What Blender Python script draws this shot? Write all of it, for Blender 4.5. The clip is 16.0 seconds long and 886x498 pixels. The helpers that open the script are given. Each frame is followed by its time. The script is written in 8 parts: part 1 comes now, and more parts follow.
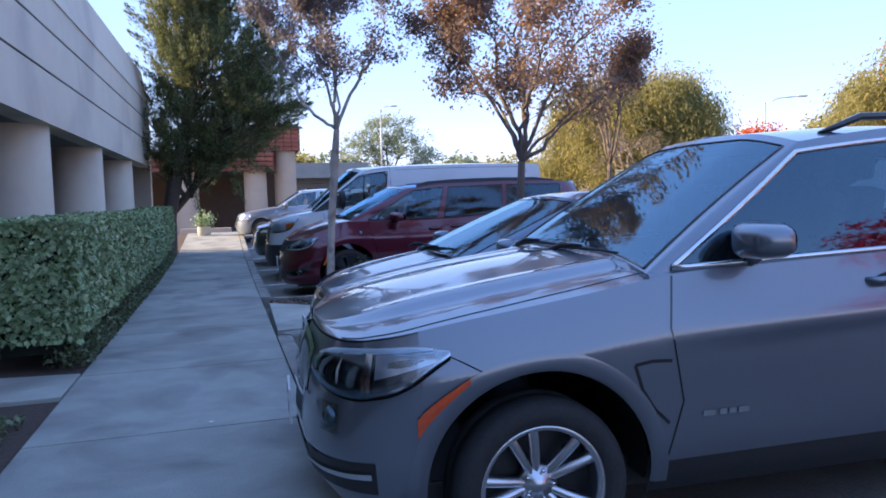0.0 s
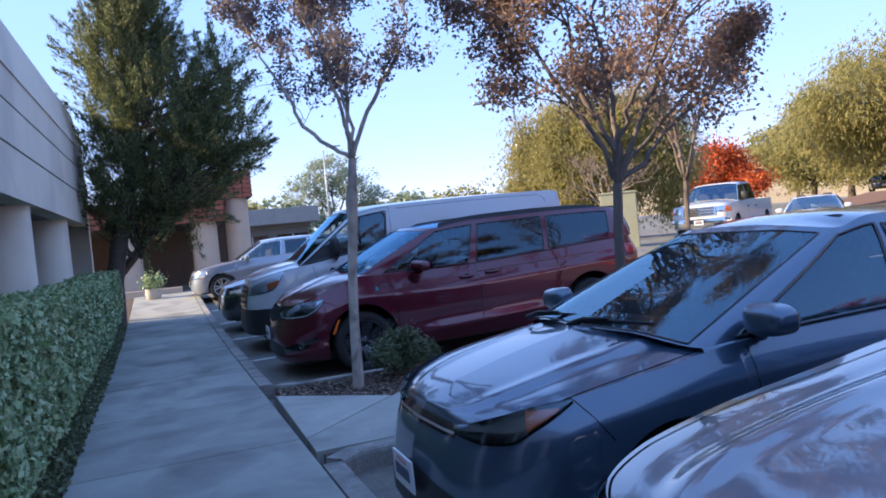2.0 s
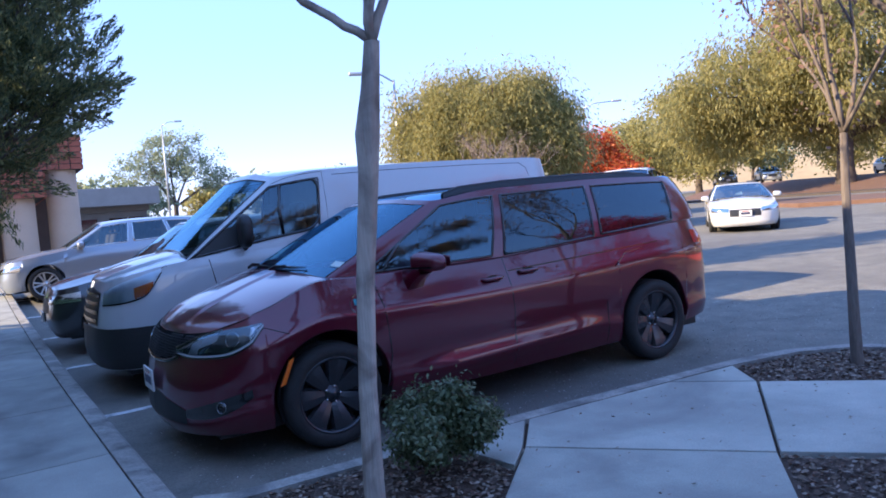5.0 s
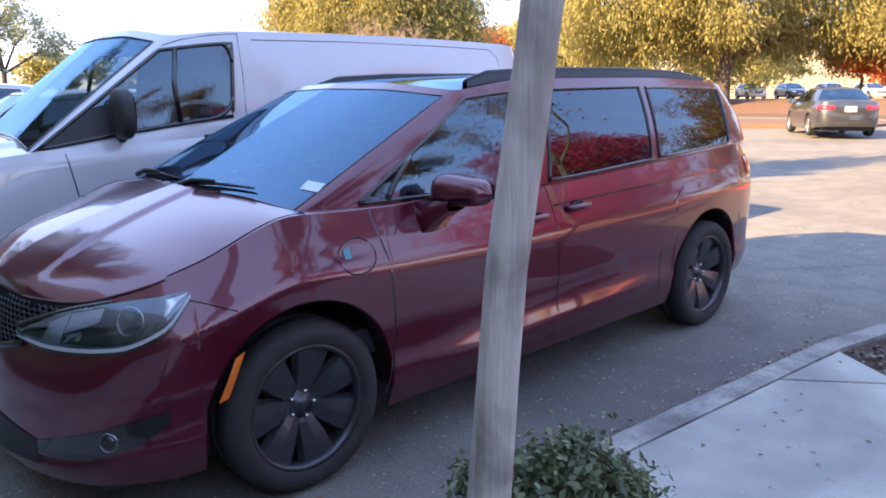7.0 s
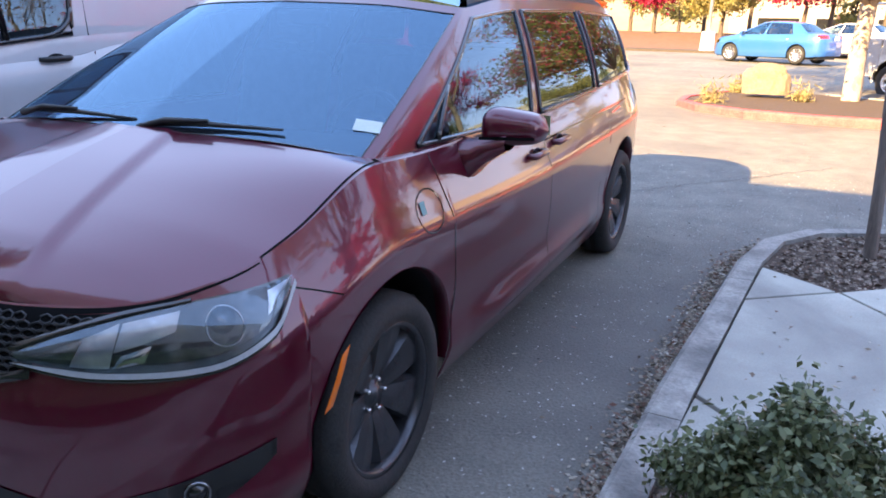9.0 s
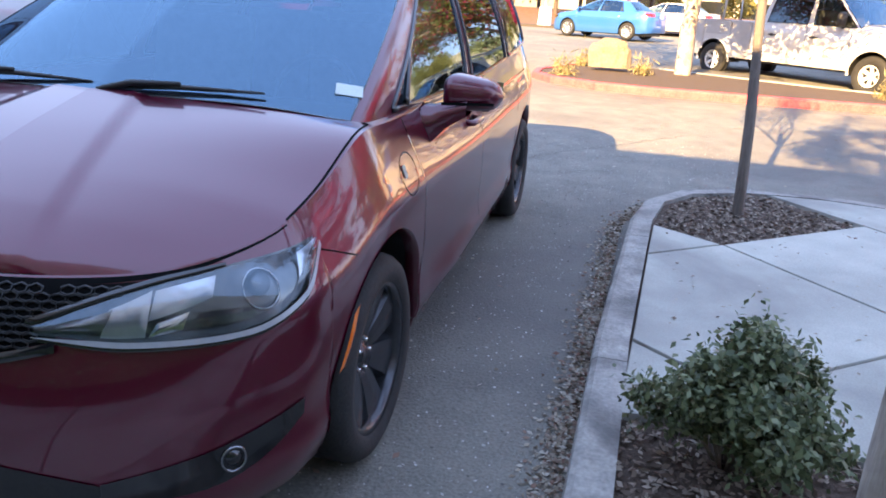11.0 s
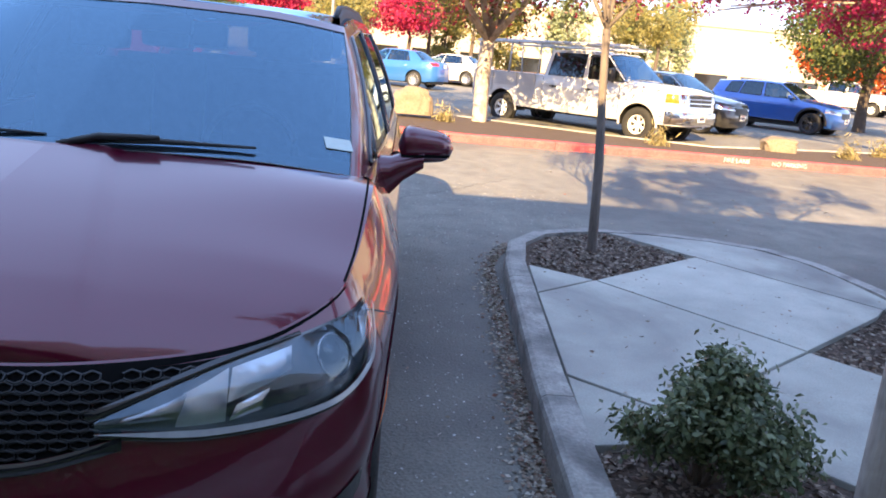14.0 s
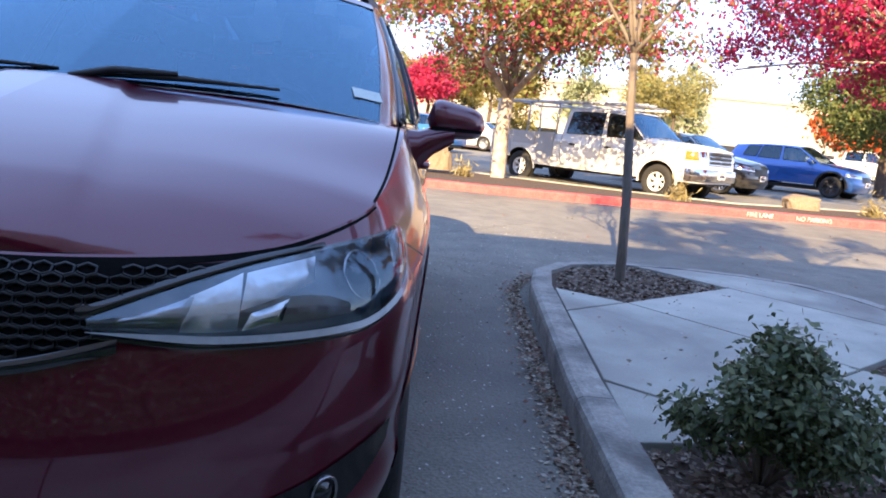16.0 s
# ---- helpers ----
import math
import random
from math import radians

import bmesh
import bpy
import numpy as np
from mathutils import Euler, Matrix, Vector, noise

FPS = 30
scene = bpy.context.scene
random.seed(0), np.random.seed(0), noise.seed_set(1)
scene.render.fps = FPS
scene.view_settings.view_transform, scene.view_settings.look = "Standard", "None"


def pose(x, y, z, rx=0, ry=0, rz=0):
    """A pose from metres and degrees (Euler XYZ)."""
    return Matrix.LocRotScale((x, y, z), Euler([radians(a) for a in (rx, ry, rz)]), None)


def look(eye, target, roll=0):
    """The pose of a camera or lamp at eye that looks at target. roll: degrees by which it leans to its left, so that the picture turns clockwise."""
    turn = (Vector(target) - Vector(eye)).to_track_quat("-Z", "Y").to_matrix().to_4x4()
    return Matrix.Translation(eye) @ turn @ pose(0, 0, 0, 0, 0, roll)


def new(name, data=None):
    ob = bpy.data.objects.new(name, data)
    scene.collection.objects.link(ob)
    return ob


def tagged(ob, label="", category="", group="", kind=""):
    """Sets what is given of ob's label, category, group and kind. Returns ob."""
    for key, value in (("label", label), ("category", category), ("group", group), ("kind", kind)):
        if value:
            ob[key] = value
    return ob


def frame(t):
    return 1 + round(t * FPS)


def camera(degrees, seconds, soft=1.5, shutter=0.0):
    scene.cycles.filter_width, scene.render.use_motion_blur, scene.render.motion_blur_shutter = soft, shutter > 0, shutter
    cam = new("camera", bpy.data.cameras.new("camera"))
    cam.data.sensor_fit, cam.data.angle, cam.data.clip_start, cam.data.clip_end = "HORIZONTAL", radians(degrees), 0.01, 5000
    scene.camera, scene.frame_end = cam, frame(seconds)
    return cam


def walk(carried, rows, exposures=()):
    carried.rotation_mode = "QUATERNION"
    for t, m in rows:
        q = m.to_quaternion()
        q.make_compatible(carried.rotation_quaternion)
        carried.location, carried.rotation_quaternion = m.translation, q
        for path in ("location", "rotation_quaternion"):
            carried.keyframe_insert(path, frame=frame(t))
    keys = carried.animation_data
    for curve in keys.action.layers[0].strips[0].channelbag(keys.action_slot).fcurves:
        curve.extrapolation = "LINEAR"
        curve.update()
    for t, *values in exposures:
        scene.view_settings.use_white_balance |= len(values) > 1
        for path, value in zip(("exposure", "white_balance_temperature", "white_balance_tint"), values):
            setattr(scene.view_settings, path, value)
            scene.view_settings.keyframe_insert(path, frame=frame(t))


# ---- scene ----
# World: metres, x away from the building, y along the pavement, z up from the pavement.
cam = camera(61.3, 16.0, soft=1.8)
PATH = [
    (0, (0.716, -1.717, 1.27), (1.234, 0.211, 1.143), -1.4),
    (0.5, (0.609, -1.038, 1.263), (1.186, 0.872, 1.133), -2.3),
    (1, (0.519, -0.373, 1.319), (1.177, 1.512, 1.202), -3.8),
    (1.5, (0.443, 0.271, 1.343), (1.161, 2.136, 1.267), -5.2),
    (2, (0.254, 0.863, 1.409), (0.925, 2.747, 1.369), -5.5),
    (2.5, (0.137, 1.465, 1.404), (0.764, 3.364, 1.39), -4.4),
    (3, (0.087, 2.078, 1.414), (0.797, 3.948, 1.409), -3.0),
    (3.2, (0.115, 2.335, 1.434), (0.885, 4.181, 1.442), -2.7),
    (5.3, (0.409, 5.171, 1.418), (1.485, 6.85, 1.27), -3.9),
    (5.5, (0.486, 5.374, 1.424), (1.581, 7.036, 1.232), -3.0),
    (6, (0.659, 5.993, 1.417), (1.822, 7.596, 1.14), -1.5),
    (6.5, (0.735, 6.565, 1.436), (1.966, 8.102, 1.084), -0.4),
    (7, (0.761, 7.04, 1.442), (2.075, 8.497, 1.052), -0.1),
    (7.5, (0.699, 7.472, 1.449), (2.122, 8.809, 1.016), 0.4),
    (8, (0.6, 7.857, 1.424), (2.141, 9.044, 0.957), 0.8),
    (8.5, (0.485, 8.197, 1.421), (2.128, 9.217, 0.91), 1.0),
    (9, (0.318, 8.384, 1.408), (2.045, 9.218, 0.842), 1.4),
    (9.5, (0.247, 8.407, 1.392), (2.023, 9.104, 0.79), 1.5),
    (9.7, (0.182, 8.498, 1.351), (1.987, 9.126, 0.763), 2.1),
    (11.8, (0.052, 8.912, 1.396), (1.925, 9.246, 0.78), 2.7),
    (12, (0.068, 8.987, 1.372), (1.954, 9.278, 0.772), 2.4),
    (12.5, (0.07, 9.189, 1.369), (1.98, 9.356, 0.801), 2.7),
    (13, (0.146, 9.327, 1.37), (2.075, 9.37, 0.841), 3.4),
    (13.5, (0.06, 9.463, 1.369), (1.998, 9.397, 0.876), 4.3),
    (14, (-0.013, 9.481, 1.365), (1.926, 9.351, 0.894), 5.1),
    (14.5, (-0.057, 9.414, 1.358), (1.885, 9.266, 0.904), 5.4),
    (15, (-0.068, 9.403, 1.348), (1.881, 9.272, 0.918), 5.5),
    (15.5, (0.0, 9.475, 1.286), (1.963, 9.374, 0.916), 5.5),
    (16, (0.111, 9.499, 0.987), (2.088, 9.424, 0.696), 5.5),
]
walk(cam, [(t, look(eye, target, roll)) for t, eye, target, roll in PATH],
     [(0.0, 2.69, 5400, 33), (0.5, 3.04, 5800, 36), (1.0, 2.89, 5400, 35), (1.5, 2.59, 5250, 33), (2.0, 2.54, 5200, 32), (2.5, 2.74, 5100, 35), (3.2, 2.69, 5100, 35), (5.5, 2.72, 5000, 34), (6.0, 3.10, 5400, 36), (7.5, 3.69, 6500, 38), (9.5, 3.84, 6600, 35), (12.0, 3.79, 6650, 35), (14.5, 3.36, 6150, 32), (16.0, 3.26, 5900, 33)])

# ---- light ----
SUN_AZ, SUN_EL = math.radians(-75.0), math.radians(24.5)
to_sun = Vector((math.sin(SUN_AZ) * math.cos(SUN_EL), math.cos(SUN_AZ) * math.cos(SUN_EL), math.sin(SUN_EL)))
world = bpy.data.worlds.new("world")
scene.world = world
world.use_nodes = True
wn = world.node_tree.nodes
sky = wn.new("ShaderNodeTexSky")
sky.sky_type, sky.sun_disc, sky.sun_elevation, sky.sun_rotation = "NISHITA", False, SUN_EL, SUN_AZ
sky.air_density, sky.dust_density, sky.ozone_density = 1.0, 0.0, 3.5
wn["Background"].inputs["Strength"].default_value = 0.176
soft_sky = wn.new("ShaderNodeGamma")
soft_sky.inputs["Gamma"].default_value = 0.13
world.node_tree.links.new(sky.outputs["Color"], soft_sky.inputs["Color"])
rich_sky = wn.new("ShaderNodeHueSaturation")
rich_sky.inputs["Hue"].default_value, rich_sky.inputs["Saturation"].default_value = 0.503, 3.8
world.node_tree.links.new(soft_sky.outputs["Color"], rich_sky.inputs["Color"])
world.node_tree.links.new(rich_sky.outputs["Color"], wn["Background"].inputs["Color"])
sun_data = bpy.data.lights.new("sun", "SUN")
sun_data.energy, sun_data.angle, sun_data.color = 2.1, math.radians(0.5), (1.0, 0.755, 0.31)
sun = new("sun", sun_data)
sun.matrix_world = look(to_sun * 50, (0, 0, 0))

# ---- materials ----
MATS = {}


def base_mat(name):
    m = bpy.data.materials.new(name)
    m.use_nodes = True
    nt = m.node_tree
    return m, nt, nt.nodes, nt.links, nt.nodes["Principled BSDF"]


def surface(name, c1, c2, scale=8.0, rough=0.7, bump=0.2, metal=0.0, coat=0.0, fine=90.0, spec=0.5, stain=None, stain_scale=0.7, spread=0.0, stretch=1.0):
    """A surface with grain and larger patches; spread: change of value from object to object."""
    if name in MATS:
        return MATS[name]
    m, nt, n, l, b = base_mat(name)
    tc = n.new("ShaderNodeTexCoord")
    big, small = n.new("ShaderNodeTexNoise"), n.new("ShaderNodeTexNoise")
    big.inputs["Scale"].default_value, big.inputs["Detail"].default_value, big.inputs["Roughness"].default_value = scale, 6.0, 0.6
    small.inputs["Scale"].default_value, small.inputs["Detail"].default_value = fine, 3.0
    where = tc.outputs["Object"]
    if stretch != 1.0:
        mp = n.new("ShaderNodeMapping")
        mp.inputs["Scale"].default_value = (1.0, 1.0, 1.0 / stretch)
        l.new(where, mp.inputs["Vector"])
        where = mp.outputs["Vector"]
    l.new(where, big.inputs["Vector"])
    l.new(where, small.inputs["Vector"])
    mix = n.new("ShaderNodeMix")
    mix.data_type = "RGBA"
    mix.inputs[6].default_value, mix.inputs[7].default_value = (*c1, 1), (*c2, 1)
    add = n.new("ShaderNodeMath")
    add.operation = "MULTIPLY_ADD"
    add.inputs[1].default_value, add.inputs[2].default_value = 0.55, -0.05
    l.new(small.outputs["Fac"], add.inputs[0])
    fac = n.new("ShaderNodeMath")
    fac.operation = "MULTIPLY_ADD"
    fac.inputs[1].default_value = 0.55
    l.new(big.outputs["Fac"], fac.inputs[0])
    l.new(add.outputs[0], fac.inputs[2])
    ramp = n.new("ShaderNodeMapRange")
    ramp.inputs["From Min"].default_value, ramp.inputs["From Max"].default_value = 0.3, 0.75
    l.new(fac.outputs[0], ramp.inputs["Value"])
    l.new(ramp.outputs[0], mix.inputs[0])
    colour = mix.outputs[2]
    if stain:
        sn = n.new("ShaderNodeTexNoise")
        sn.inputs["Scale"].default_value, sn.inputs["Detail"].default_value, sn.inputs["Distortion"].default_value = stain_scale, 8.0, 0.6
        l.new(tc.outputs["Object"], sn.inputs["Vector"])
        sr = n.new("ShaderNodeMapRange")
        sr.inputs["From Min"].default_value, sr.inputs["From Max"].default_value, sr.inputs["To Max"].default_value = 0.46, 0.70, 0.85
        l.new(sn.outputs["Fac"], sr.inputs["Value"])
        sm = n.new("ShaderNodeMix")
        sm.data_type = "RGBA"
        sm.inputs[7].default_value = (*stain, 1)
        l.new(sr.outputs[0], sm.inputs[0])
        l.new(colour, sm.inputs[6])
        colour = sm.outputs[2]
    if spread:
        oi = n.new("ShaderNodeObjectInfo")
        mr = n.new("ShaderNodeMapRange")
        mr.inputs["To Min"].default_value, mr.inputs["To Max"].default_value = 1 - spread, 1 + spread
        l.new(oi.outputs["Random"], mr.inputs["Value"])
        hs = n.new("ShaderNodeHueSaturation")
        l.new(mr.outputs[0], hs.inputs["Value"])
        l.new(colour, hs.inputs["Color"])
        colour = hs.outputs[0]
    l.new(colour, b.inputs["Base Color"])
    b.inputs["Roughness"].default_value, b.inputs["Metallic"].default_value = rough, metal
    b.inputs["Coat Weight"].default_value, b.inputs["Coat Roughness"].default_value = coat, 0.03
    b.inputs["Specular IOR Level"].default_value = spec
    if bump:
        bp = n.new("ShaderNodeBump")
        bp.inputs["Strength"].default_value, bp.inputs["Distance"].default_value = bump, 0.01
        l.new(fac.outputs[0], bp.inputs["Height"])
        l.new(bp.outputs[0], b.inputs["Normal"])
    MATS[name] = m
    return m


def paint(name, c, flake=0.5, rough=0.35, dust=0.10, coat=1.0):
    """Car paint: metallic base under clear coat, with a little dust in patches."""
    if name in MATS:
        return MATS[name]
    m, nt, n, l, b = base_mat(name)
    tc = n.new("ShaderNodeTexCoord")
    fl, du = n.new("ShaderNodeTexNoise"), n.new("ShaderNodeTexNoise")
    fl.inputs["Scale"].default_value, du.inputs["Scale"].default_value, du.inputs["Detail"].default_value = 900.0, 2.2, 7.0
    l.new(tc.outputs["Object"], fl.inputs["Vector"])
    l.new(tc.outputs["Object"], du.inputs["Vector"])
    mix = n.new("ShaderNodeMix")
    mix.data_type = "RGBA"
    mix.inputs[6].default_value = (*[v * 0.75 for v in c], 1)
    mix.inputs[7].default_value = (*[min(1, v * 1.3) for v in c], 1)
    l.new(fl.outputs["Fac"], mix.inputs[0])
    dm = n.new("ShaderNodeMix")
    dm.data_type = "RGBA"
    dm.inputs[7].default_value = (0.30, 0.28, 0.26, 1)
    dr = n.new("ShaderNodeMapRange")
    dr.inputs["From Min"].default_value, dr.inputs["From Max"].default_value, dr.inputs["To Max"].default_value = 0.35, 0.8, dust
    l.new(du.outputs["Fac"], dr.inputs["Value"])
    l.new(dr.outputs[0], dm.inputs[0])
    l.new(mix.outputs[2], dm.inputs[6])
    l.new(dm.outputs[2], b.inputs["Base Color"])
    b.inputs["Metallic"].default_value, b.inputs["Roughness"].default_value = flake, rough
    b.inputs["Coat Weight"].default_value, b.inputs["Coat IOR"].default_value = coat, 1.68
    cr = n.new("ShaderNodeMapRange")
    cr.inputs["To Min"].default_value, cr.inputs["To Max"].default_value = 0.015, 0.06
    l.new(du.outputs["Fac"], cr.inputs["Value"])
    l.new(cr.outputs[0], b.inputs["Coat Roughness"])
    MATS[name] = m
    return m


def glass(name, tint, ior=1.52, haze=0.0, sheen=(0.66, 0.86, 1.0)):
    """A thin pane: tinted, see-through, with mirror gloss by Fresnel; the sky's blue is put into the gloss colour."""
    if name in MATS:
        return MATS[name]
    m, nt, n, l, b = base_mat(name)
    n.remove(b)
    tr, gl, fr, mx = n.new("ShaderNodeBsdfTransparent"), n.new("ShaderNodeBsdfGlossy"), n.new("ShaderNodeFresnel"), n.new("ShaderNodeMixShader")
    tr.inputs["Color"].default_value, gl.inputs["Roughness"].default_value = (*tint, 1), 0.015
    gl.inputs["Color"].default_value = (*sheen, 1)
    fr.inputs["IOR"].default_value = ior
    l.new(fr.outputs[0], mx.inputs[0])
    l.new(tr.outputs[0], mx.inputs[1])
    l.new(gl.outputs[0], mx.inputs[2])
    out = mx.outputs[0]
    if haze:      # a thin, uneven pale layer: sky haze put into the pane's colour
        tc, du, dr = n.new("ShaderNodeTexCoord"), n.new("ShaderNodeTexNoise"), n.new("ShaderNodeMapRange")
        du.inputs["Scale"].default_value, du.inputs["Detail"].default_value = 3.0, 6.0
        l.new(tc.outputs["Object"], du.inputs["Vector"])
        dr.inputs["From Min"].default_value, dr.inputs["From Max"].default_value = 0.3, 0.75
        dr.inputs["To Min"].default_value, dr.inputs["To Max"].default_value = haze * 0.6, haze * 1.4
        l.new(du.outputs["Fac"], dr.inputs["Value"])
        df, m2 = n.new("ShaderNodeBsdfDiffuse"), n.new("ShaderNodeMixShader")
        df.inputs["Color"].default_value = (0.62, 0.66, 0.70, 1)
        l.new(dr.outputs[0], m2.inputs[0])
        l.new(out, m2.inputs[1])
        l.new(df.outputs[0], m2.inputs[2])
        out = m2.outputs[0]
    l.new(out, n["Material Output"].inputs["Surface"])
    MATS[name] = m
    return m


def leaf_mat(name, colours, trans=0.35, rough=0.55):
    """Leaves, each of its own shade between the colours given."""
    if name in MATS:
        return MATS[name]
    m, nt, n, l, b = base_mat(name)
    geo, ramp = n.new("ShaderNodeNewGeometry"), n.new("ShaderNodeValToRGB")
    while len(ramp.color_ramp.elements) < len(colours):
        ramp.color_ramp.elements.new(0.5)
    for i, c in enumerate(colours):
        ramp.color_ramp.elements[i].position = i / (len(colours) - 1)
        ramp.color_ramp.elements[i].color = (*c, 1)
    l.new(geo.outputs["Random Per Island"], ramp.inputs[0])
    l.new(ramp.outputs[0], b.inputs["Base Color"])
    b.inputs["Roughness"].default_value = rough
    b.inputs["Specular IOR Level"].default_value = 0.35
    ts, mx = n.new("ShaderNodeBsdfTranslucent"), n.new("ShaderNodeMixShader")
    l.new(ramp.outputs[0], ts.inputs["Color"])
    mx.inputs[0].default_value = trans
    l.new(b.outputs[0], mx.inputs[1])
    l.new(ts.outputs[0], mx.inputs[2])
    l.new(mx.outputs[0], n["Material Output"].inputs["Surface"])
    MATS[name] = m
    return m


ASPHALT = surface("asphalt", (0.108, 0.104, 0.091), (0.262, 0.247, 0.204), 3.0, 0.9, 1.4, fine=70.0, stain=(0.105, 0.098, 0.09), stain_scale=0.35)
PAVING = surface("worn grey concrete", (0.245, 0.245, 0.218), (0.395, 0.392, 0.345), 3.0, 0.88, 0.3, fine=110.0, stain=(0.15, 0.143, 0.133), stain_scale=1.3, spread=0.08)
CONCRETE = surface("concrete", (0.33, 0.328, 0.288), (0.49, 0.485, 0.42), 4.0, 0.85, 0.25, fine=120.0, stain=(0.19, 0.18, 0.165), stain_scale=0.9, spread=0.08)
KERB = surface("kerb concrete", (0.21, 0.20, 0.18), (0.43, 0.405, 0.36), 14.0, 0.9, 0.9, fine=55.0, stain=(0.10, 0.096, 0.09), stain_scale=3.2, spread=0.09)
RED_KERB = surface("red kerb paint", (0.52, 0.045, 0.05), (0.62, 0.13, 0.12), 6.0, 0.7, 0.3, fine=40.0)
WHITE_LINE = surface("white line paint", (0.55, 0.55, 0.53), (0.75, 0.75, 0.73), 9.0, 0.75, 0.2, stain=(0.2, 0.2, 0.2), stain_scale=6.0)
MULCH = surface("bark mulch", (0.035, 0.024, 0.018), (0.13, 0.085, 0.06), 25.0, 0.95, 1.0, fine=140.0)
STUCCO = surface("pale stucco", (0.66, 0.59, 0.48), (0.78, 0.71, 0.59), 2.0, 0.9, 0.3, fine=220.0, stain=(0.50, 0.445, 0.385), stain_scale=0.5)
# Darker copy of the stucco; the overhang's shade is put into its colour.
STUCCO_SHADED = surface("shaded soffit stucco", (0.22, 0.20, 0.18), (0.28, 0.26, 0.235), 3.0, 0.9, 0.2)
REVEAL = surface("dark joint", (0.05, 0.048, 0.045), (0.07, 0.066, 0.06), 8.0, 0.9, 0.1)
ROOF_TILE = surface("red clay tile", (0.26, 0.075, 0.045), (0.40, 0.14, 0.085), 6.0, 0.8, 0.4, spread=0.15)
TAN = surface("tan stucco", (0.50, 0.38, 0.28), (0.60, 0.47, 0.35), 2.0, 0.9, 0.2)
DARK_GLASS = surface("dark window glass", (0.012, 0.014, 0.016), (0.02, 0.022, 0.025), 2.0, 0.06, 0.0, spec=0.7)
VOID = surface("deep black opening", (0.003, 0.003, 0.0035), (0.006, 0.006, 0.0065), 20.0, 0.95, 0.0, spec=0.1)
RUBBER = surface("tyre rubber", (0.012, 0.012, 0.013), (0.03, 0.029, 0.028), 20.0, 0.82, 0.3)
PLASTIC = surface("black plastic", (0.012, 0.012, 0.013), (0.022, 0.022, 0.023), 30.0, 0.5, 0.1)
GLOSS_BLACK = surface("gloss black trim", (0.008, 0.008, 0.009), (0.012, 0.012, 0.013), 10.0, 0.12, 0.0, coat=0.6)
CLOTH = surface("dark car cloth", (0.035, 0.035, 0.038), (0.06, 0.06, 0.064), 20.0, 0.9, 0.2)
CLOTH_TAN = surface("tan car cloth", (0.22, 0.18, 0.13), (0.30, 0.25, 0.19), 20.0, 0.9, 0.2)
CHROME = surface("chrome", (0.62, 0.63, 0.64), (0.70, 0.71, 0.72), 20.0, 0.12, 0.0, metal=1.0)
ALLOY = surface("silver alloy", (0.50, 0.51, 0.53), (0.60, 0.61, 0.63), 20.0, 0.3, 0.05, metal=1.0)
DARK_ALLOY = surface("dark grey alloy", (0.05, 0.052, 0.058), (0.08, 0.082, 0.09), 20.0, 0.24, 0.05, metal=0.6)
FLUTED = surface("fluted lamp reflector", (0.72, 0.73, 0.75), (0.88, 0.89, 0.90), 7.0, 0.16, 0.7, metal=0.55, fine=16.0)
TEAL = surface("teal badge", (0.03, 0.20, 0.24), (0.05, 0.28, 0.32), 20.0, 0.3, 0.0)
WHITE_LENS = surface("white light guide", (0.26, 0.27, 0.28), (0.34, 0.35, 0.36), 20.0, 0.2, 0.0, coat=0.5)
AMBER = surface("amber lens", (0.72, 0.13, 0.008), (0.80, 0.19, 0.012), 30.0, 0.15, 0.05, coat=0.8)
RED_LENS = surface("red lens", (0.35, 0.01, 0.012), (0.5, 0.02, 0.02), 30.0, 0.15, 0.05, coat=0.8)
PLATE = surface("white number plate", (0.6, 0.6, 0.6), (0.7, 0.7, 0.7), 20.0, 0.4, 0.05)
INK = surface("dark blue ink", (0.03, 0.035, 0.09), (0.05, 0.055, 0.12), 20.0, 0.5, 0.0)
BARK_GREY = surface("grey smooth bark", (0.36, 0.30, 0.25), (0.55, 0.48, 0.41), 7.0, 0.85, 1.0, fine=110.0, stain=(0.15, 0.12, 0.10), stain_scale=5.0, stretch=14.0)
BARK_WARM = surface("brown grey bark", (0.10, 0.08, 0.067), (0.22, 0.18, 0.15), 14.0, 0.88, 0.9, fine=90.0, stretch=8.0)
REFLECTOR = surface("red orange reflector", (0.50, 0.055, 0.008), (0.60, 0.085, 0.012), 30.0, 0.2, 0.05, coat=0.6)
LAMP_SILVER = surface("pale lamp reflector", (0.66, 0.68, 0.70), (0.86, 0.87, 0.88), 9.0, 0.3, 0.3, metal=0.08, fine=18.0)
BOWL = surface("grey metallic lamp bowl", (0.20, 0.21, 0.23), (0.46, 0.47, 0.50), 14.0, 0.2, 0.35, metal=1.0, fine=30.0)
LAMP_DARK = surface("dark lamp housing", (0.06, 0.064, 0.07), (0.20, 0.21, 0.22), 10.0, 0.2, 0.2, metal=0.7, fine=30.0)
BARK = surface("brown bark", (0.06, 0.045, 0.035), (0.13, 0.10, 0.08), 12.0, 0.9, 0.9, fine=40.0)
METAL_POLE = surface("galvanised pole", (0.42, 0.43, 0.44), (0.52, 0.53, 0.54), 6.0, 0.5, 0.1, metal=0.6)
WHITE_PAINT = surface("white panel paint", (0.68, 0.68, 0.67), (0.78, 0.78, 0.77), 4.0, 0.45, 0.05)
ROCK = surface("tan boulder", (0.16, 0.125, 0.09), (0.28, 0.22, 0.165), 4.0, 0.9, 1.0, fine=30.0)
TERRACOTTA = surface("pale stone pot", (0.42, 0.39, 0.34), (0.52, 0.49, 0.43), 9.0, 0.8, 0.3)
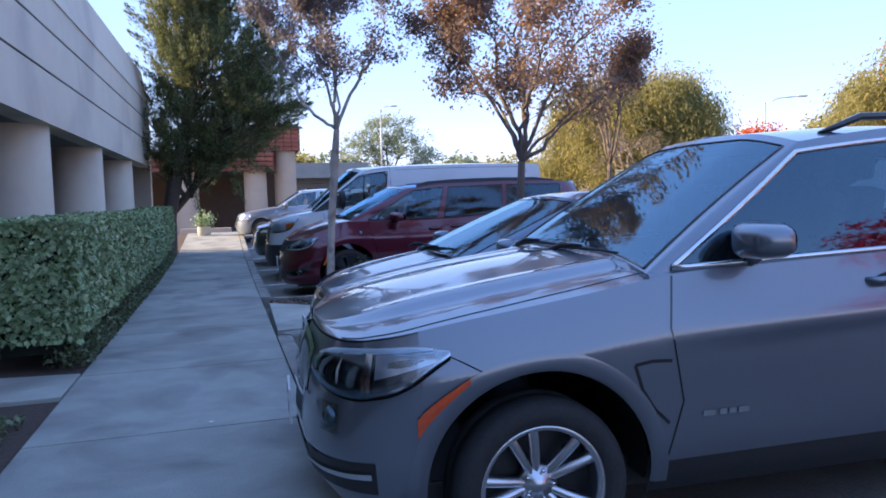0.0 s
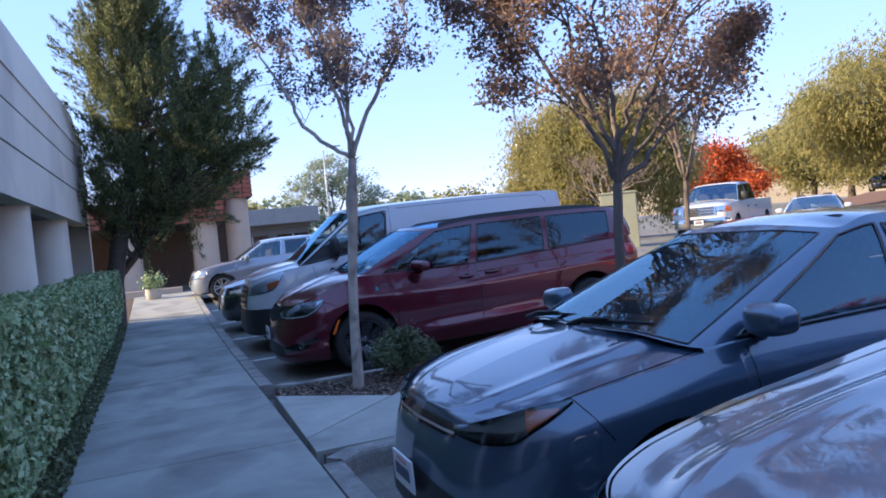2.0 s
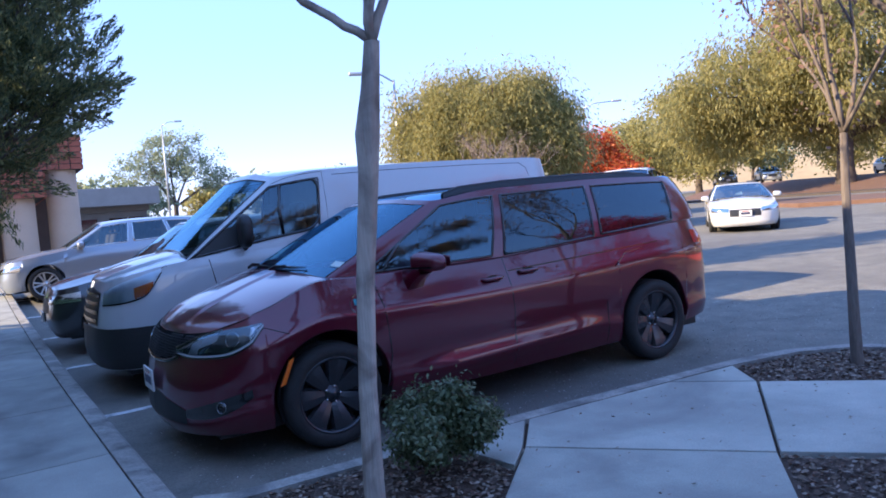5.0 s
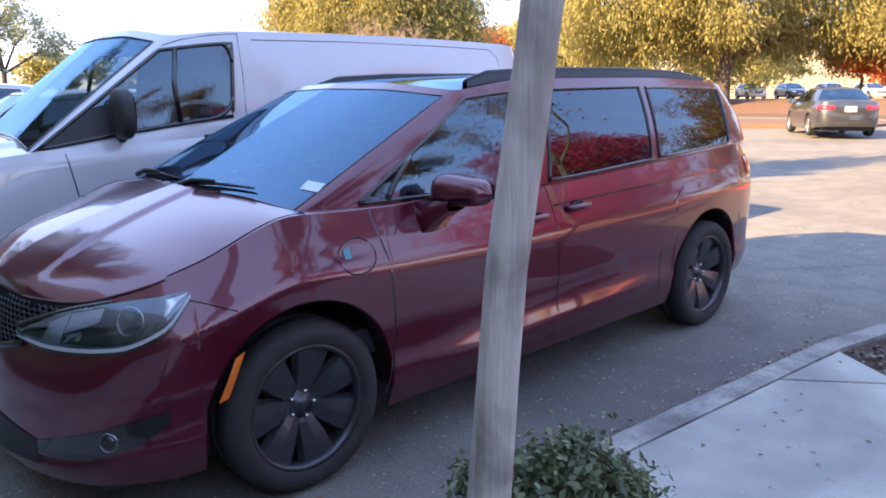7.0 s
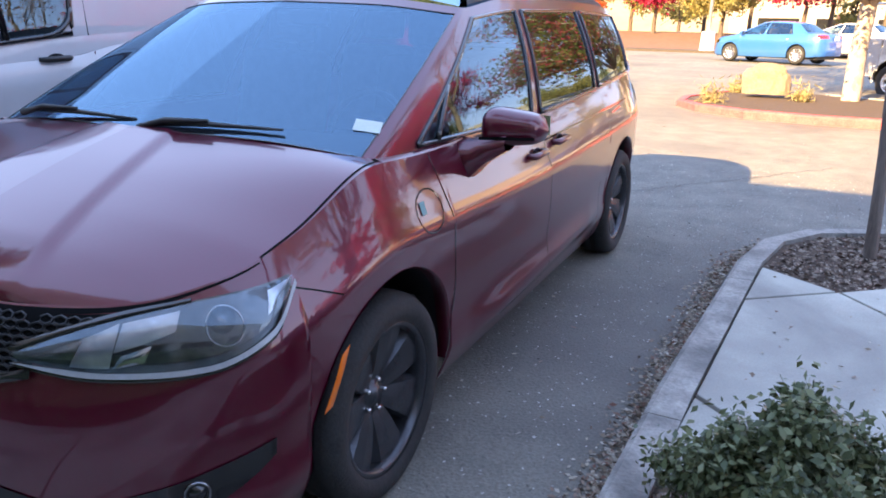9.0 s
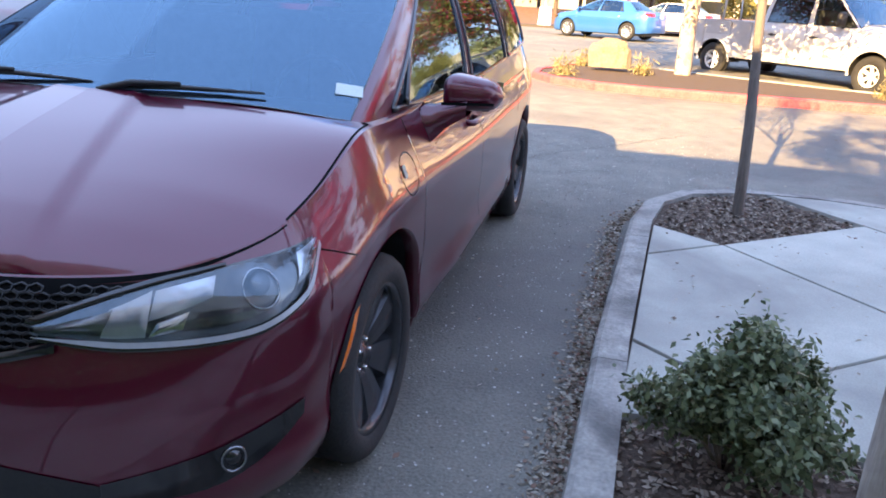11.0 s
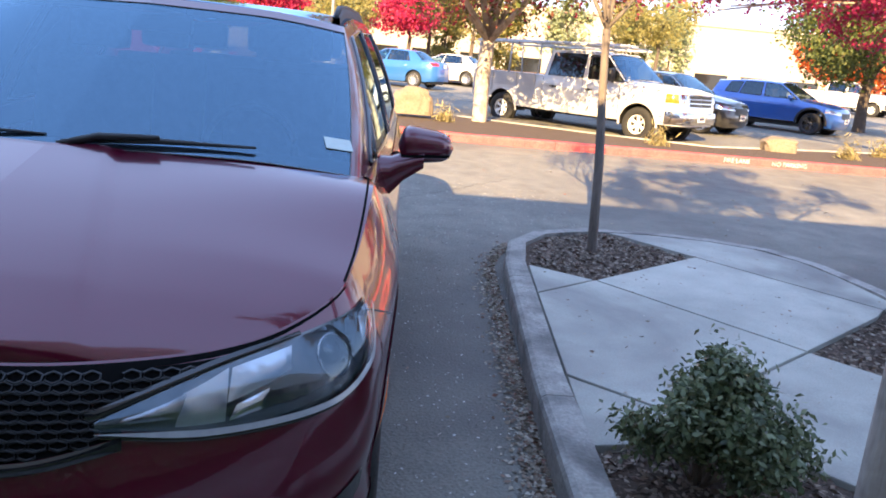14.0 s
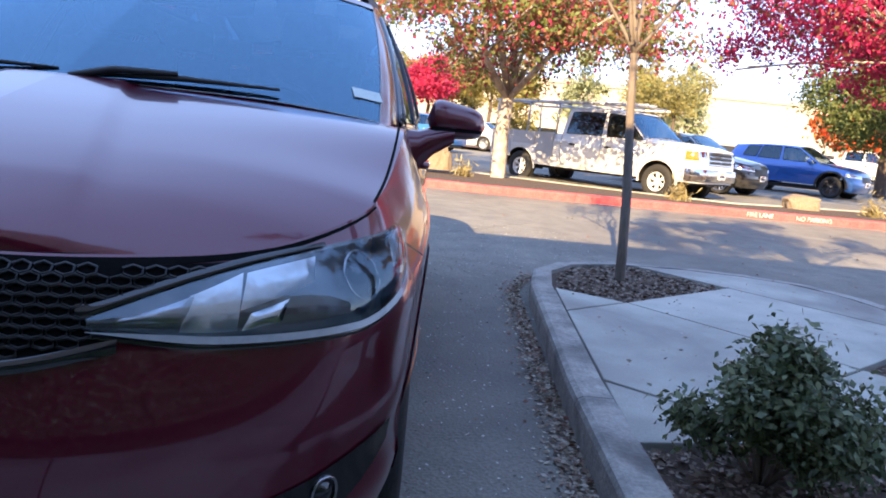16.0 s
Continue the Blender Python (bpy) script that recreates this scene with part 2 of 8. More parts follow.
STICKER = surface("pale sticker", (0.45, 0.52, 0.48), (0.55, 0.62, 0.58), 20.0, 0.4, 0.0)
WINDSCREEN = glass("windscreen glass", (0.60, 0.68, 0.72), 2.4, 0.006, (0.42, 0.74, 1.0))
SIDE_GLASS = glass("side glass", (0.50, 0.55, 0.54), 2.1, 0.0, (0.60, 0.84, 1.0))
CLEAR_SCREEN = glass("clear windscreen glass", (0.60, 0.68, 0.70), 2.25, 0.015, (0.60, 0.85, 1.0))
SUNROOF = glass("dark roof glass", (0.02, 0.02, 0.024), 1.75, 0.0, (0.42, 0.70, 1.0))
TINTED = glass("privacy glass", (0.10, 0.105, 0.11), 1.9)
LENS = glass("clear lamp cover", (0.88, 0.9, 0.92), 1.85)

# ---- building tools ----
def link_mesh(name, verts, faces, material, parent=None, label="", smooth=True):
    me = bpy.data.meshes.new(name)
    me.from_pydata([tuple(map(float, v)) for v in verts], [], [tuple(int(i) for i in f) for f in faces])
    me.validate()
    if material:
        me.materials.append(material)
    if smooth:
        me.shade_smooth()
    ob = new(name, me)
    if parent:
        ob.parent = parent
    if label:
        tagged(ob, label)
    return ob


def part(name, bm, material, parent=None, label="", smooth=False):
    me = bpy.data.meshes.new(name)
    bm.to_mesh(me)
    bm.free()
    me.materials.append(material)
    if smooth:
        me.shade_smooth()
    ob = new(name, me)
    if parent:
        ob.parent = parent
    if label:
        tagged(ob, label)
    return ob


def thing(name, label, category, m=None, group="", kind=""):
    ob = new(name)
    ob.empty_display_size = 0.1
    if m is not None:
        ob.matrix_basis = m
    return tagged(ob, label, category, group, kind)


def curve(keys):
    """A smooth monotone curve through the keys (x, y)."""
    xs, ys = np.array([k[0] for k in keys], float), np.array([k[1] for k in keys], float)
    h = np.diff(xs)
    d = np.diff(ys) / h
    s = np.zeros(len(xs))
    s[0], s[-1] = d[0], d[-1]
    for i in range(1, len(xs) - 1):
        if d[i - 1] * d[i] > 0:
            w1, w2 = 2 * h[i] + h[i - 1], h[i] + 2 * h[i - 1]
            s[i] = (w1 + w2) / (w1 / d[i - 1] + w2 / d[i])

    def at(x):
        x = np.clip(np.asarray(x, float), xs[0], xs[-1])
        i = np.clip(np.searchsorted(xs, x, side="right") - 1, 0, len(h) - 1)
        t = (x - xs[i]) / h[i]
        return ((1 + 2 * t) * (1 - t) ** 2 * ys[i] + t * (1 - t) ** 2 * h[i] * s[i]
                + t * t * (3 - 2 * t) * ys[i + 1] + t * t * (t - 1) * h[i] * s[i + 1])
    return at


def grid_faces(nu, nv, start=0, flip=False):
    out = []
    for i in range(nu - 1):
        for j in range(nv - 1):
            a, b, c, d = i * nv + j, (i + 1) * nv + j, (i + 1) * nv + j + 1, i * nv + j + 1
            out.append(tuple(start + k for k in ((a, d, c, b) if flip else (a, b, c, d))))
    return out


def box_bm(bm, x0, x1, y0, y1, z0, z1, bevel=0.0):
    made = bmesh.ops.create_cube(bm, size=1.0)["verts"]
    for v in made:
        v.co = ((x0 + x1) / 2 + v.co.x * (x1 - x0), (y0 + y1) / 2 + v.co.y * (y1 - y0), (z0 + z1) / 2 + v.co.z * (z1 - z0))
    if bevel:
        edges = list({e for v in made for e in v.link_edges})
        bmesh.ops.bevel(bm, geom=edges, offset=bevel, segments=2, affect="EDGES", profile=0.7)
    return bm


def box(name, x0, x1, y0, y1, z0, z1, material, parent=None, label="", bevel=0.01):
    return part(name, box_bm(bmesh.new(), x0, x1, y0, y1, z0, z1, bevel), material, parent, label)


def tube_data(path, radii, sides=8, closed=False):
    """Verts and faces of a tube along the path."""
    pts = [Vector(p) for p in path]
    verts, faces = [], []
    n = len(pts)
    ref = Vector((0.37, 0.21, 0.9)).normalized()
    for i, p in enumerate(pts):
        d = (pts[min(i + 1, n - 1)] - pts[max(i - 1, 0)])
        if closed:
            d = pts[(i + 1) % n] - pts[i - 1]
        d = d.normalized() if d.length > 1e-9 else Vector((0, 0, 1))
        u = d.cross(ref)
        u = u.normalized() if u.length > 1e-4 else d.orthogonal().normalized()
        w = d.cross(u)
        for k in range(sides):
            a = 2 * math.pi * k / sides
            verts.append(p + (u * math.cos(a) + w * math.sin(a)) * radii[i])
    m = n if closed else n - 1
    for i in range(m):
        for k in range(sides):
            a, b = i * sides + k, i * sides + (k + 1) % sides
            c, d = ((i + 1) % n) * sides + (k + 1) % sides, ((i + 1) % n) * sides + k
            faces.append((a, d, c, b))
    if not closed:
        faces.append(tuple(range(sides)))
        faces.append(tuple((n - 1) * sides + k for k in reversed(range(sides))))
    return verts, faces


def tube(name, path, radius, material, parent=None, label="", sides=8, closed=False):
    radii = radius if isinstance(radius, (list, tuple)) else [radius] * len(path)
    v, f = tube_data(path, radii, sides, closed)
    return link_mesh(name, v, f, material, parent, label)


def joined(name, pieces, material, parent=None, label="", smooth=True):
    """One mesh of several (verts, faces)."""
    verts, faces = [], []
    for v, f in pieces:
        k = len(verts)
        verts += list(v)
        faces += [tuple(i + k for i in q) for q in f]
    return link_mesh(name, verts, faces, material, parent, label, smooth)


def lathe_data(profile, axis_y=True, sides=40, centre=(0, 0, 0)):
    """A profile of (radius, along) turned about the y axis."""
    verts, faces = [], []
    n = len(profile)
    for i in range(sides):
        a = 2 * math.pi * i / sides
        for r, t in profile:
            verts.append((centre[0] + r * math.cos(a), centre[1] + t, centre[2] + r * math.sin(a)))
    for i in range(sides):
        for j in range(n - 1):
            a, b = i * n + j, ((i + 1) % sides) * n + j
            faces.append((a, a + 1, b + 1, b))
    return verts, faces


def slab_bm(poly, z0, z1, bevel=0.006):
    bm = bmesh.new()
    face = bm.faces.new([bm.verts.new((x, y, z1)) for x, y in poly])
    bmesh.ops.recalc_face_normals(bm, faces=[face])
    if face.normal.z < 0:
        face.normal_flip()
    edges = list(face.edges)
    low = bmesh.ops.extrude_face_region(bm, geom=[face])
    top = [g for g in low["geom"] if isinstance(g, bmesh.types.BMFace)]
    for v in face.verts:
        v.co.z = z0
    rim = [e for f in top for e in f.edges]
    bmesh.ops.recalc_face_normals(bm, faces=bm.faces)
    if bevel:
        bmesh.ops.bevel(bm, geom=list(set(rim)), offset=bevel, segments=2, affect="EDGES", profile=0.6)
    return bm


def shrink(poly, d):
    """The polygon moved inwards by d (anticlockwise order)."""
    area = sum(poly[i - 1][0] * poly[i][1] - poly[i][0] * poly[i - 1][1] for i in range(len(poly)))
    poly = list(poly) if area > 0 else list(reversed(poly))
    out = []
    n = len(poly)
    for i in range(n):
        p, a, b = Vector(poly[i]), Vector(poly[i - 1]), Vector(poly[(i + 1) % n])
        e1, e2 = (p - a).normalized(), (b - p).normalized()
        n1, n2 = Vector((-e1.y, e1.x)), Vector((-e2.y, e2.x))
        k = n1 + n2
        k = k / max(0.35, k.length_squared / 2) if k.length > 1e-6 else n1
        out.append((p.x + k.x * d, p.y + k.y * d))
    return out


def deck_z(x):
    """The slight climb of the paved island away from the pavement."""
    return 0.016 * max(0.0, min(x, 5.0) - 1.2)


def rise(x, y):
    """The gentle climb of the ground towards the far end of the pavement."""
    return 0.0024 * max(0.0, min(y, 24.0) - 11.0) ** 2 * max(0.0, min(1.0, (24.0 - x) / 12.0))


def ground_z(x, y=0.0):
    return -0.15 + 0.02 * max(0.0, min(x, 60.0) - 1.2) + rise(x, y)


def words(name, text, size, m, material, parent=None):
    data = bpy.data.curves.new(name, "FONT")
    data.body, data.size, data.align_x, data.extrude = text, size, "CENTER", 0.0005
    tmp = new(name, data)
    dg = bpy.context.evaluated_depsgraph_get()
    me = bpy.data.meshes.new_from_object(tmp.evaluated_get(dg))
    bpy.data.objects.remove(tmp)
    ob = new(name, me)
    me.materials.clear()
    me.materials.append(material)
    ob.matrix_basis = m
    if parent:
        ob.parent = parent
    return ob

# ---- ground and paving ----
gx = [-300, -120, -40, -12, 1.2, 4, 8, 12, 14, 17, 20, 24, 28, 36, 46, 60, 90, 160, 320, 700]
gy = [-500, -200, -80, -30, -10, 0, 11, 13, 15, 17, 19, 21, 23, 24, 30, 45, 70, 110, 200, 380, 700]
gv = [(x, y, ground_z(x, y)) for x in gx for y in gy]
ground = tagged(link_mesh("ground", gv, grid_faces(len(gx), len(gy)), ASPHALT, smooth=False), "worn grey asphalt of a car park, partly in sun", "ground", kind="structure")


def walk_left(y):
    return -0.53 - 0.0245 * (y - 4.6)


def kerb_x(y):
    return 1.01 - 0.0215 * (y - 5.5)


pavement = tagged(new("pavement"), "grey concrete pavement of jointed slabs along the building", "pavement", kind="structure")
steps = [-8, 11, 13, 15, 17, 19, 21, 23, 25]
for a, b in zip(steps, steps[1:]):
    part("base", slab_bm([(walk_left(a) + 0.01, a), (kerb_x(a), a), (kerb_x(b), b), (walk_left(b), b)], -0.3, -0.03, 0), REVEAL, pavement)
joint = [-6.2, -4.4, -2.6, -0.82, 0.96, 2.74, 4.53, 6.4, 8.27, 10.1, 11.9, 13.7, 15.5, 17.3, 19.1, 20.9, 22.7, 24.8]
for a, b in zip(joint, joint[1:]):
    part("slab", slab_bm(shrink([(walk_left(a), a - 0.05), (kerb_x(a), a + 0.05), (kerb_x(b), b + 0.05), (walk_left(b), b - 0.05)], 0.007), -0.1, 0.0, 0.008), PAVING, pavement)
# the paths that leave it towards the building
side_path = tagged(part("side_path", slab_bm([(walk_left(4) - 1.4, 3.75), (walk_left(4) - 0.012, 3.85), (walk_left(4.6) - 0.012, 4.6), (walk_left(4) - 1.4, 4.72)], -0.2, -0.002, 0.008), CONCRETE), "short concrete path to the building", "path", kind="structure")


def kerb_run(name, line, parent, material=None, width=0.15, seg=1.8, drop=0.35, top=0.0):
    """A kerb with a rounded outer edge along the line; its back lies to the left of the way."""
    pts = [Vector(p) for p in line]
    lens = [0.0]
    for a, b in zip(pts, pts[1:]):
        lens.append(lens[-1] + (b - a).length)

    def at(s):
        s = min(max(s, 0), lens[-1])
        for i in range(len(pts) - 1):
            if s <= lens[i + 1] + 1e-9:
                e = (pts[i + 1] - pts[i]).normalized()
                return pts[i] + e * (s - lens[i]), e
    n = max(1, round(lens[-1] / seg))
    prof = [(0.0, -drop), (0.0, -0.035), (0.008, -0.012), (0.03, 0.0), (width, 0.0), (width, -drop)]
    for k in range(n):
        s0, s1 = lens[-1] * k / n + 0.003, lens[-1] * (k + 1) / n - 0.003
        steps = sorted({s0, s1, *[q for q in lens if s0 < q < s1], *np.linspace(s0, s1, 4).tolist()})
        verts = []
        for s in steps:
            p, e = at(s)
            p2, e2 = at(s + 0.12)
            p1, e1 = at(s - 0.12)
            t = (e + e1 + e2).normalized()
            nl = Vector((-t.y, t.x))
            for o, z in prof:
                w = 0.004 * noise.noise((p.x * 3, p.y * 3, o * 20))
                verts.append((p.x + nl.x * o, p.y + nl.y * o, z + top + (w if z > -0.1 else 0)))
        m = len(prof)
        faces = grid_faces(len(steps), m)
        faces += [tuple(range(m)), tuple(reversed(range((len(steps) - 1) * m, len(steps) * m)))]
        link_mesh(name, verts, faces, material or KERB, parent, smooth=False)


kerb = tagged(new("kerb"), "worn concrete kerb along the pavement", "kerb", kind="structure")
kerb_run("kerb_stone", [(kerb_x(-8) + 0.155, -8), (kerb_x(5.7) + 0.155, 5.7)], kerb)
kerb_run("kerb_stone", [(kerb_x(8.95) + 0.155, 8.95), (kerb_x(25) + 0.155, 25)], kerb)

# the paved peninsula between the bays
outer = [(1.16, 5.72), (1.3, 5.86), (5.0, 5.85), (5.75, 5.93), (6.25, 6.15), (6.52, 6.6), (6.64, 7.2), (6.58, 7.8), (6.3, 8.3), (5.85, 8.57), (5.2, 8.68), (3.2, 8.8), (1.35, 8.85), (1.17, 8.96)]
island = tagged(new("paved_island"), "paved concrete island with triangular planting beds between parking bays", "island", kind="structure")
kerb_run("kerb_stone", outer, island, seg=1.9)
inner = shrink([(1.0, 5.7), *outer[1:-1], (1.0, 8.96)], 0.0)
part("base", slab_bm(shrink([(1.02, 5.87), *outer[2:-2], (1.02, 8.84)], 0.06), -0.4, -0.03, 0), MULCH, island)
DECK = [
    [(1.02, 6.42), (1.96, 7.38), (1.02, 8.28)],
    [(1.02, 6.02), (2.42, 6.02), (3.70, 7.20), (2.85, 8.24), (1.96, 7.38), (1.02, 6.42)],
    [(2.85, 8.24), (3.19, 8.648), (2.53, 8.69), (2.63, 8.03)],
    [(2.85, 8.24), (3.70, 7.20), (4.81, 8.11), (4.43, 8.574), (3.2, 8.647)],
    [(4.43, 8.574), (4.81, 8.11), (5.10, 8.53)],
    [(3.70, 7.20), (4.42, 6.34), (4.58, 6.2), (5.72, 7.07), (4.81, 8.11)],
    [(4.58, 6.2), (4.72, 6.02), (5.4, 6.05), (5.85, 6.14), (6.2, 6.36), (6.38, 6.7), (6.47, 7.2), (6.44, 7.60), (5.72, 7.07)],
]
for poly in DECK:
    part("slab", slab_bm(shrink(poly, 0.010), -0.25, 0.0, 0.007), CONCRETE, island)

for ob in island.children:
    for v in ob.data.vertices:
        v.co.z += deck_z(v.co.x)

# mulch of the beds, loose leaves in the gutter
rng = np.random.default_rng(4)


def scatter(name, n, spot, size, material, label, category, flat=0.5, zlift=0.004):
    """Many small flat flakes lying about: spot() gives x, y, z."""
    verts, faces = [], []
    for _ in range(n):
        x, y, z = spot()
        r = size * rng.uniform(0.5, 1.3)
        a = rng.uniform(0, 6.28)
        tilt = rng.normal(0, flat)
        u = Vector((math.cos(a), math.sin(a), 0))
        w = Vector((-math.sin(a) * math.cos(tilt), math.cos(a) * math.cos(tilt), math.sin(tilt)))
        c = Vector((x, y, z + zlift + abs(math.sin(tilt)) * r * 0.5))
        k = len(verts)
        verts += [c - u * r, c - w * r * 0.5, c + u * r, c + w * r * 0.5]
        faces.append((k, k + 1, k + 2, k + 3))
    return tagged(link_mesh(name, verts, faces, material, smooth=False), label, category, kind="stuff")


def in_poly(x, y, poly):
    inside = False
    for i in range(len(poly)):
        (x1, y1), (x2, y2) = poly[i - 1], poly[i]
        if (y1 > y) != (y2 > y) and x < (x2 - x1) * (y - y1) / (y2 - y1) + x1:
            inside = not inside
    return inside


BEDS = [[(1.03, 8.3), (1.96, 7.4), (2.61, 8.03), (2.51, 8.68), (1.05, 8.68)],
        [(5.14, 8.5), (4.83, 8.11), (5.72, 7.09), (6.42, 7.62), (6.38, 7.85), (6.12, 8.2), (5.75, 8.4)],
        [(2.46, 6.03), (3.70, 7.18), (4.4, 6.34), (4.68, 6.04)]]


def bed_spot():
    while True:
        p = BEDS[rng.integers(3)]
        xs, ys = [q[0] for q in p], [q[1] for q in p]
        x, y = rng.uniform(min(xs), max(xs)), rng.uniform(min(ys), max(ys))
        if in_poly(x, y, p):
            return x, y, -0.022 + deck_z(x)


CHIP = leaf_mat("mulch chips", [(0.05, 0.034, 0.025), (0.14, 0.095, 0.07), (0.22, 0.165, 0.125), (0.36, 0.30, 0.24)], 0.0, 0.9)
LITTER = leaf_mat("dry leaves", [(0.10, 0.075, 0.055), (0.22, 0.17, 0.12), (0.40, 0.35, 0.27), (0.20, 0.085, 0.06), (0.30, 0.26, 0.20), (0.55, 0.50, 0.42)], 0.1, 0.8)
scatter("mulch_chips", 8500, bed_spot, 0.018, CHIP, "loose dark bark mulch in the planting beds", "mulch", 0.6)


def gutter_spot():
    x = rng.uniform(1.7, 6.2)
    y = 8.84 - 0.035 * max(0, x - 2) + abs(rng.normal(0, 0.06)) + 0.005
    if x > 5.2:
        y -= (x - 5.2) ** 2 * 0.28
    return x, y, ground_z(x)


scatter("gutter_leaves", 5200, gutter_spot, 0.014, LITTER, "dry leaf litter lying in the gutter by the kerb", "leaf litter", 0.5)
scatter("stray_leaves", 700, lambda: (lambda x, y: (x, y, ground_z(x)))(rng.uniform(1.4, 12), rng.uniform(2, 13)), 0.018, LITTER, "stray dry leaves on the asphalt", "leaf litter", 0.4)
scatter("deck_leaves", 380, lambda: (lambda x: (x, rng.uniform(6.1, 8.5), deck_z(x)))(rng.uniform(1.4, 6.2)), 0.013, LITTER, "stray dry leaves on the concrete island", "leaf litter", 0.4)

STONES = leaf_mat("small stones", [(0.10, 0.095, 0.09), (0.3, 0.29, 0.27), (0.6, 0.58, 0.54)], 0.0, 0.9)
scatter("loose_grit", 13000, lambda: (lambda x, y: (x, y, ground_z(x)))(rng.uniform(1.3, 9), rng.uniform(7.6, 13)), 0.0075, STONES, "loose grit on the asphalt", "grit", 0.5, 0.002)

scrap = tagged(box("paper_scrap", 0.0, 0.028, 0.0, 0.02, 0.0, 0.003, WHITE_PAINT, bevel=0.001), "scrap of white paper lying on the pavement", "litter")
scrap.matrix_basis = pose(0.49, 2.84, 0.001, 0, 0, 25)

# bay lines
for i, y in enumerate((2.95, 11.92, 14.75, 17.5, 20.25, 23.0)):
    x0 = kerb_x(y) + 0.2
    tagged(part("bay_line", slab_bm([(x0, y - 0.05), (x0 + 5.4, y - 0.05), (x0 + 5.4, y + 0.05), (x0, y + 0.05)], -0.155, -0.146, 0), WHITE_LINE), "white painted line between parking bays", "road marking", "bay lines", "structure")
for ob in [o for o in scene.objects if o.name.startswith("bay_line")]:
    for v in ob.data.vertices:
        v.co.z += 0.02 * max(0, v.co.x - 1.2)

# ---- the office building ----
FX = -1.42
facade = tagged(new("office_building"), "long low stucco office building with round columns under an overhang", "building", kind="structure")


def panel(name, prof, y0, y1, material, parent):
    """A band of wall: prof of (x, z) drawn along y."""
    verts = [(x, y, z) for y in (y0, y1) for x, z in prof]
    m = len(prof)
    faces = [(i, (i + 1) % m, m + (i + 1) % m, m + i) for i in range(m)] + [tuple(reversed(range(m))), tuple(range(m, 2 * m))]
    bm = bmesh.new()
    vs = [bm.verts.new(v) for v in verts]
    for f in faces:
        bm.faces.new([vs[i] for i in f])
    bmesh.ops.recalc_face_normals(bm, faces=bm.faces)
    return part(name, bm, material, parent)


y0, y1 = -14.0, 18.4
for za, zb, dx in ((2.30, 2.90, 0.0), (2.93, 3.42, 0.0), (3.45, 3.86, 0.0)):
    panel("fascia", [(FX + dx, za), (FX + dx, zb), (FX - 0.28, zb), (FX - 0.28, za)], y0, y1, STUCCO, facade)
for z in (2.90, 3.42):
    panel("joint_strip", [(FX - 0.02, z), (FX - 0.02, z + 0.03), (FX - 0.2, z + 0.03), (FX - 0.2, z)], y0, y1, REVEAL, facade)
panel("coping", [(FX + 0.02, 3.86), (FX - 0.12, 4.65), (FX - 0.5, 4.65), (FX - 0.5, 3.86)], y0, y1, STUCCO, facade)
panel("soffit", [(FX - 0.28, 2.30), (FX - 0.28, 2.42), (FX - 2.6, 2.42), (FX - 2.6, 2.30)], y0, y1, STUCCO_SHADED, facade)
panel("roof_deck", [(FX - 0.5, 3.9), (FX - 0.5, 4.0), (FX - 14, 4.0), (FX - 14, 3.9)], y0, y1, STUCCO_SHADED, facade)
panel("back_wall", [(FX - 2.3, -0.2), (FX - 2.3, 2.3), (FX - 2.6, 2.3), (FX - 2.6, -0.2)], y0, y1, STUCCO_SHADED, facade)
panel("rear_wall", [(FX - 13.7, -0.2), (FX - 13.7, 3.9), (FX - 14, 3.9), (FX - 14, -0.2)], y0, y1, STUCCO, facade)
box("end_wall", FX - 13.9, FX - 0.02, y1, y1 + 0.3, -0.2, 4.1, STUCCO, facade)
box("end_wall", FX - 13.9, FX - 0.02, y0 - 0.3, y0, -0.2, 4.1, STUCCO, facade)
for k in range(9):
    yc = -13.6 + 3.62 * k + 0.25
    v, f = lathe_data([(0.44, -0.3), (0.43, 0.9), (0.42, 2.31)], sides=32)
    v = [(FX - 0.5 + x, yc + z, y) for x, y, z in v]
    link_mesh("column", v, [tuple(reversed(q)) for q in f], STUCCO, facade)
    if k < 8:
        win = part("window", box_bm(bmesh.new(), FX - 2.29, FX - 2.27, yc + 0.75, yc + 2.9, 0.1, 2.2), DARK_GLASS, facade)
        for yy in (yc + 0.75, yc + 1.82, yc + 2.86):
            box("window_bar", FX - 2.27, FX - 2.22, yy, yy + 0.05, 0.1, 2.2, METAL_POLE, win, bevel=0.004)
        box("window_bar", FX - 2.27, FX - 2.22, yc + 0.75, yc + 2.9, 2.16, 2.22, METAL_POLE, win, bevel=0.004)
verge = tagged(new("verge"), "dark soil bed along the building", "soil", kind="structure")
for a, b in zip(steps, steps[1:]):
    part("soil", slab_bm([(walk_left(a) - 0.012, a), (walk_left(b) - 0.012, b), (FX - 2.3, b), (FX - 2.3, a)], -0.25, -0.035, 0), MULCH, verge)

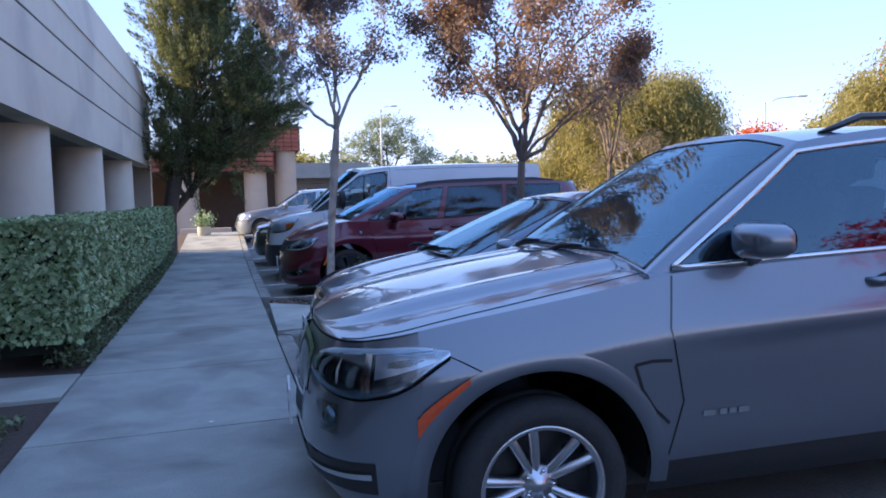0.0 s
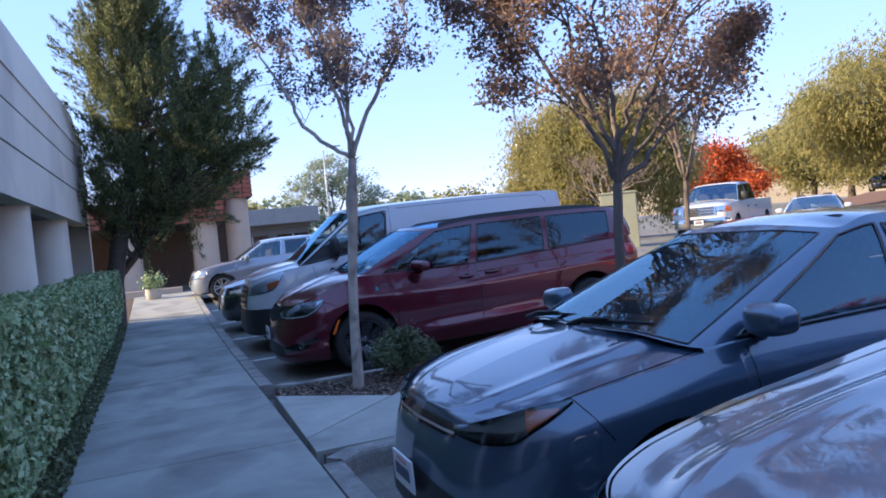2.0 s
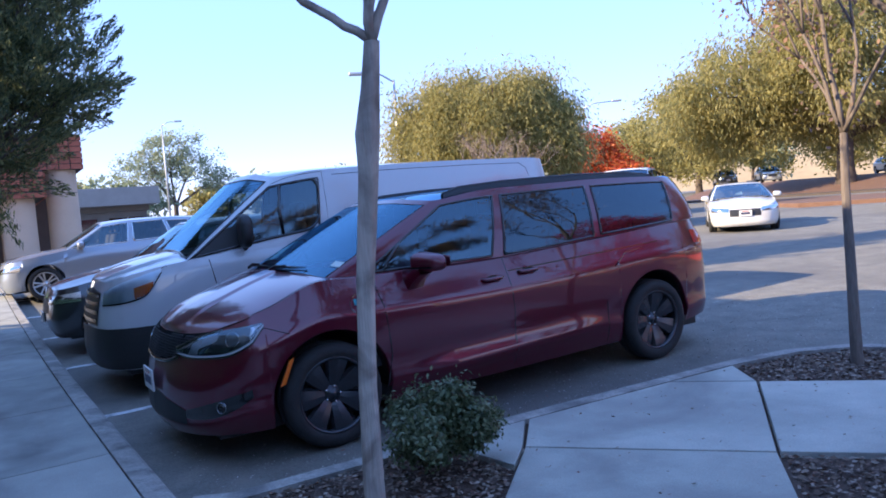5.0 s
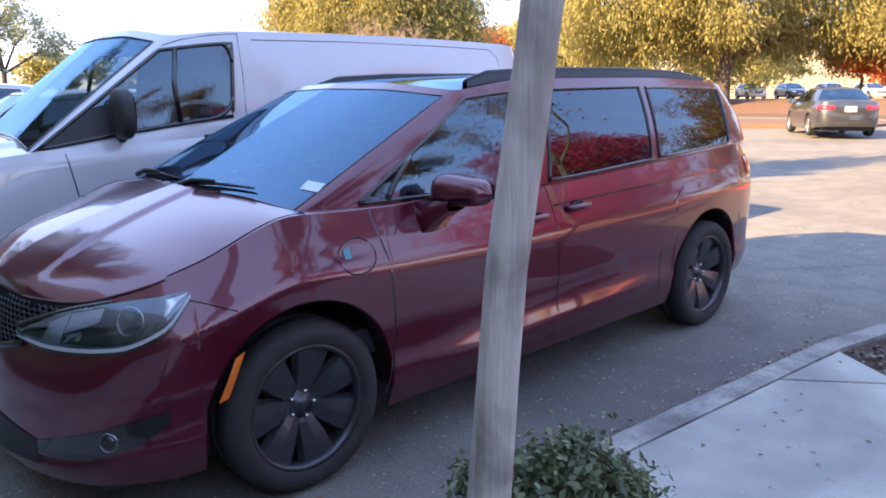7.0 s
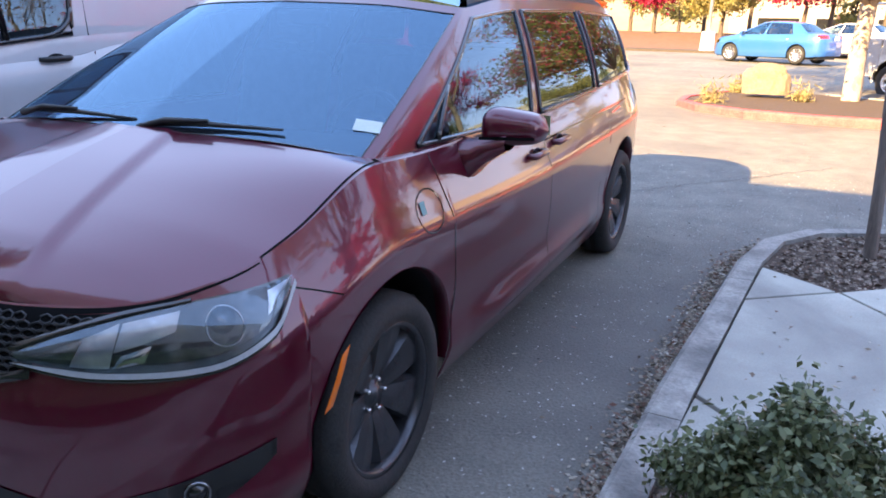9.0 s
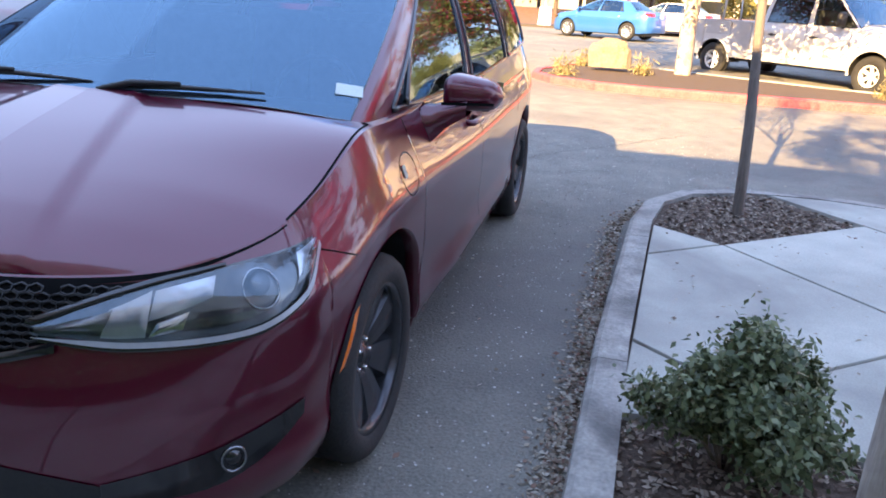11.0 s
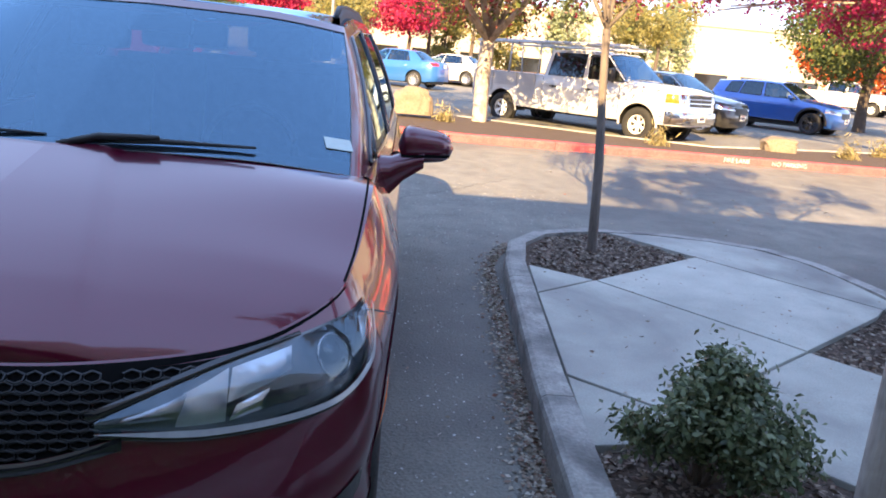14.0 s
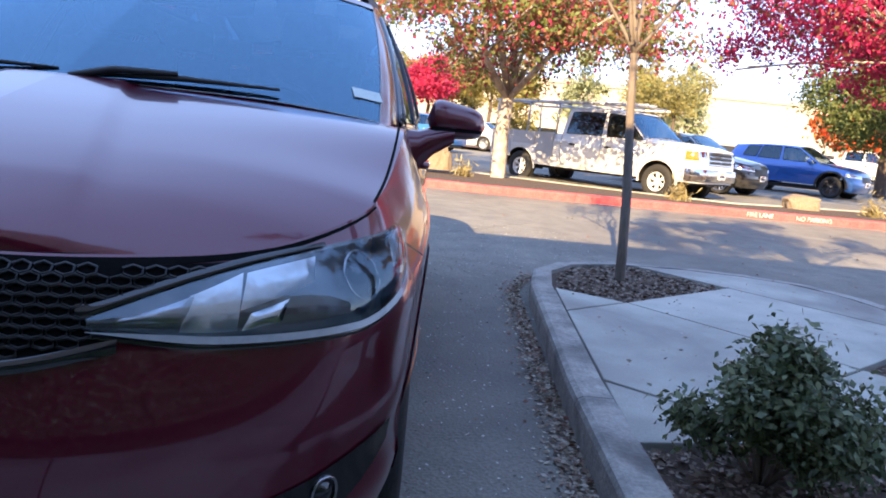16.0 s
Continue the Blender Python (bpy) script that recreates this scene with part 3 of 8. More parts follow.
# ---- cars: x from the nose backwards, y to the side, z up from the ground ----
def shell(sp):
    """The lower body as a surface over (s, z): s runs along the outline from nose to tail."""
    pts = [Vector(p) for p in sp["outline"]]
    ss = [0.0]
    for a, b in zip(pts, pts[1:]):
        ss.append(ss[-1] + (b - a).length)
    X, Y = curve([(s, p.x) for s, p in zip(ss, pts)]), curve([(s, p.y) for s, p in zip(ss, pts)])
    fine = np.linspace(0, ss[-1], 800)
    fx, fy = X(fine), Y(fine)
    zt_x = curve(sp["rim"])          # rim height by x

    def s_of_x(x):
        return float(np.interp(x, fx, fine))

    def s_of_y(y):
        half = np.argmax(fy > 0.97 * fy.max())
        return float(np.interp(abs(y), fy[:half], fine[:half]))
    F, S, B = curve(sp["inset_f"]), curve(sp["inset_s"]), curve(sp["inset_b"])

    def top(s):
        return zt_x(X(s))

    def surf(s, z, off=0.0):
        s = np.asarray(s, float)
        e = 0.01
        tx, ty = X(np.minimum(s + e, ss[-1])) - X(np.maximum(s - e, 0)), Y(np.minimum(s + e, ss[-1])) - Y(np.maximum(s - e, 0))
        ln = np.hypot(tx, ty) + 1e-9
        nx, ny = -ty / ln, tx / ln
        ny = np.where(s <= 1e-6, 0.0, ny)
        q = (z - sp["zs"]) / (top(s) - sp["zs"])
        w = nx * nx
        ins = (1 - w) * S(q) + w * np.where(nx < 0, F(q), B(q)) - off
        if "side_crease" in sp:
            xa, za, xb, zb, amp = sp["side_crease"]
            f = (X(s) - xa) / (xb - xa)
            d = z - (za + (zb - za) * f)
            win = np.clip(f * 6, 0, 1) * np.clip((1 - f) * 6, 0, 1)
            ins = ins - amp * win * np.where(d < 0, np.exp(-(d / 0.035) ** 2), np.exp(-(d / 0.11) ** 2))
        return np.stack([X(s) - nx * ins, np.maximum(Y(s) - ny * ins, 0 if off == 0 else -1), z + 0 * s], -1)
    return {"surf": surf, "top": top, "s_of_x": s_of_x, "s_of_y": s_of_y, "end": ss[-1], "X": X, "Y": Y}


def two_sided(name, grid, material, parent, label="", smooth=True):
    """A half grid (n, m, 3) and its mirror image in one mesh."""
    n, m = grid.shape[:2]
    g = grid.reshape(-1, 3)
    mir = g * np.array([1, -1, 1])
    return link_mesh(name, np.vstack([g, mir]), grid_faces(n, m, 0, True) + grid_faces(n, m, n * m, False), material, parent, label, smooth)


def one_side(name, grid, side, material, parent, label="", smooth=True):
    n, m = grid.shape[:2]
    g = grid.reshape(-1, 3) * np.array([1, side, 1])
    return link_mesh(name, g, grid_faces(n, m, 0, side > 0), material, parent, label, smooth)


def ribbon(path, normals, width):
    """A thin strip along a path that lies on a surface: verts and faces."""
    verts, faces = [], []
    for i, p in enumerate(path):
        p = Vector(p)
        d = (Vector(path[min(i + 1, len(path) - 1)]) - Vector(path[max(i - 1, 0)]))
        w = d.cross(Vector(normals[i])).normalized() * width / 2
        verts += [p - w, p + w]
    for i in range(len(path) - 1):
        faces.append((2 * i, 2 * i + 1, 2 * i + 3, 2 * i + 2))
    return verts, faces


def wheel_set(sp, root, rim_mat, style):
    """Four wheels, each with tyre, rim, spokes and nuts."""
    R, w = sp["R"], sp.get("tyre", 0.225)
    rr = sp.get("rim_r", R * 0.68)
    for x in (sp["xf"], sp["xr"]):
        for side in (-1, 1):
            wh = new("wheel")
            wh.parent = root
            wh.matrix_basis = Matrix.Translation((x, side * (sp.get("track", sp["hw"] - 0.02) - w / 2), R)) @ Matrix.Diagonal((1, side, 1, 1))
            prof = [(rr - 0.01, w / 2 - 0.03), (rr + 0.012, w / 2 - 0.006), (R * 0.86, w / 2), (R * 0.94, w / 2 - 0.012), (R * 0.985, w / 2 - 0.035), (R, w / 2 - 0.06), (R, 0.012), (R - 0.008, 0.01), (R - 0.008, -0.01), (R, -0.012), (R, -w / 2 + 0.06), (R * 0.94, -w / 2 + 0.01), (rr, -w / 2)]
            v, f = lathe_data(prof, sides=48)
            tyre = link_mesh("tyre", v, f, RUBBER, wh)
            prof = [(rr, -w / 2 + 0.02), (rr - 0.02, w / 2 - 0.05), (rr - 0.014, w / 2 - 0.022), (rr + 0.006, w / 2 - 0.014), (rr + 0.006, w / 2 - 0.02), (rr, w / 2 - 0.04)]
            v, f = lathe_data(prof, sides=48)
            rim = link_mesh("rim", v, f, rim_mat, wh)
            v, f = lathe_data([(rr - 0.005, -0.02), (0.02, -0.02)], sides=32)
            link_mesh("brake_disc", v, f, PLASTIC, wh)
            n, inner_w, outer_w, twin = (*style, 0.0)[:4]
            ysurf = w / 2 - 0.045
            sp_parts = []
            angles = [2 * math.pi * (k + 0.5) / n + q for k in range(n) for q in ((-twin, twin) if twin else (0.0,))]
            for a in angles:
                rows = []
                for t in np.linspace(0, 1, 7):
                    r = 0.045 + t * (rr - 0.05)
                    hwid = (inner_w + (outer_w - inner_w) * t ** sp.get("petal", 1.3)) / 2
                    dep = ysurf - 0.012 + 0.03 * (1 - t) ** 2 * -1 + 0.012 * t
                    for q, dy in ((-1, -0.03), (-0.8, 0.0), (0, 0.006), (0.8, 0.0), (1, -0.03)):
                        ang = a + q * hwid / max(r, 0.05)
                        rows.append((r * math.cos(ang), dep + dy, r * math.sin(ang)))
                sp_parts.append((rows, grid_faces(7, 5, 0, False)))
            if sp.get("nuts", True):
                for v, f in sp_parts:
                    link_mesh("spoke", v, f, rim_mat, wh, smooth="petal" not in sp)
            else:
                joined("spoke_star", sp_parts, rim_mat, wh)
            v, f = lathe_data([(0.078, ysurf - 0.06), (0.074, ysurf - 0.036), (0.036, ysurf - 0.032), (0.032, ysurf - 0.024), (0.0, ysurf - 0.022)], sides=24)
            link_mesh("hub", v, f, rim_mat, wh)
            for k in range(5 if sp.get("nuts", True) else 0):
                a = 2 * math.pi * k / 5
                c = (0.056 * math.cos(a), 0, 0.056 * math.sin(a))
                v, f = lathe_data([(0.009, ysurf - 0.05), (0.009, ysurf - 0.026), (0.006, ysurf - 0.021), (0, ysurf - 0.021)], sides=6, centre=c)
                link_mesh("wheel_nut", v, f, CHROME, wh)


def build_car(sp, root, body_mat, level=2):
    """Body, hood, greenhouse, glass, roof, wheel wells and wheels. level 2: near, 1: far."""
    sh = shell(sp)
    surf, top = sh["surf"], sh["top"]
    zs, hw = sp["zs"], sp["hw"]
    # lower body, its columns starting at the wheel arches
    step = 0.035 if level == 2 else 0.09
    s_list = set(np.linspace(0, sh["end"], int(sh["end"] / step)).tolist())
    for xc in (sp["xf"], sp["xr"]):
        for t in np.linspace(0.0, math.pi, 33 if level == 2 else 15):
            s_list.add(sh["s_of_x"](xc + sp["Ra"] * math.cos(t) * 0.9999))
        s_list.add(sh["s_of_x"](xc + sp["Ra"] * 1.0005))
        s_list.add(sh["s_of_x"](xc - sp["Ra"] * 1.0005))
    s_list = np.array(sorted(s_list))
    s_list = s_list[np.concatenate([[True], np.diff(s_list) > 1e-4])]
    zb_x = curve(sp["bottom"])
    nv = 26 if level == 2 else 11
    cols = []
    for s in s_list:
        x = float(sh["X"](s))
        zb = float(zb_x(x))
        for xc in (sp["xf"], sp["xr"]):
            d = abs(x - xc)
            if d < sp["Ra"]:
                zb = max(zb, sp["R"] + 0.02 + math.sqrt(sp["Ra"] ** 2 - d * d))
        zt = float(top(s))
        rows = zb + (zt - zb) * np.linspace(0, 1, nv)
        cols.append(surf(np.full(nv, s), rows))
    two_sided("body", np.array(cols), body_mat, root, sp.get("body_label", ""))
    # arch lips and wells
    for xc in (sp["xf"], sp["xr"]):
        for side in (-1, 1):
            lip, well = [], []
            for t in np.linspace(-0.12, math.pi + 0.12, 30):
                x, z = xc + sp["Ra"] * math.cos(t), sp["R"] + 0.02 + sp["Ra"] * math.sin(t)
                p = surf(sh["s_of_x"](x), max(z, zs + 0.01))
                y = float(p[1])
                lip.append([(x, y + 0.004, z), (xc + (sp["Ra"] - 0.008) * math.cos(t), y - 0.004, z - 0.008 * math.sin(t)), (xc + (sp["Ra"] - 0.004) * math.cos(t), y - 0.05, z)])
                well.append([(x, y - 0.04, z), (x, y - 0.2, z), (x, max(y - 0.42, 0.3), z)])
            one_side("wheel_well", np.array(well), side, PLASTIC, root)
            if sp.get("cladding"):
                clad = []
                for t in np.linspace(-0.1, math.pi + 0.1, 36):
                    row = []
                    for k, r in enumerate((sp["Ra"] - 0.006, sp["Ra"] + 0.012, sp["Ra"] + sp["cladding"])):
                        x, z = xc + r * math.cos(t), sp["R"] + 0.02 + r * math.sin(t)
                        p = surf(sh["s_of_x"](x), max(z, zs + 0.005), (0.002, 0.014, 0.004)[k])
                        row.append((x, float(p[1]), z))
                    clad.append(row)
                one_side("arch_moulding", np.array(clad), side, sp.get("clad_mat", body_mat), root)
            else:
                one_side("arch_lip", np.array(lip), side, body_mat, root)
    box("underbody", 0.25, sp["L"] - 0.3, -hw + 0.25, hw - 0.25, zs - 0.02, zs + 0.1, PLASTIC, root)
    # hood
    x_side = sp["cowl_side"]
    s_end = sh["s_of_x"](x_side)
    sl = np.linspace(0, s_end, 46 if level == 2 else 18)
    zc = curve(sp["hood"])
    rim_pts = np.array([surf(s, float(top(s))) for s in sl])
    x0 = rim_pts[0, 0]

    def cap(pts, xa, xb, height, nr, p, crease=0.0, ridge=None):
        rows = []
        for q in pts:
            f = (q[0] - pts[0, 0]) / (pts[-1, 0] - pts[0, 0] + 1e-9)
            xcn = xa + (xb - xa) * f
            zcn = float(height(xcn))
            row = []
            for r in np.linspace(0, 1, nr):
                k = 1 - (1 - r) ** p
                z = q[2] + (zcn - q[2]) * k
                if crease:
                    z += crease * math.exp(-((r - 0.40) / 0.07) ** 2) * min(1.0, f * 4) - crease * 0.6 * math.exp(-((r - 0.27) / 0.06) ** 2) * min(1.0, f * 4)
                if ridge:
                    w = (ridge[0] + (ridge[1] - ridge[0]) * f - q[1] * (1 - r)) / ridge[3]
                    w = min(1.0, max(0.0, w + 0.5))
                    z += ridge[2] * w * w * (3 - 2 * w) * min(1.0, f * 5)
                row.append((q[0] + (xcn - q[0]) * r, q[1] * (1 - r), z))
            rows.append(row)
        return np.array(rows)
    hood_grid = cap(rim_pts, x0, sp["cowl"], zc, sp.get("hood_nr", 30) if level == 2 else 9, sp.get("hood_p", 2.4), sp.get("crease", 0.0), sp.get("ridge"))
    sh["hood"] = hood_grid
    two_sided("hood", hood_grid, body_mat, root)
    if level == 2 and sp.get("hood_gap"):
        f0, c0, c1 = sp["hood_gap"]
        k0 = int(f0 * len(hood_grid))
        for sd in (-1, 1):
            pts = []
            for i in range(k0, len(hood_grid)):
                c = c0 + (c1 - c0) * (i - k0) / (len(hood_grid) - 1 - k0)
                j = min(int(c), hood_grid.shape[1] - 2)
                pts.append((hood_grid[i, j] * (1 - c + j) + hood_grid[i, j + 1] * (c - j)) * np.array([1, sd, 1]) + np.array([0, 0, 0.0015]))
            v, f = ribbon(pts, [(0, 0.25 * sd, 1)] * len(pts), 0.007)
            link_mesh("hood_gap", v, f, VOID, root, smooth=False)
    if "deck" in sp:       # a sedan's boot lid
        sl2 = np.linspace(sh["s_of_x"](sp["deck_side"]), sh["end"], 24 if level == 2 else 12)
        rp = np.array([surf(s, float(top(s))) for s in sl2])[::-1]
        d = cap(rp, rp[0, 0], sp["deck_x"], curve(sp["deck"]), 10, 2.6)
        two_sided("boot_lid", d[::-1], body_mat, root)
    # greenhouse
    keys = sp["cabin"]
    idx = [k[0] for k in keys]
    low = [curve(list(zip(idx, [k[1][a] for k in keys]))) for a in range(3)]
    high = [curve(list(zip(idx, [k[2][a] for k in keys]))) for a in range(3)]

    def cab(s, v, off=0.0):
        a, b = np.array([c(s) for c in low]), np.array([c(s) for c in high])
        e = 0.02
        m = lambda q: (np.array([c(q) for c in low]) + np.array([c(q) for c in high])) / 2
        t = m(min(s + e, idx[-1])) - m(max(s - e, 0))
        nrm = np.array([-t[1], t[0], 0]) / (np.hypot(t[0], t[1]) + 1e-9)
        if s <= 1e-6:
            nrm = np.array([-1.0, 0, 0])
        p = a + (b - a) * v + nrm * (sp.get("bulge", 0.02) * 4 * v * (1 - v) + off)
        if s <= 1e-6 or s >= idx[-1] - 1e-6:
            p[1] = 0.0
        return p
    ns, nvv = (90, 12) if level == 2 else (36, 6)
    cs, cv = set(np.linspace(0, idx[-1], ns).tolist()), set(np.linspace(0, 1, nvv).tolist())
    for w in sp["windows"]:
        cs |= {w[1], w[2]}
        cv |= {w[3], w[4]}
    cs, cv = np.array(sorted(cs)), np.array(sorted(cv))
    P = np.array([[cab(s, v) for v in cv] for s in cs])
    n, m = P.shape[:2]

    def in_win(s, v, w):
        return w[1] < s < w[2] and w[3] < v < w[4]
    faces = []
    for i in range(n - 1):
        for j in range(m - 1):
            sm, vm = (cs[i] + cs[i + 1]) / 2, (cv[j] + cv[j + 1]) / 2
            if not any(in_win(sm, vm, w) for w in sp["windows"]):
                faces.append((i, j))
    g = P.reshape(-1, 3)
    fv = [(i * m + j, (i + 1) * m + j, (i + 1) * m + j + 1, i * m + j + 1) for i, j in faces]
    fm = [tuple(n * m + k for k in reversed(f)) for f in fv]
    link_mesh("cabin_shell", np.vstack([g, g * np.array([1, -1, 1])]), fv + fm, body_mat, root)
    for w in sp["windows"]:
        si = cs[(cs >= w[1] - 1e-9) & (cs <= w[2] + 1e-9)]
        vi = cv[(cv >= w[3] - 1e-9) & (cv <= w[4] + 1e-9)]
        grid = np.array([[cab(s, v, 0.001) for v in vi] for s in si])
        loop = [(s, w[3]) for s in si] + [(w[2], v) for v in vi[1:]] + [(s, w[4]) for s in si[::-1][1:]] + [(w[1], v) for v in vi[::-1][1:]]
        full = w[1] <= 1e-9 or w[2] >= idx[-1] - 1e-9
        for side in ((1,) if full else (1, -1)):
            if full:
                pane = two_sided(w[0], grid, w[5], root)
            else:
                pane = one_side(w[0], grid, side, w[5], root)
            pane.visible_shadow = False
            if full:      # the rim of a pane that spans the middle
                edge = [(s, w[3]) for s in si] + [(w[2] if w[1] <= 1e-9 else w[1], v) for v in vi[1:-1]] + [(s, w[4]) for s in si[::-1]] if w[1] <= 1e-9 else [(s, w[3]) for s in si[::-1]] + [(w[1], v) for v in vi[1:-1]] + [(s, w[4]) for s in si]
                pieces = []
                for sg in (1, -1):
                    pts = [cab(s, v, 0.004) * np.array([1, sg, 1]) for s, v in edge]
                    pieces.append(tube_data(pts, [sp.get("screen_seal", 0.008)] * len(pts), 5))
                joined("seal", pieces, GLOSS_BLACK, pane)
            else:
                pts = [cab(s, v, 0.003) * np.array([1, side, 1]) for s, v in loop[:-1]]
                v2, f2 = tube_data(pts, [sp.get("seal", 0.011)] * len(pts), 5, closed=True)
                link_mesh("seal", v2, f2, sp.get("seal_mat", GLOSS_BLACK), pane)
    # roof
    rs = np.linspace(0, idx[-1], 60 if level == 2 else 22)
    ring = np.array([cab(s, 1.0) for s in rs])
    rows = []
    for q in ring:
        f = (q[0] - ring[0, 0]) / (ring[-1, 0] - ring[0, 0])
        xcn = ring[0, 0] + (ring[-1, 0] - ring[0, 0]) * f
        zr0 = ring[0, 2] * (1 - f) + ring[-1, 2] * f + sp.get("crown", 0.05) * math.sin(math.pi * min(1, max(0, f)) ** 0.8)
        rows.append([(q[0] + (xcn - q[0]) * r, q[1] * (1 - r), q[2] + (max(zr0, q[2]) - q[2]) * (1 - (1 - r) ** 2.2)) for r in np.linspace(0, 1, 10)])
    two_sided("roof", np.array(rows), sp.get("roof_mat", body_mat), root)
    # cowl, belt strip
    cow = []
    for k, s in enumerate(np.linspace(0, 2.0, 16)):
        b = cab(s, 0.0)
        h = hood_grid[-1, :, :]
        hy = np.interp(-abs(b[1]), -h[:, 1], np.arange(len(h)))
        i0 = int(np.floor(hy))
        i1 = min(i0 + 1, len(h) - 1)
        hp = h[i0] + (h[i1] - h[i0]) * (hy - i0)
        dip = 0.0 if "cowl_mat" in sp else 1.0
        cow.append([hp - np.array([0.01, 0, 0.002 + 0.004 * dip]), (hp + b) / 2 + np.array([0, 0, 0.003 - 0.018 * dip]), b - np.array([0, 0, 0.002])])
    two_sided("cowl", np.array(cow), sp.get("cowl_mat", PLASTIC), root)
    belt = []
    side_keys = np.linspace(1.95, sp["tail_key"], 40)
    for s in side_keys:
        b = cab(s, 0.0)
        r = surf(sh["s_of_x"](b[0]), float(top(sh["s_of_x"](b[0]))))
        belt.append([r, (r + b) / 2 + np.array([0, 0, 0.008]), b])
    rear = []
    for s in np.linspace(sp["tail_key"], idx[-1], 16):
        b = cab(s, 0.0)
        if "deck" in sp:
            break
        u = sh["end"] - (sh["end"] - sh["s_of_x"](cab(sp["tail_key"], 0)[0])) * (idx[-1] - s) / (idx[-1] - sp["tail_key"])
        r = surf(u, float(top(u)))
        rear.append([r, (r + b) / 2 + np.array([0, 0, 0.004]), b])
    for sd in (-1, 1):
        one_side("belt", np.array(belt), sd, sp.get("belt_mat", body_mat), root)
    if rear:
        two_sided("tail_shelf", np.array(rear), body_mat, root)
    if sp.get("wheels", True):
        wheel_set(sp, root, sp["rim_mat"], sp["style"])
    sh["cab"] = cab
    sh["hood"] = hood_grid
    return sh


def seam(root, sh, lines, width=0.006, name="panel_gap", side=-1, mat=None):
    """Dark gaps between panels, each line given as (x, z) points on the side."""
    for line in lines:
        pts, nrm = [], []
        for (xa, za), (xb, zb) in zip(line, line[1:]):
            for t in np.linspace(0, 1, 8)[: 8 if (xb, zb) == line[-1] else 7]:
                x, z = xa + (xb - xa) * t, za + (zb - za) * t
                s = sh["s_of_x"](x)
                z = min(z, float(sh["top"](s)) - 0.002)
                p = sh["surf"](s, z, 0.0015)
                q = sh["surf"](s, z, 0.02)
                pts.append((float(p[0]), side * float(p[1]), float(p[2])))
                nrm.append((float(q[0] - p[0]), side * float(q[1] - p[1]), 0.0))
        v, f = ribbon(pts, nrm, width)
        link_mesh(name, v, f, mat or GLOSS_BLACK, root, smooth=False)


def patch(name, sh, s0, s1, lo, hi, off, mat, parent, side=1, n=24, m=8, bulge=0.0, label="", shear=0.0):
    """A patch of the lower body between two heights lo(u), hi(u), u from 0 at s0 to 1 at s1."""
    rows = []
    for u in np.linspace(0, 1, n):
        s = s0 + (s1 - s0) * u
        za, zb = lo(u), hi(u)
        row = []
        for v in np.linspace(0, 1, m):
            b = off + bulge * (4 * v * (1 - v)) * (4 * u * (1 - u)) ** 0.5
            row.append(sh["surf"](s + shear * v, za + (zb - za) * v, b))
        rows.append(row)
    g = np.array(rows)
    if side == 0:
        return two_sided(name, g, mat, parent, label)
    return one_side(name, g, side, mat, parent, label)


def mirror(root, sh, x, z, y, side, mat, size=(0.12, 0.11, 0.085), reach=0.15):
    """A door mirror: rounded housing on an arm, with its glass facing back."""
    mi = new("mirror")
    mi.parent = root
    bm = bmesh.new()
    bmesh.ops.create_uvsphere(bm, u_segments=24, v_segments=16, radius=1.0)
    for v in bm.verts:
        c = v.co.copy()
        p = 0.62
        f = lambda a: math.copysign(abs(a) ** p, a)
        k = 1.0 if c.x < 0 else 0.35
        v.co = (x + f(c.x) * size[0] * k, side * (y + reach + 0.06 + f(c.y) * size[1] * 1.05), z + f(c.z) * size[2] * (1 - 0.18 * c.y * side * side) + 0.01)
    part("housing", bm, mat, mi, smooth=True)
    tube("arm", [(x + 0.02, side * (y - 0.04), z - size[2] * 0.95), (x, side * (y + reach * 0.4), z - size[2] * 0.95), (x - 0.01, side * (y + reach), z - size[2] * 0.55)], [0.03, 0.028, 0.035], mat, mi)
    bm = bmesh.new()
    bmesh.ops.create_circle(bm, cap_ends=True, segments=24, radius=1.0)
    for v in bm.verts:
        a, b = v.co.x, v.co.y
        v.co = (x + size[0] * 0.36, side * (y + reach + 0.06 + math.copysign(abs(a) ** 0.7, a) * size[1] * 0.86), z + 0.01 + math.copysign(abs(b) ** 0.7, b) * size[2] * 0.8)
    part("mirror_glass", bm, CHROME, mi)


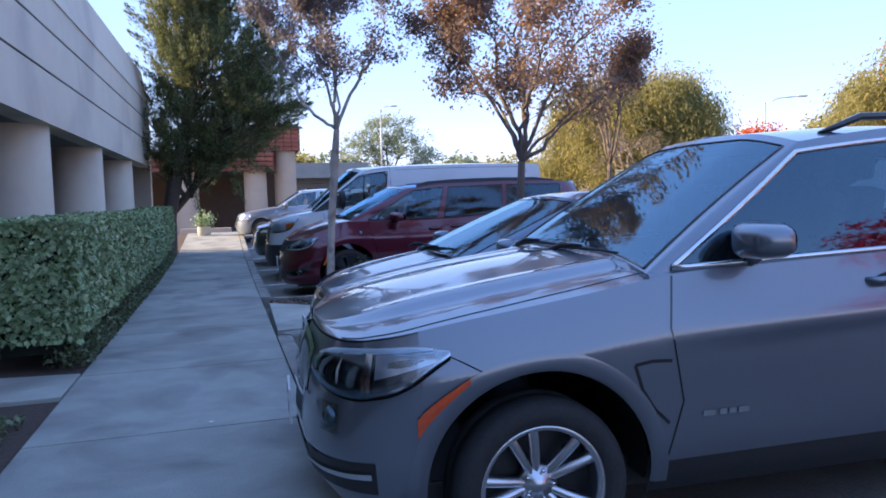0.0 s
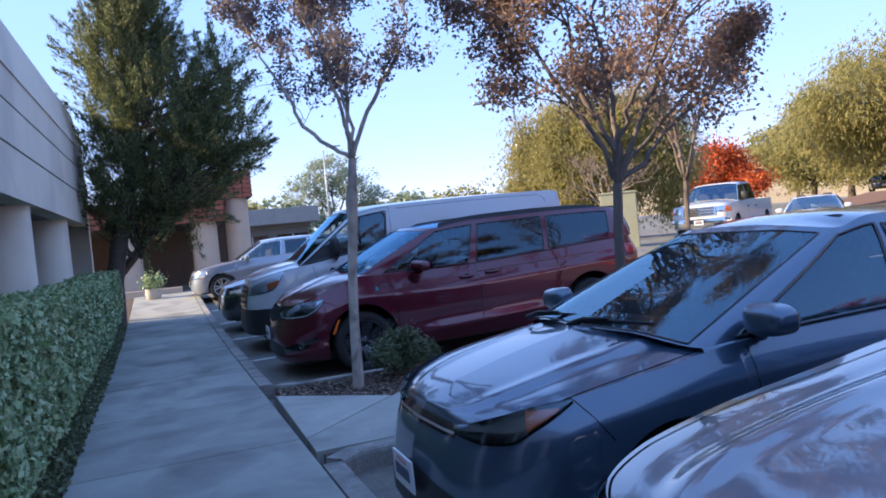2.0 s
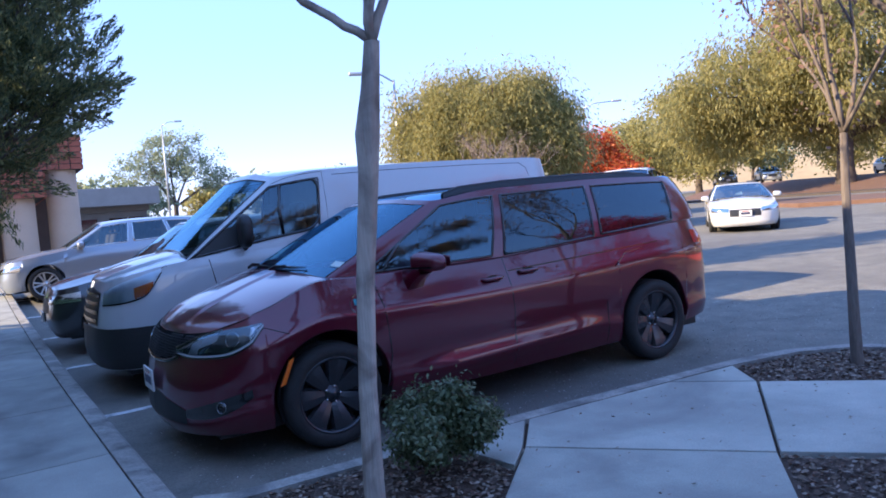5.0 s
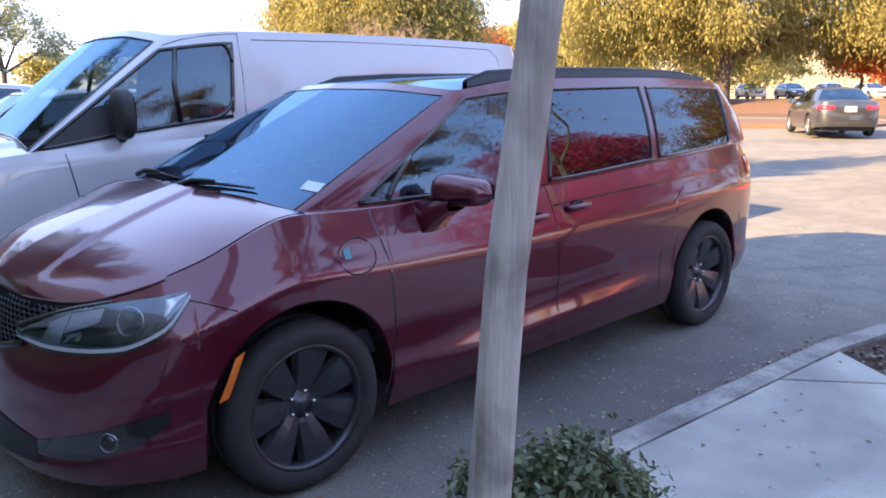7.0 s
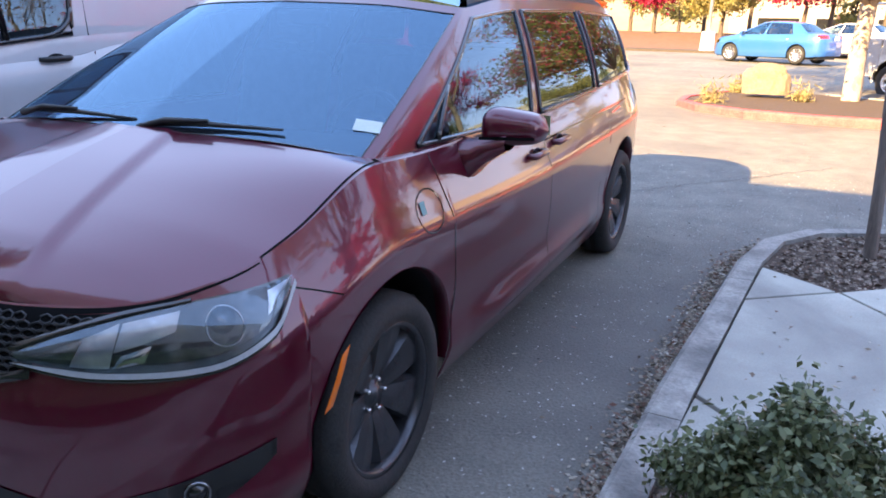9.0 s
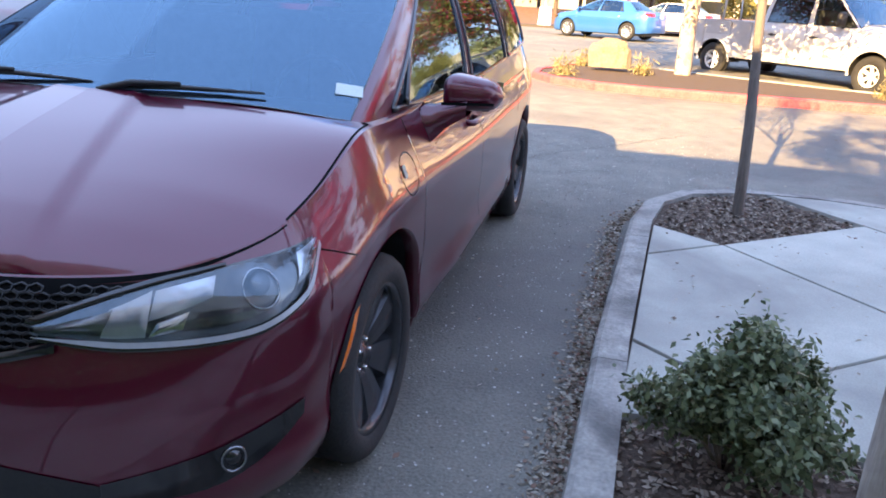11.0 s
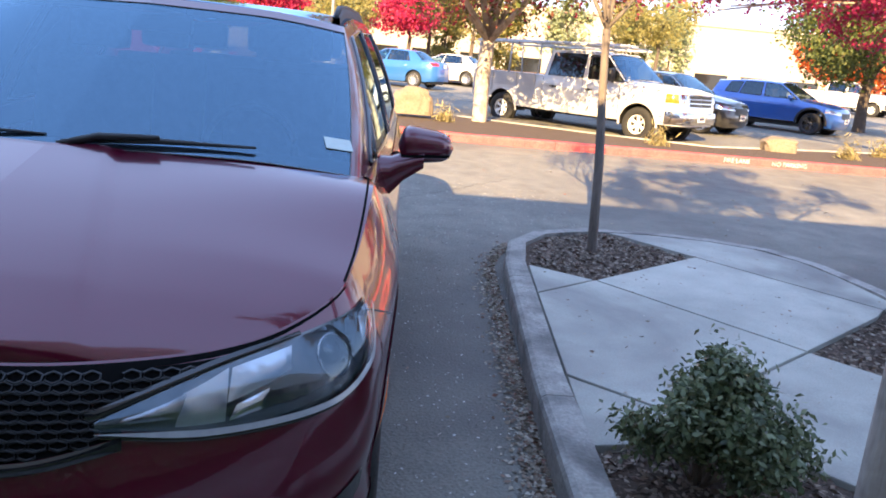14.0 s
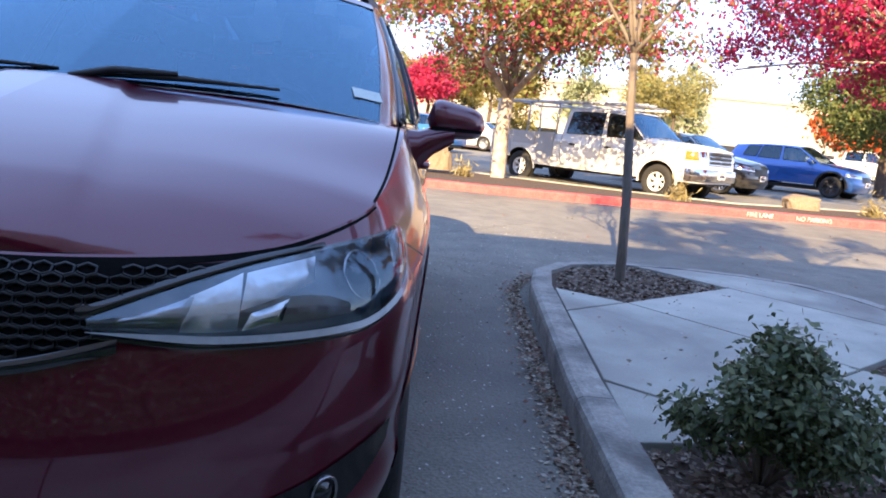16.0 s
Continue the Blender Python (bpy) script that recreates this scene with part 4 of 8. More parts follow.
def door_mirror(root, x, z, y, side, mat):
    """A wide, shallow door mirror that tapers outwards, on a foot rising from the door."""
    mi = new("mirror")
    mi.parent = root
    rows = []
    for u in np.linspace(0, 1, 15):
        yy = y + 0.055 + 0.225 * u
        end = (1 - (2 * u - 1) ** 6) ** 0.5
        hz = (0.088 - 0.030 * u) * (0.55 + 0.45 * end) * (0.12 + 0.88 * end)
        hx = (0.105 - 0.030 * u) * (0.12 + 0.88 * end)
        xc, zc = x - 0.045 + 0.085 * u, z + 0.004 - 0.012 * u
        ring = []
        for k in range(21):
            a = 2 * math.pi * k / 20
            cx, cz = math.cos(a), math.sin(a)
            px = math.copysign(abs(cx) ** 0.7, cx) * hx * (1.0 if cx < 0 else 0.45)
            ring.append((xc + px, yy, zc + math.copysign(abs(cz) ** 0.6, cz) * hz * (1.0 if cz > 0 else 0.85)))
        rows.append(ring)
    one_side("housing", np.array(rows), side, mat, mi)
    foot = []
    for yy, x0, x1, z0, z1 in ((y - 0.05, x - 0.15, x + 0.01, z - 0.20, z - 0.05), (y + 0.03, x - 0.14, x - 0.01, z - 0.185, z - 0.05), (y + 0.085, x - 0.12, x - 0.01, z - 0.125, z - 0.03), (y + 0.16, x - 0.10, x + 0.0, z - 0.076, z - 0.02)):
        foot.append([(x0, yy, z0), ((x0 + x1) / 2, yy, z0 - 0.004), (x1, yy, z0 + 0.006), (x1, yy, z1), ((x0 + x1) / 2, yy, z1 + 0.01), (x0, yy, z1), (x0 - 0.012, yy, (z0 + z1) / 2), (x0, yy, z0)])
    one_side("foot", np.array(foot), side, mat, mi)
    strip = [[(x - 0.145 + 0.08 * u, y + 0.07 + 0.19 * u, z - 0.028 + d) for d in (-0.006, 0.006)] for u in np.linspace(0, 1, 8)]
    one_side("seam", np.array(strip), side, VOID, mi)
    pts = [[(x + 0.012 + 0.085 * u, y + 0.075 + 0.19 * u, z + 0.004 + d * (0.066 - 0.02 * u)) for d in (-0.8, 0.0, 0.8)] for u in np.linspace(0, 1, 8)]
    one_side("mirror_glass", np.array(pts), side, CHROME, mi)


def seats(root, rows, hw, floor, mat, wheel_x=None, dash_x=None, dash_z=1.0):
    """Seats with backs and headrests, the dashboard and the steering wheel."""
    for x, ys in rows:
        for y in ys:
            st = new("car_seat")
            st.parent = root
            bm = bmesh.new()
            box_bm(bm, x - 0.45, x + 0.08, y - 0.25, y + 0.25, floor, floor + 0.24, 0.06)
            part("seat", bm, mat, st, smooth=True)
            bm = box_bm(bmesh.new(), -0.07, 0.07, -0.25, 0.25, 0, 0.62, 0.06)
            bmesh.ops.transform(bm, matrix=pose(x + 0.06, y, floor + 0.16, 0, 14, 0), verts=bm.verts)
            part("backrest", bm, mat, st, smooth=True)
            bm = box_bm(bmesh.new(), -0.05, 0.05, -0.13, 0.13, 0, 0.17, 0.045)
            bmesh.ops.transform(bm, matrix=pose(x + 0.24, y, floor + 0.80, 0, 8, 0), verts=bm.verts)
            part("headrest", bm, mat, st, smooth=True)
    if dash_x:
        bm = bmesh.new()
        box_bm(bm, dash_x - 0.30, dash_x + 0.22, -hw + 0.12, hw - 0.12, dash_z - 0.35, dash_z, 0.08)
        part("dashboard", bm, CLOTH, root, smooth=True)
        pts = [(dash_x + 0.33 + 0.07 * math.sin(a), -0.38 + 0.185 * math.cos(a), dash_z - 0.02 + 0.17 * math.sin(a)) for a in np.linspace(0, 2 * math.pi, 28)[:-1]]
        tube("steering_wheel", pts, 0.016, CLOTH, root, closed=True)
    box("cabin_floor", (dash_x or 1.2) - 0.25, rows[-1][0] + 0.75, -hw + 0.08, hw - 0.08, floor - 0.16, floor - 0.04, CLOTH, root)


def wiper(root, pivot, tip, lift=0.012):
    """A wiper arm with its blade."""
    p, t = Vector(pivot), Vector(tip)
    mid = p.lerp(t, 0.5) + Vector((0, 0, lift + 0.02))
    arm = tube("wiper_arm", [p, p.lerp(t, 0.2) + Vector((0, 0, lift + 0.018)), mid], [0.014, 0.011, 0.007], PLASTIC, root)
    d = (t - p)
    tube("wiper_blade", [p + d * 0.06 + Vector((0.012, 0, lift)), mid - Vector((-0.006, 0, 0.012)), t + Vector((0, 0, lift))], [0.006, 0.009, 0.004], PLASTIC, arm)


def handle(root, sh, x, z, side, mat):
    s = sh["s_of_x"](x)
    y = float(sh["surf"](s, z)[1])
    hd = tube("door_handle", [(x - 0.1, side * (y - 0.005), z), (x - 0.075, side * (y + 0.028), z), (x + 0.06, side * (y + 0.034), z + 0.004), (x + 0.1, side * (y - 0.005), z + 0.003)], [0.014, 0.016, 0.016, 0.013], mat, root)
    bm = bmesh.new()
    bmesh.ops.create_circle(bm, cap_ends=True, segments=20, radius=1.0)
    for v in bm.verts:
        v.co = (x + v.co.x * 0.06, side * (y + 0.003), z + v.co.y * 0.03)
    part("handle_recess", bm, GLOSS_BLACK, hd)


def plate(root, x, y, z, w=0.305, h=0.152, tilt=0.0):
    pl = box("number_plate", x - 0.012, x, y - w / 2, y + w / 2, z, z + h, PLATE, root, bevel=0.004)
    box("plate_bar", x - 0.0145, x - 0.0115, y - w * 0.36, y + w * 0.36, z + h * 0.28, z + h * 0.66, INK, pl, bevel=0)
    box("plate_bar", x - 0.0145, x - 0.0115, y - w * 0.25, y + w * 0.25, z + h * 0.78, z + h * 0.88, RED_LENS, pl, bevel=0)

# ---- the parked cars ----
def car_pose(x, y, yaw=0.0, z=None):
    """Nose at (x, y), standing on the sloping ground; yaw 0 points the nose at the pavement."""
    slope = -math.degrees(math.atan(0.02)) * math.cos(radians(yaw)) if z is None else 0.0
    return pose(x, y, ground_z(x, y) if z is None else z, 0, slope, yaw)


RED = paint("velvet red paint", (0.095, 0.0006, 0.0150), 0.4, 0.28, 0.003, 0.85)
GREY = paint("steel grey paint", (0.15, 0.165, 0.195), 0.75, 0.34, 0.05)
SLATE = paint("slate blue paint", (0.062, 0.099, 0.155), 0.6, 0.33, 0.08)
WHITE = paint("white paint", (0.54, 0.54, 0.54), 0.0, 0.4, 0.10)
# White lowered for the van alone; the shade it stands in is in the colour.
VAN_WHITE = paint("shaded white van paint", (0.47, 0.475, 0.49), 0.0, 0.4, 0.10)
SILVER = paint("silver white paint", (0.55, 0.56, 0.58), 0.3, 0.35, 0.05)
BLACKP = paint("black paint", (0.012, 0.012, 0.014), 0.2, 0.3, 0.10)
BLUE = paint("bright blue paint", (0.02, 0.11, 0.42), 0.35, 0.3, 0.04)
LIGHT_BLUE = paint("sky blue paint", (0.025, 0.14, 0.43), 0.3, 0.3, 0.04)
DARK_GREY = paint("dark grey paint", (0.04, 0.042, 0.045), 0.5, 0.35, 0.08)

# the dark red minivan
VAN = dict(L=5.17, hw=1.0, xf=0.985, xr=4.10, R=0.358, Ra=0.43, track=1.0, zs=0.2, tyre=0.235, rim_r=0.258, petal=0.8,
           outline=[(0, 0), (0.02, 0.3), (0.09, 0.58), (0.25, 0.85), (0.49, 0.985), (0.98, 1.022), (1.7, 1.01), (3.0, 1.01), (4.07, 1.005), (4.55, 0.97), (4.92, 0.86), (5.1, 0.6), (5.17, 0)],
           rim=[(0, 0.865), (0.12, 0.88), (0.3, 0.925), (0.6, 1.005), (1.0, 1.132), (1.3, 1.118), (2.2, 1.10), (3.4, 1.14), (4.4, 1.185), (5.2, 1.2)],
           bottom=[(0, 0.2), (0.3, 0.22), (1.5, 0.22), (3.6, 0.24), (4.6, 0.28), (5.2, 0.32)],
           inset_f=[(0, 0.05), (0.15, 0.0), (0.45, 0.01), (0.75, 0.05), (0.95, 0.11), (1, 0.14)],
           inset_s=[(0, 0.09), (0.08, 0.05), (0.22, 0.015), (0.3, 0.022), (0.5, 0.006), (0.72, 0.004), (0.83, 0.036), (1, 0.098)],
           inset_b=[(0, 0.06), (0.3, 0.0), (0.7, 0.02), (1, 0.12)],
           cowl_side=1.065, cowl=0.915, hood=[(0.1, 0.885), (0.3, 0.99), (0.6, 1.095), (0.92, 1.18)], roof_mat=SUNROOF, hood_p=3.2, ridge=(0.40, 0.17, 0.014, 0.045), hood_nr=56, cowl_mat=RED, screen_seal=0.0025,
           cabin=[(0, (0.925, 0, 1.182), (1.85, 0, 1.645)), (1, (0.985, 0.5, 1.172), (1.90, 0.42, 1.635)), (2, (1.06, 0.868, 1.134), (2.06, 0.725, 1.60)),
                  (3, (2.44, 0.925, 1.115), (2.62, 0.715, 1.652)), (4, (3.50, 0.93, 1.158), (3.60, 0.715, 1.655)), (5, (4.46, 0.885, 1.195), (4.58, 0.675, 1.625)),
                  (6, (4.88, 0.80, 1.21), (4.82, 0.60, 1.60)), (7, (5.05, 0.4, 1.2), (4.97, 0.36, 1.63)), (8, (5.07, 0, 1.2), (5.0, 0, 1.64))],
           windows=[("windscreen", 0, 1.86, 0.005, 0.94, WINDSCREEN), ("front_window", 2.30, 2.97, 0.03, 0.89, SIDE_GLASS),
                    ("sliding_door_window", 3.07, 3.97, 0.03, 0.89, TINTED), ("rear_side_window", 4.05, 5.05, 0.04, 0.88, TINTED), ("rear_window", 6.2, 8, 0.15, 0.9, TINTED)],
           bulge=0.025, crown=0.045, tail_key=5.9, rim_mat=DARK_ALLOY, side_crease=(1.60, 0.345, 3.60, 0.445, 0.026), hood_gap=(0.66, 0.15, 1.2), style=(7, 0.06, 0.182), seal=0.010)
minivan = thing("minivan", "dark red minivan with dark alloy wheels parked nose to the kerb", "minivan", car_pose(1.275, 10.48))
vb = build_car(VAN, minivan, RED)
for sd in (-1, 1):
    seam(minivan, vb, [[(1.36, 0.27), (1.43, 0.55), (1.40, 0.9), (1.36, 1.11)], [(2.50, 0.27), (2.52, 0.7), (2.50, 1.15)], [(3.62, 0.9), (3.78, 1.0), (4.0, 1.02)], [(3.50, 0.27), (3.50, 0.62)]], 0.007, side=sd)
    seam(minivan, vb, [[(0.51, 0.90), (0.60, 0.868), (0.70, 0.828)]], 0.005, "bumper_gap", sd)
    seam(minivan, vb, [[(2.52, 1.0), (3.2, 1.02), (4.2, 1.05)]], 0.012, "slide_track", sd)
    seam(minivan, vb, [[(1.245 + 0.095 * math.cos(a), 0.943 + 0.072 * math.sin(a)) for a in np.linspace(0, 2 * math.pi, 17)]], 0.006, "charge_flap_gap", sd)
    patch("badge", vb, vb["s_of_x"](1.18), vb["s_of_x"](1.215), lambda u: 0.94, lambda u: 0.982, 0.004, TEAL, minivan, sd, 3, 3, 0, "small blue green badge")
    for hx in (2.36, 2.71):
        handle(minivan, vb, hx, 0.96 + 0.02 * (hx > 2.5), sd, RED)
    door_mirror(minivan, 1.76, 1.165, 0.93, sd, RED)
    # lamps
    s_in, s_out = vb["s_of_y"](0.45), vb["s_of_x"](0.545)
    lo = curve([(0, 0.757), (0.3, 0.737), (0.65, 0.747), (0.85, 0.80), (1, 0.905)])
    hi = curve([(0, 0.775), (0.2, 0.828), (0.4, 0.868), (0.65, 0.898), (1, 0.922)])
    lamp = patch("headlamp", vb, s_in, s_out, lo, hi, 0.004, LAMP_DARK, minivan, sd, 30, 10, label="clear headlamp with chrome reflectors")
    band = lambda u0, u1, v: (lambda u: float(lo(u0 + (u1 - u0) * u)) * (1 - v) + float(hi(u0 + (u1 - u0) * u)) * v)
    span = s_out - s_in
    for u0, u1, v0, v1, v2, v3, mt in ((0.05, 0.22, 0.3, 0.3, 0.6, 0.8, BOWL), (0.20, 0.33, 0.12, 0.12, 0.80, 0.95, FLUTED), (0.34, 0.55, 0.40, 0.62, 0.93, 0.93, FLUTED), (0.34, 0.44, 0.12, 0.2, 0.36, 0.48, CHROME), (0.86, 0.97, 0.35, 0.5, 0.88, 0.88, FLUTED)):
        a0, a1, b0, b1 = band(u0, u1, v0), band(u0, u1, v1), band(u0, u1, v2), band(u0, u1, v3)
        patch("reflector", vb, s_in + span * u0, s_in + span * u1, lambda u: a0(u) * (1 - u) + a1(u) * u, lambda u: b0(u) * (1 - u) + b1(u) * u, 0.0075, mt, lamp, sd, 12, 6, 0.004, shear=0.02)
    wl = s_out - s_in
    for u, r in ((0.715, 0.046),):
        zc_ = float(lo(u)) * 0.45 + float(hi(u)) * 0.55
        ring = [vb["surf"](s_in + wl * u + r * math.cos(a), zc_ + r * math.sin(a), 0.011) for a in np.linspace(0, 2 * math.pi, 25)[:-1]]
        tube("projector_ring", [(p[0], sd * p[1], p[2]) for p in ring], 0.0028, CHROME, lamp, closed=True, sides=6)
        c = vb["surf"](s_in + wl * u, zc_, -0.022)
        bm = bmesh.new()
        bmesh.ops.create_uvsphere(bm, u_segments=18, v_segments=12, radius=0.04)
        bmesh.ops.transform(bm, matrix=Matrix.Translation((c[0], sd * c[1], c[2])), verts=bm.verts)
        part("projector_lens", bm, LENS, lamp, smooth=True)
    patch("lamp_surround", vb, s_in, s_in + (s_out - s_in) * 0.6, lambda u: hi(u * 0.6), lambda u: float(vb["top"](s_in + (s_out - s_in) * 0.6 * u)) - 0.016, 0.003, VOID, minivan, sd, 20, 4)
    patch("lamp_brow", vb, s_in - 0.02, s_in + span * 0.62, lambda u: float(hi(max(0.0, u * 0.65 - 0.03))) + 0.001, lambda u: float(hi(max(0.0, u * 0.65 - 0.03))) + 0.021 - 0.012 * u, 0.012, GLOSS_BLACK, minivan, sd, 24, 4, 0.006)
    patch("hood_edge_gap", vb, 0.0, s_in + (s_out - s_in) * 0.9, lambda u: float(vb["top"]((s_in + (s_out - s_in) * 0.9) * u)) - 0.024 + 0.016 * u, lambda u: float(vb["top"]((s_in + (s_out - s_in) * 0.9) * u)) - 0.004, 0.002, VOID, minivan, sd, 24, 3)
    div = [vb["cab"](2.40 - 0.095 * k, 0.03 + 0.36 * k, 0.004) for k in np.linspace(0, 1, 6)]
    tube("window_divider", [(p[0], sd * p[1], p[2]) for p in div], 0.013, GLOSS_BLACK, minivan, sides=6)
    cover = patch("cover", vb, s_in, s_out, lo, hi, 0.016, LENS, lamp, sd, 30, 10, 0.02)
    cover.visible_shadow = False
    strip = patch("running_light", vb, s_in, s_out, lambda u: lo(u) - 0.003, lambda u: lo(u) - 0.002 + 0.012 * min(1.0, u * 5), 0.022, WHITE_LENS, lamp, sd, 30, 3)
    patch("lamp_trim", vb, s_in, s_out, lambda u: lo(u) - 0.016, lambda u: lo(u) - 0.003, 0.010, GLOSS_BLACK, lamp, sd, 30, 3, 0.004)
    patch("side_marker", vb, vb["s_of_x"](0.605), vb["s_of_x"](0.642), lambda u: 0.495 + 0.01 * u, lambda u: 0.655 + 0.02 * u, 0.006, AMBER, minivan, sd, 6, 6, 0.004, "amber side marker", 0.07)
    fog = patch("fog_lamp_recess", vb, vb["s_of_y"](0.58), vb["s_of_x"](0.43), lambda u: 0.33 + 0.13 * u ** 3, lambda u: 0.385 + 0.125 * u, 0.004, GLOSS_BLACK, minivan, sd, 12, 5)
    c = vb["surf"](vb["s_of_x"](0.25), 0.41, -0.018)
    bm = bmesh.new()
    bmesh.ops.create_uvsphere(bm, u_segments=16, v_segments=10, radius=0.032)
    bmesh.ops.transform(bm, matrix=Matrix.Translation((c[0], sd * c[1], c[2])), verts=bm.verts)
    part("fog_lamp", bm, GLOSS_BLACK, fog, smooth=True)
    ring = [vb["surf"](vb["s_of_x"](0.25) + 0.034 * math.cos(a), 0.41 + 0.034 * math.sin(a), 0.006) for a in np.linspace(0, 2 * math.pi, 21)[:-1]]
    tube("fog_ring", [(p[0], sd * p[1], p[2]) for p in ring], 0.004, BOWL, fog, closed=True, sides=6)
    patch("tail_lamp", vb, vb["s_of_x"](4.72), vb["s_of_x"](5.0), lambda u: 0.98 - 0.02 * u, lambda u: 1.1, 0.006, RED_LENS, minivan, sd, 12, 5, 0.01)
    rail = [(2.16, 0.675, 1.64), (2.32, 0.672, 1.682), (2.75, 0.672, 1.70), (3.5, 0.675, 1.703), (4.15, 0.655, 1.687), (4.5, 0.64, 1.65)]
    rr_ = tube("roof_rail", [(a, sd * b, c) for a, b, c in rail], [0.010, 0.015, 0.016, 0.016, 0.015, 0.010], PLASTIC, minivan)
    one_side("rail_base", np.array([[(a, b - 0.018, c - 0.07), (a, b - 0.016, c), (a, b + 0.016, c), (a, b + 0.022, c - 0.07)] for a, b, c in rail]), sd, PLASTIC, rr_)
    wiper(minivan, (0.93 if sd < 0 else 0.99, -0.02 if sd < 0 else 0.66, 1.185), (1.03, -0.56, 1.195) if sd < 0 else (0.97, 0.03, 1.195))
# grille: a honeycomb of thin bars in a dark opening
s_g = vb["s_of_y"](0.50)
g_lo = curve([(0, 0.685), (0.6, 0.70), (1, 0.74)])
g_hi = curve([(0, 0.852), (0.6, 0.858), (1, 0.862)])
grille = patch("grille", vb, 0.0, s_g, g_lo, g_hi, 0.004, VOID, minivan, 0, 24, 8, label="black honeycomb grille")
bars = []
ch = 0.026
for r in range(13):
    for c in range(-18, 19):
        y, z = (c + 0.5 * (r % 2)) * 0.0385, 0.70 + r * 0.0165
        if abs(y) < 0.46:
            low_, up_ = float(g_lo(abs(y) / 0.50)), float(g_hi(abs(y) / 0.50))
        else:
            sq = vb["s_of_y"](abs(y))
            low_, up_ = float(hi((sq - s_in) / (s_out - s_in))), float(vb["top"](sq)) - 0.016
        if not (low_ + 0.008 < z < up_ - 0.008):
            continue
        ring = []
        for a in range(6):
            ang = math.pi / 6 + a * math.pi / 3
            yy, zz = y + 0.0190 * math.cos(ang), z + 0.0095 * math.sin(ang)
            p = vb["surf"](vb["s_of_y"](abs(yy)), zz, 0.010)
            ring.append((p[0], math.copysign(p[1], yy), p[2]))
        bars.append(tube_data(ring, [0.0034] * 6, 4, closed=True))
joined("honeycomb", bars, PLASTIC, grille)
for sd in (-1, 1):
    patch("grille_trim", vb, 0.0, s_g, lambda u: g_lo(u) - 0.022, lambda u: g_lo(u) + 0.002, 0.012, GLOSS_BLACK, grille, sd, 24, 4, 0.006)
lower = patch("lower_intake", vb, 0.0, vb["s_of_y"](0.58), lambda u: 0.29, lambda u: 0.46 - 0.08 * u * u, 0.004, PLASTIC, minivan, 0, 18, 6)
plate(minivan, -0.012, 0, 0.46)
seats(minivan, [(2.15, (-0.42, 0.42)), (3.1, (-0.42, 0.42)), (4.0, (-0.4, 0, 0.4))], 0.95, 0.62, CLOTH, dash_x=1.5, dash_z=1.1)
c0 = vb["cab"](1.72, 0.165, 0.005)
bm = box_bm(bmesh.new(), -0.045, 0.045, -0.03, 0.03, -0.001, 0.001, 0)
tagged(part("sticker", bm, STICKER, minivan, "pale sticker on the windscreen"), "")
d1, d2 = vb["cab"](1.72, 0.225, 0.005) - c0, vb["cab"](1.77, 0.165, 0.005) - c0
zx = Vector((d1[0], -d1[1], d1[2])).normalized()
yx = Vector((d2[0], -d2[1], d2[2])).normalized()
nx = yx.cross(zx).normalized()
zx = nx.cross(yx).normalized()
st = [o for o in minivan.children if o.name.startswith("sticker")][0]
st.matrix_basis = Matrix.Translation((c0[0], -c0[1], c0[2])) @ Matrix((yx, zx, nx)).transposed().to_4x4()
mh = tube("rear_view_mirror", [(1.93, -0.12, 1.55), (1.93, 0.12, 1.55)], [0.04, 0.04], PLASTIC, minivan)

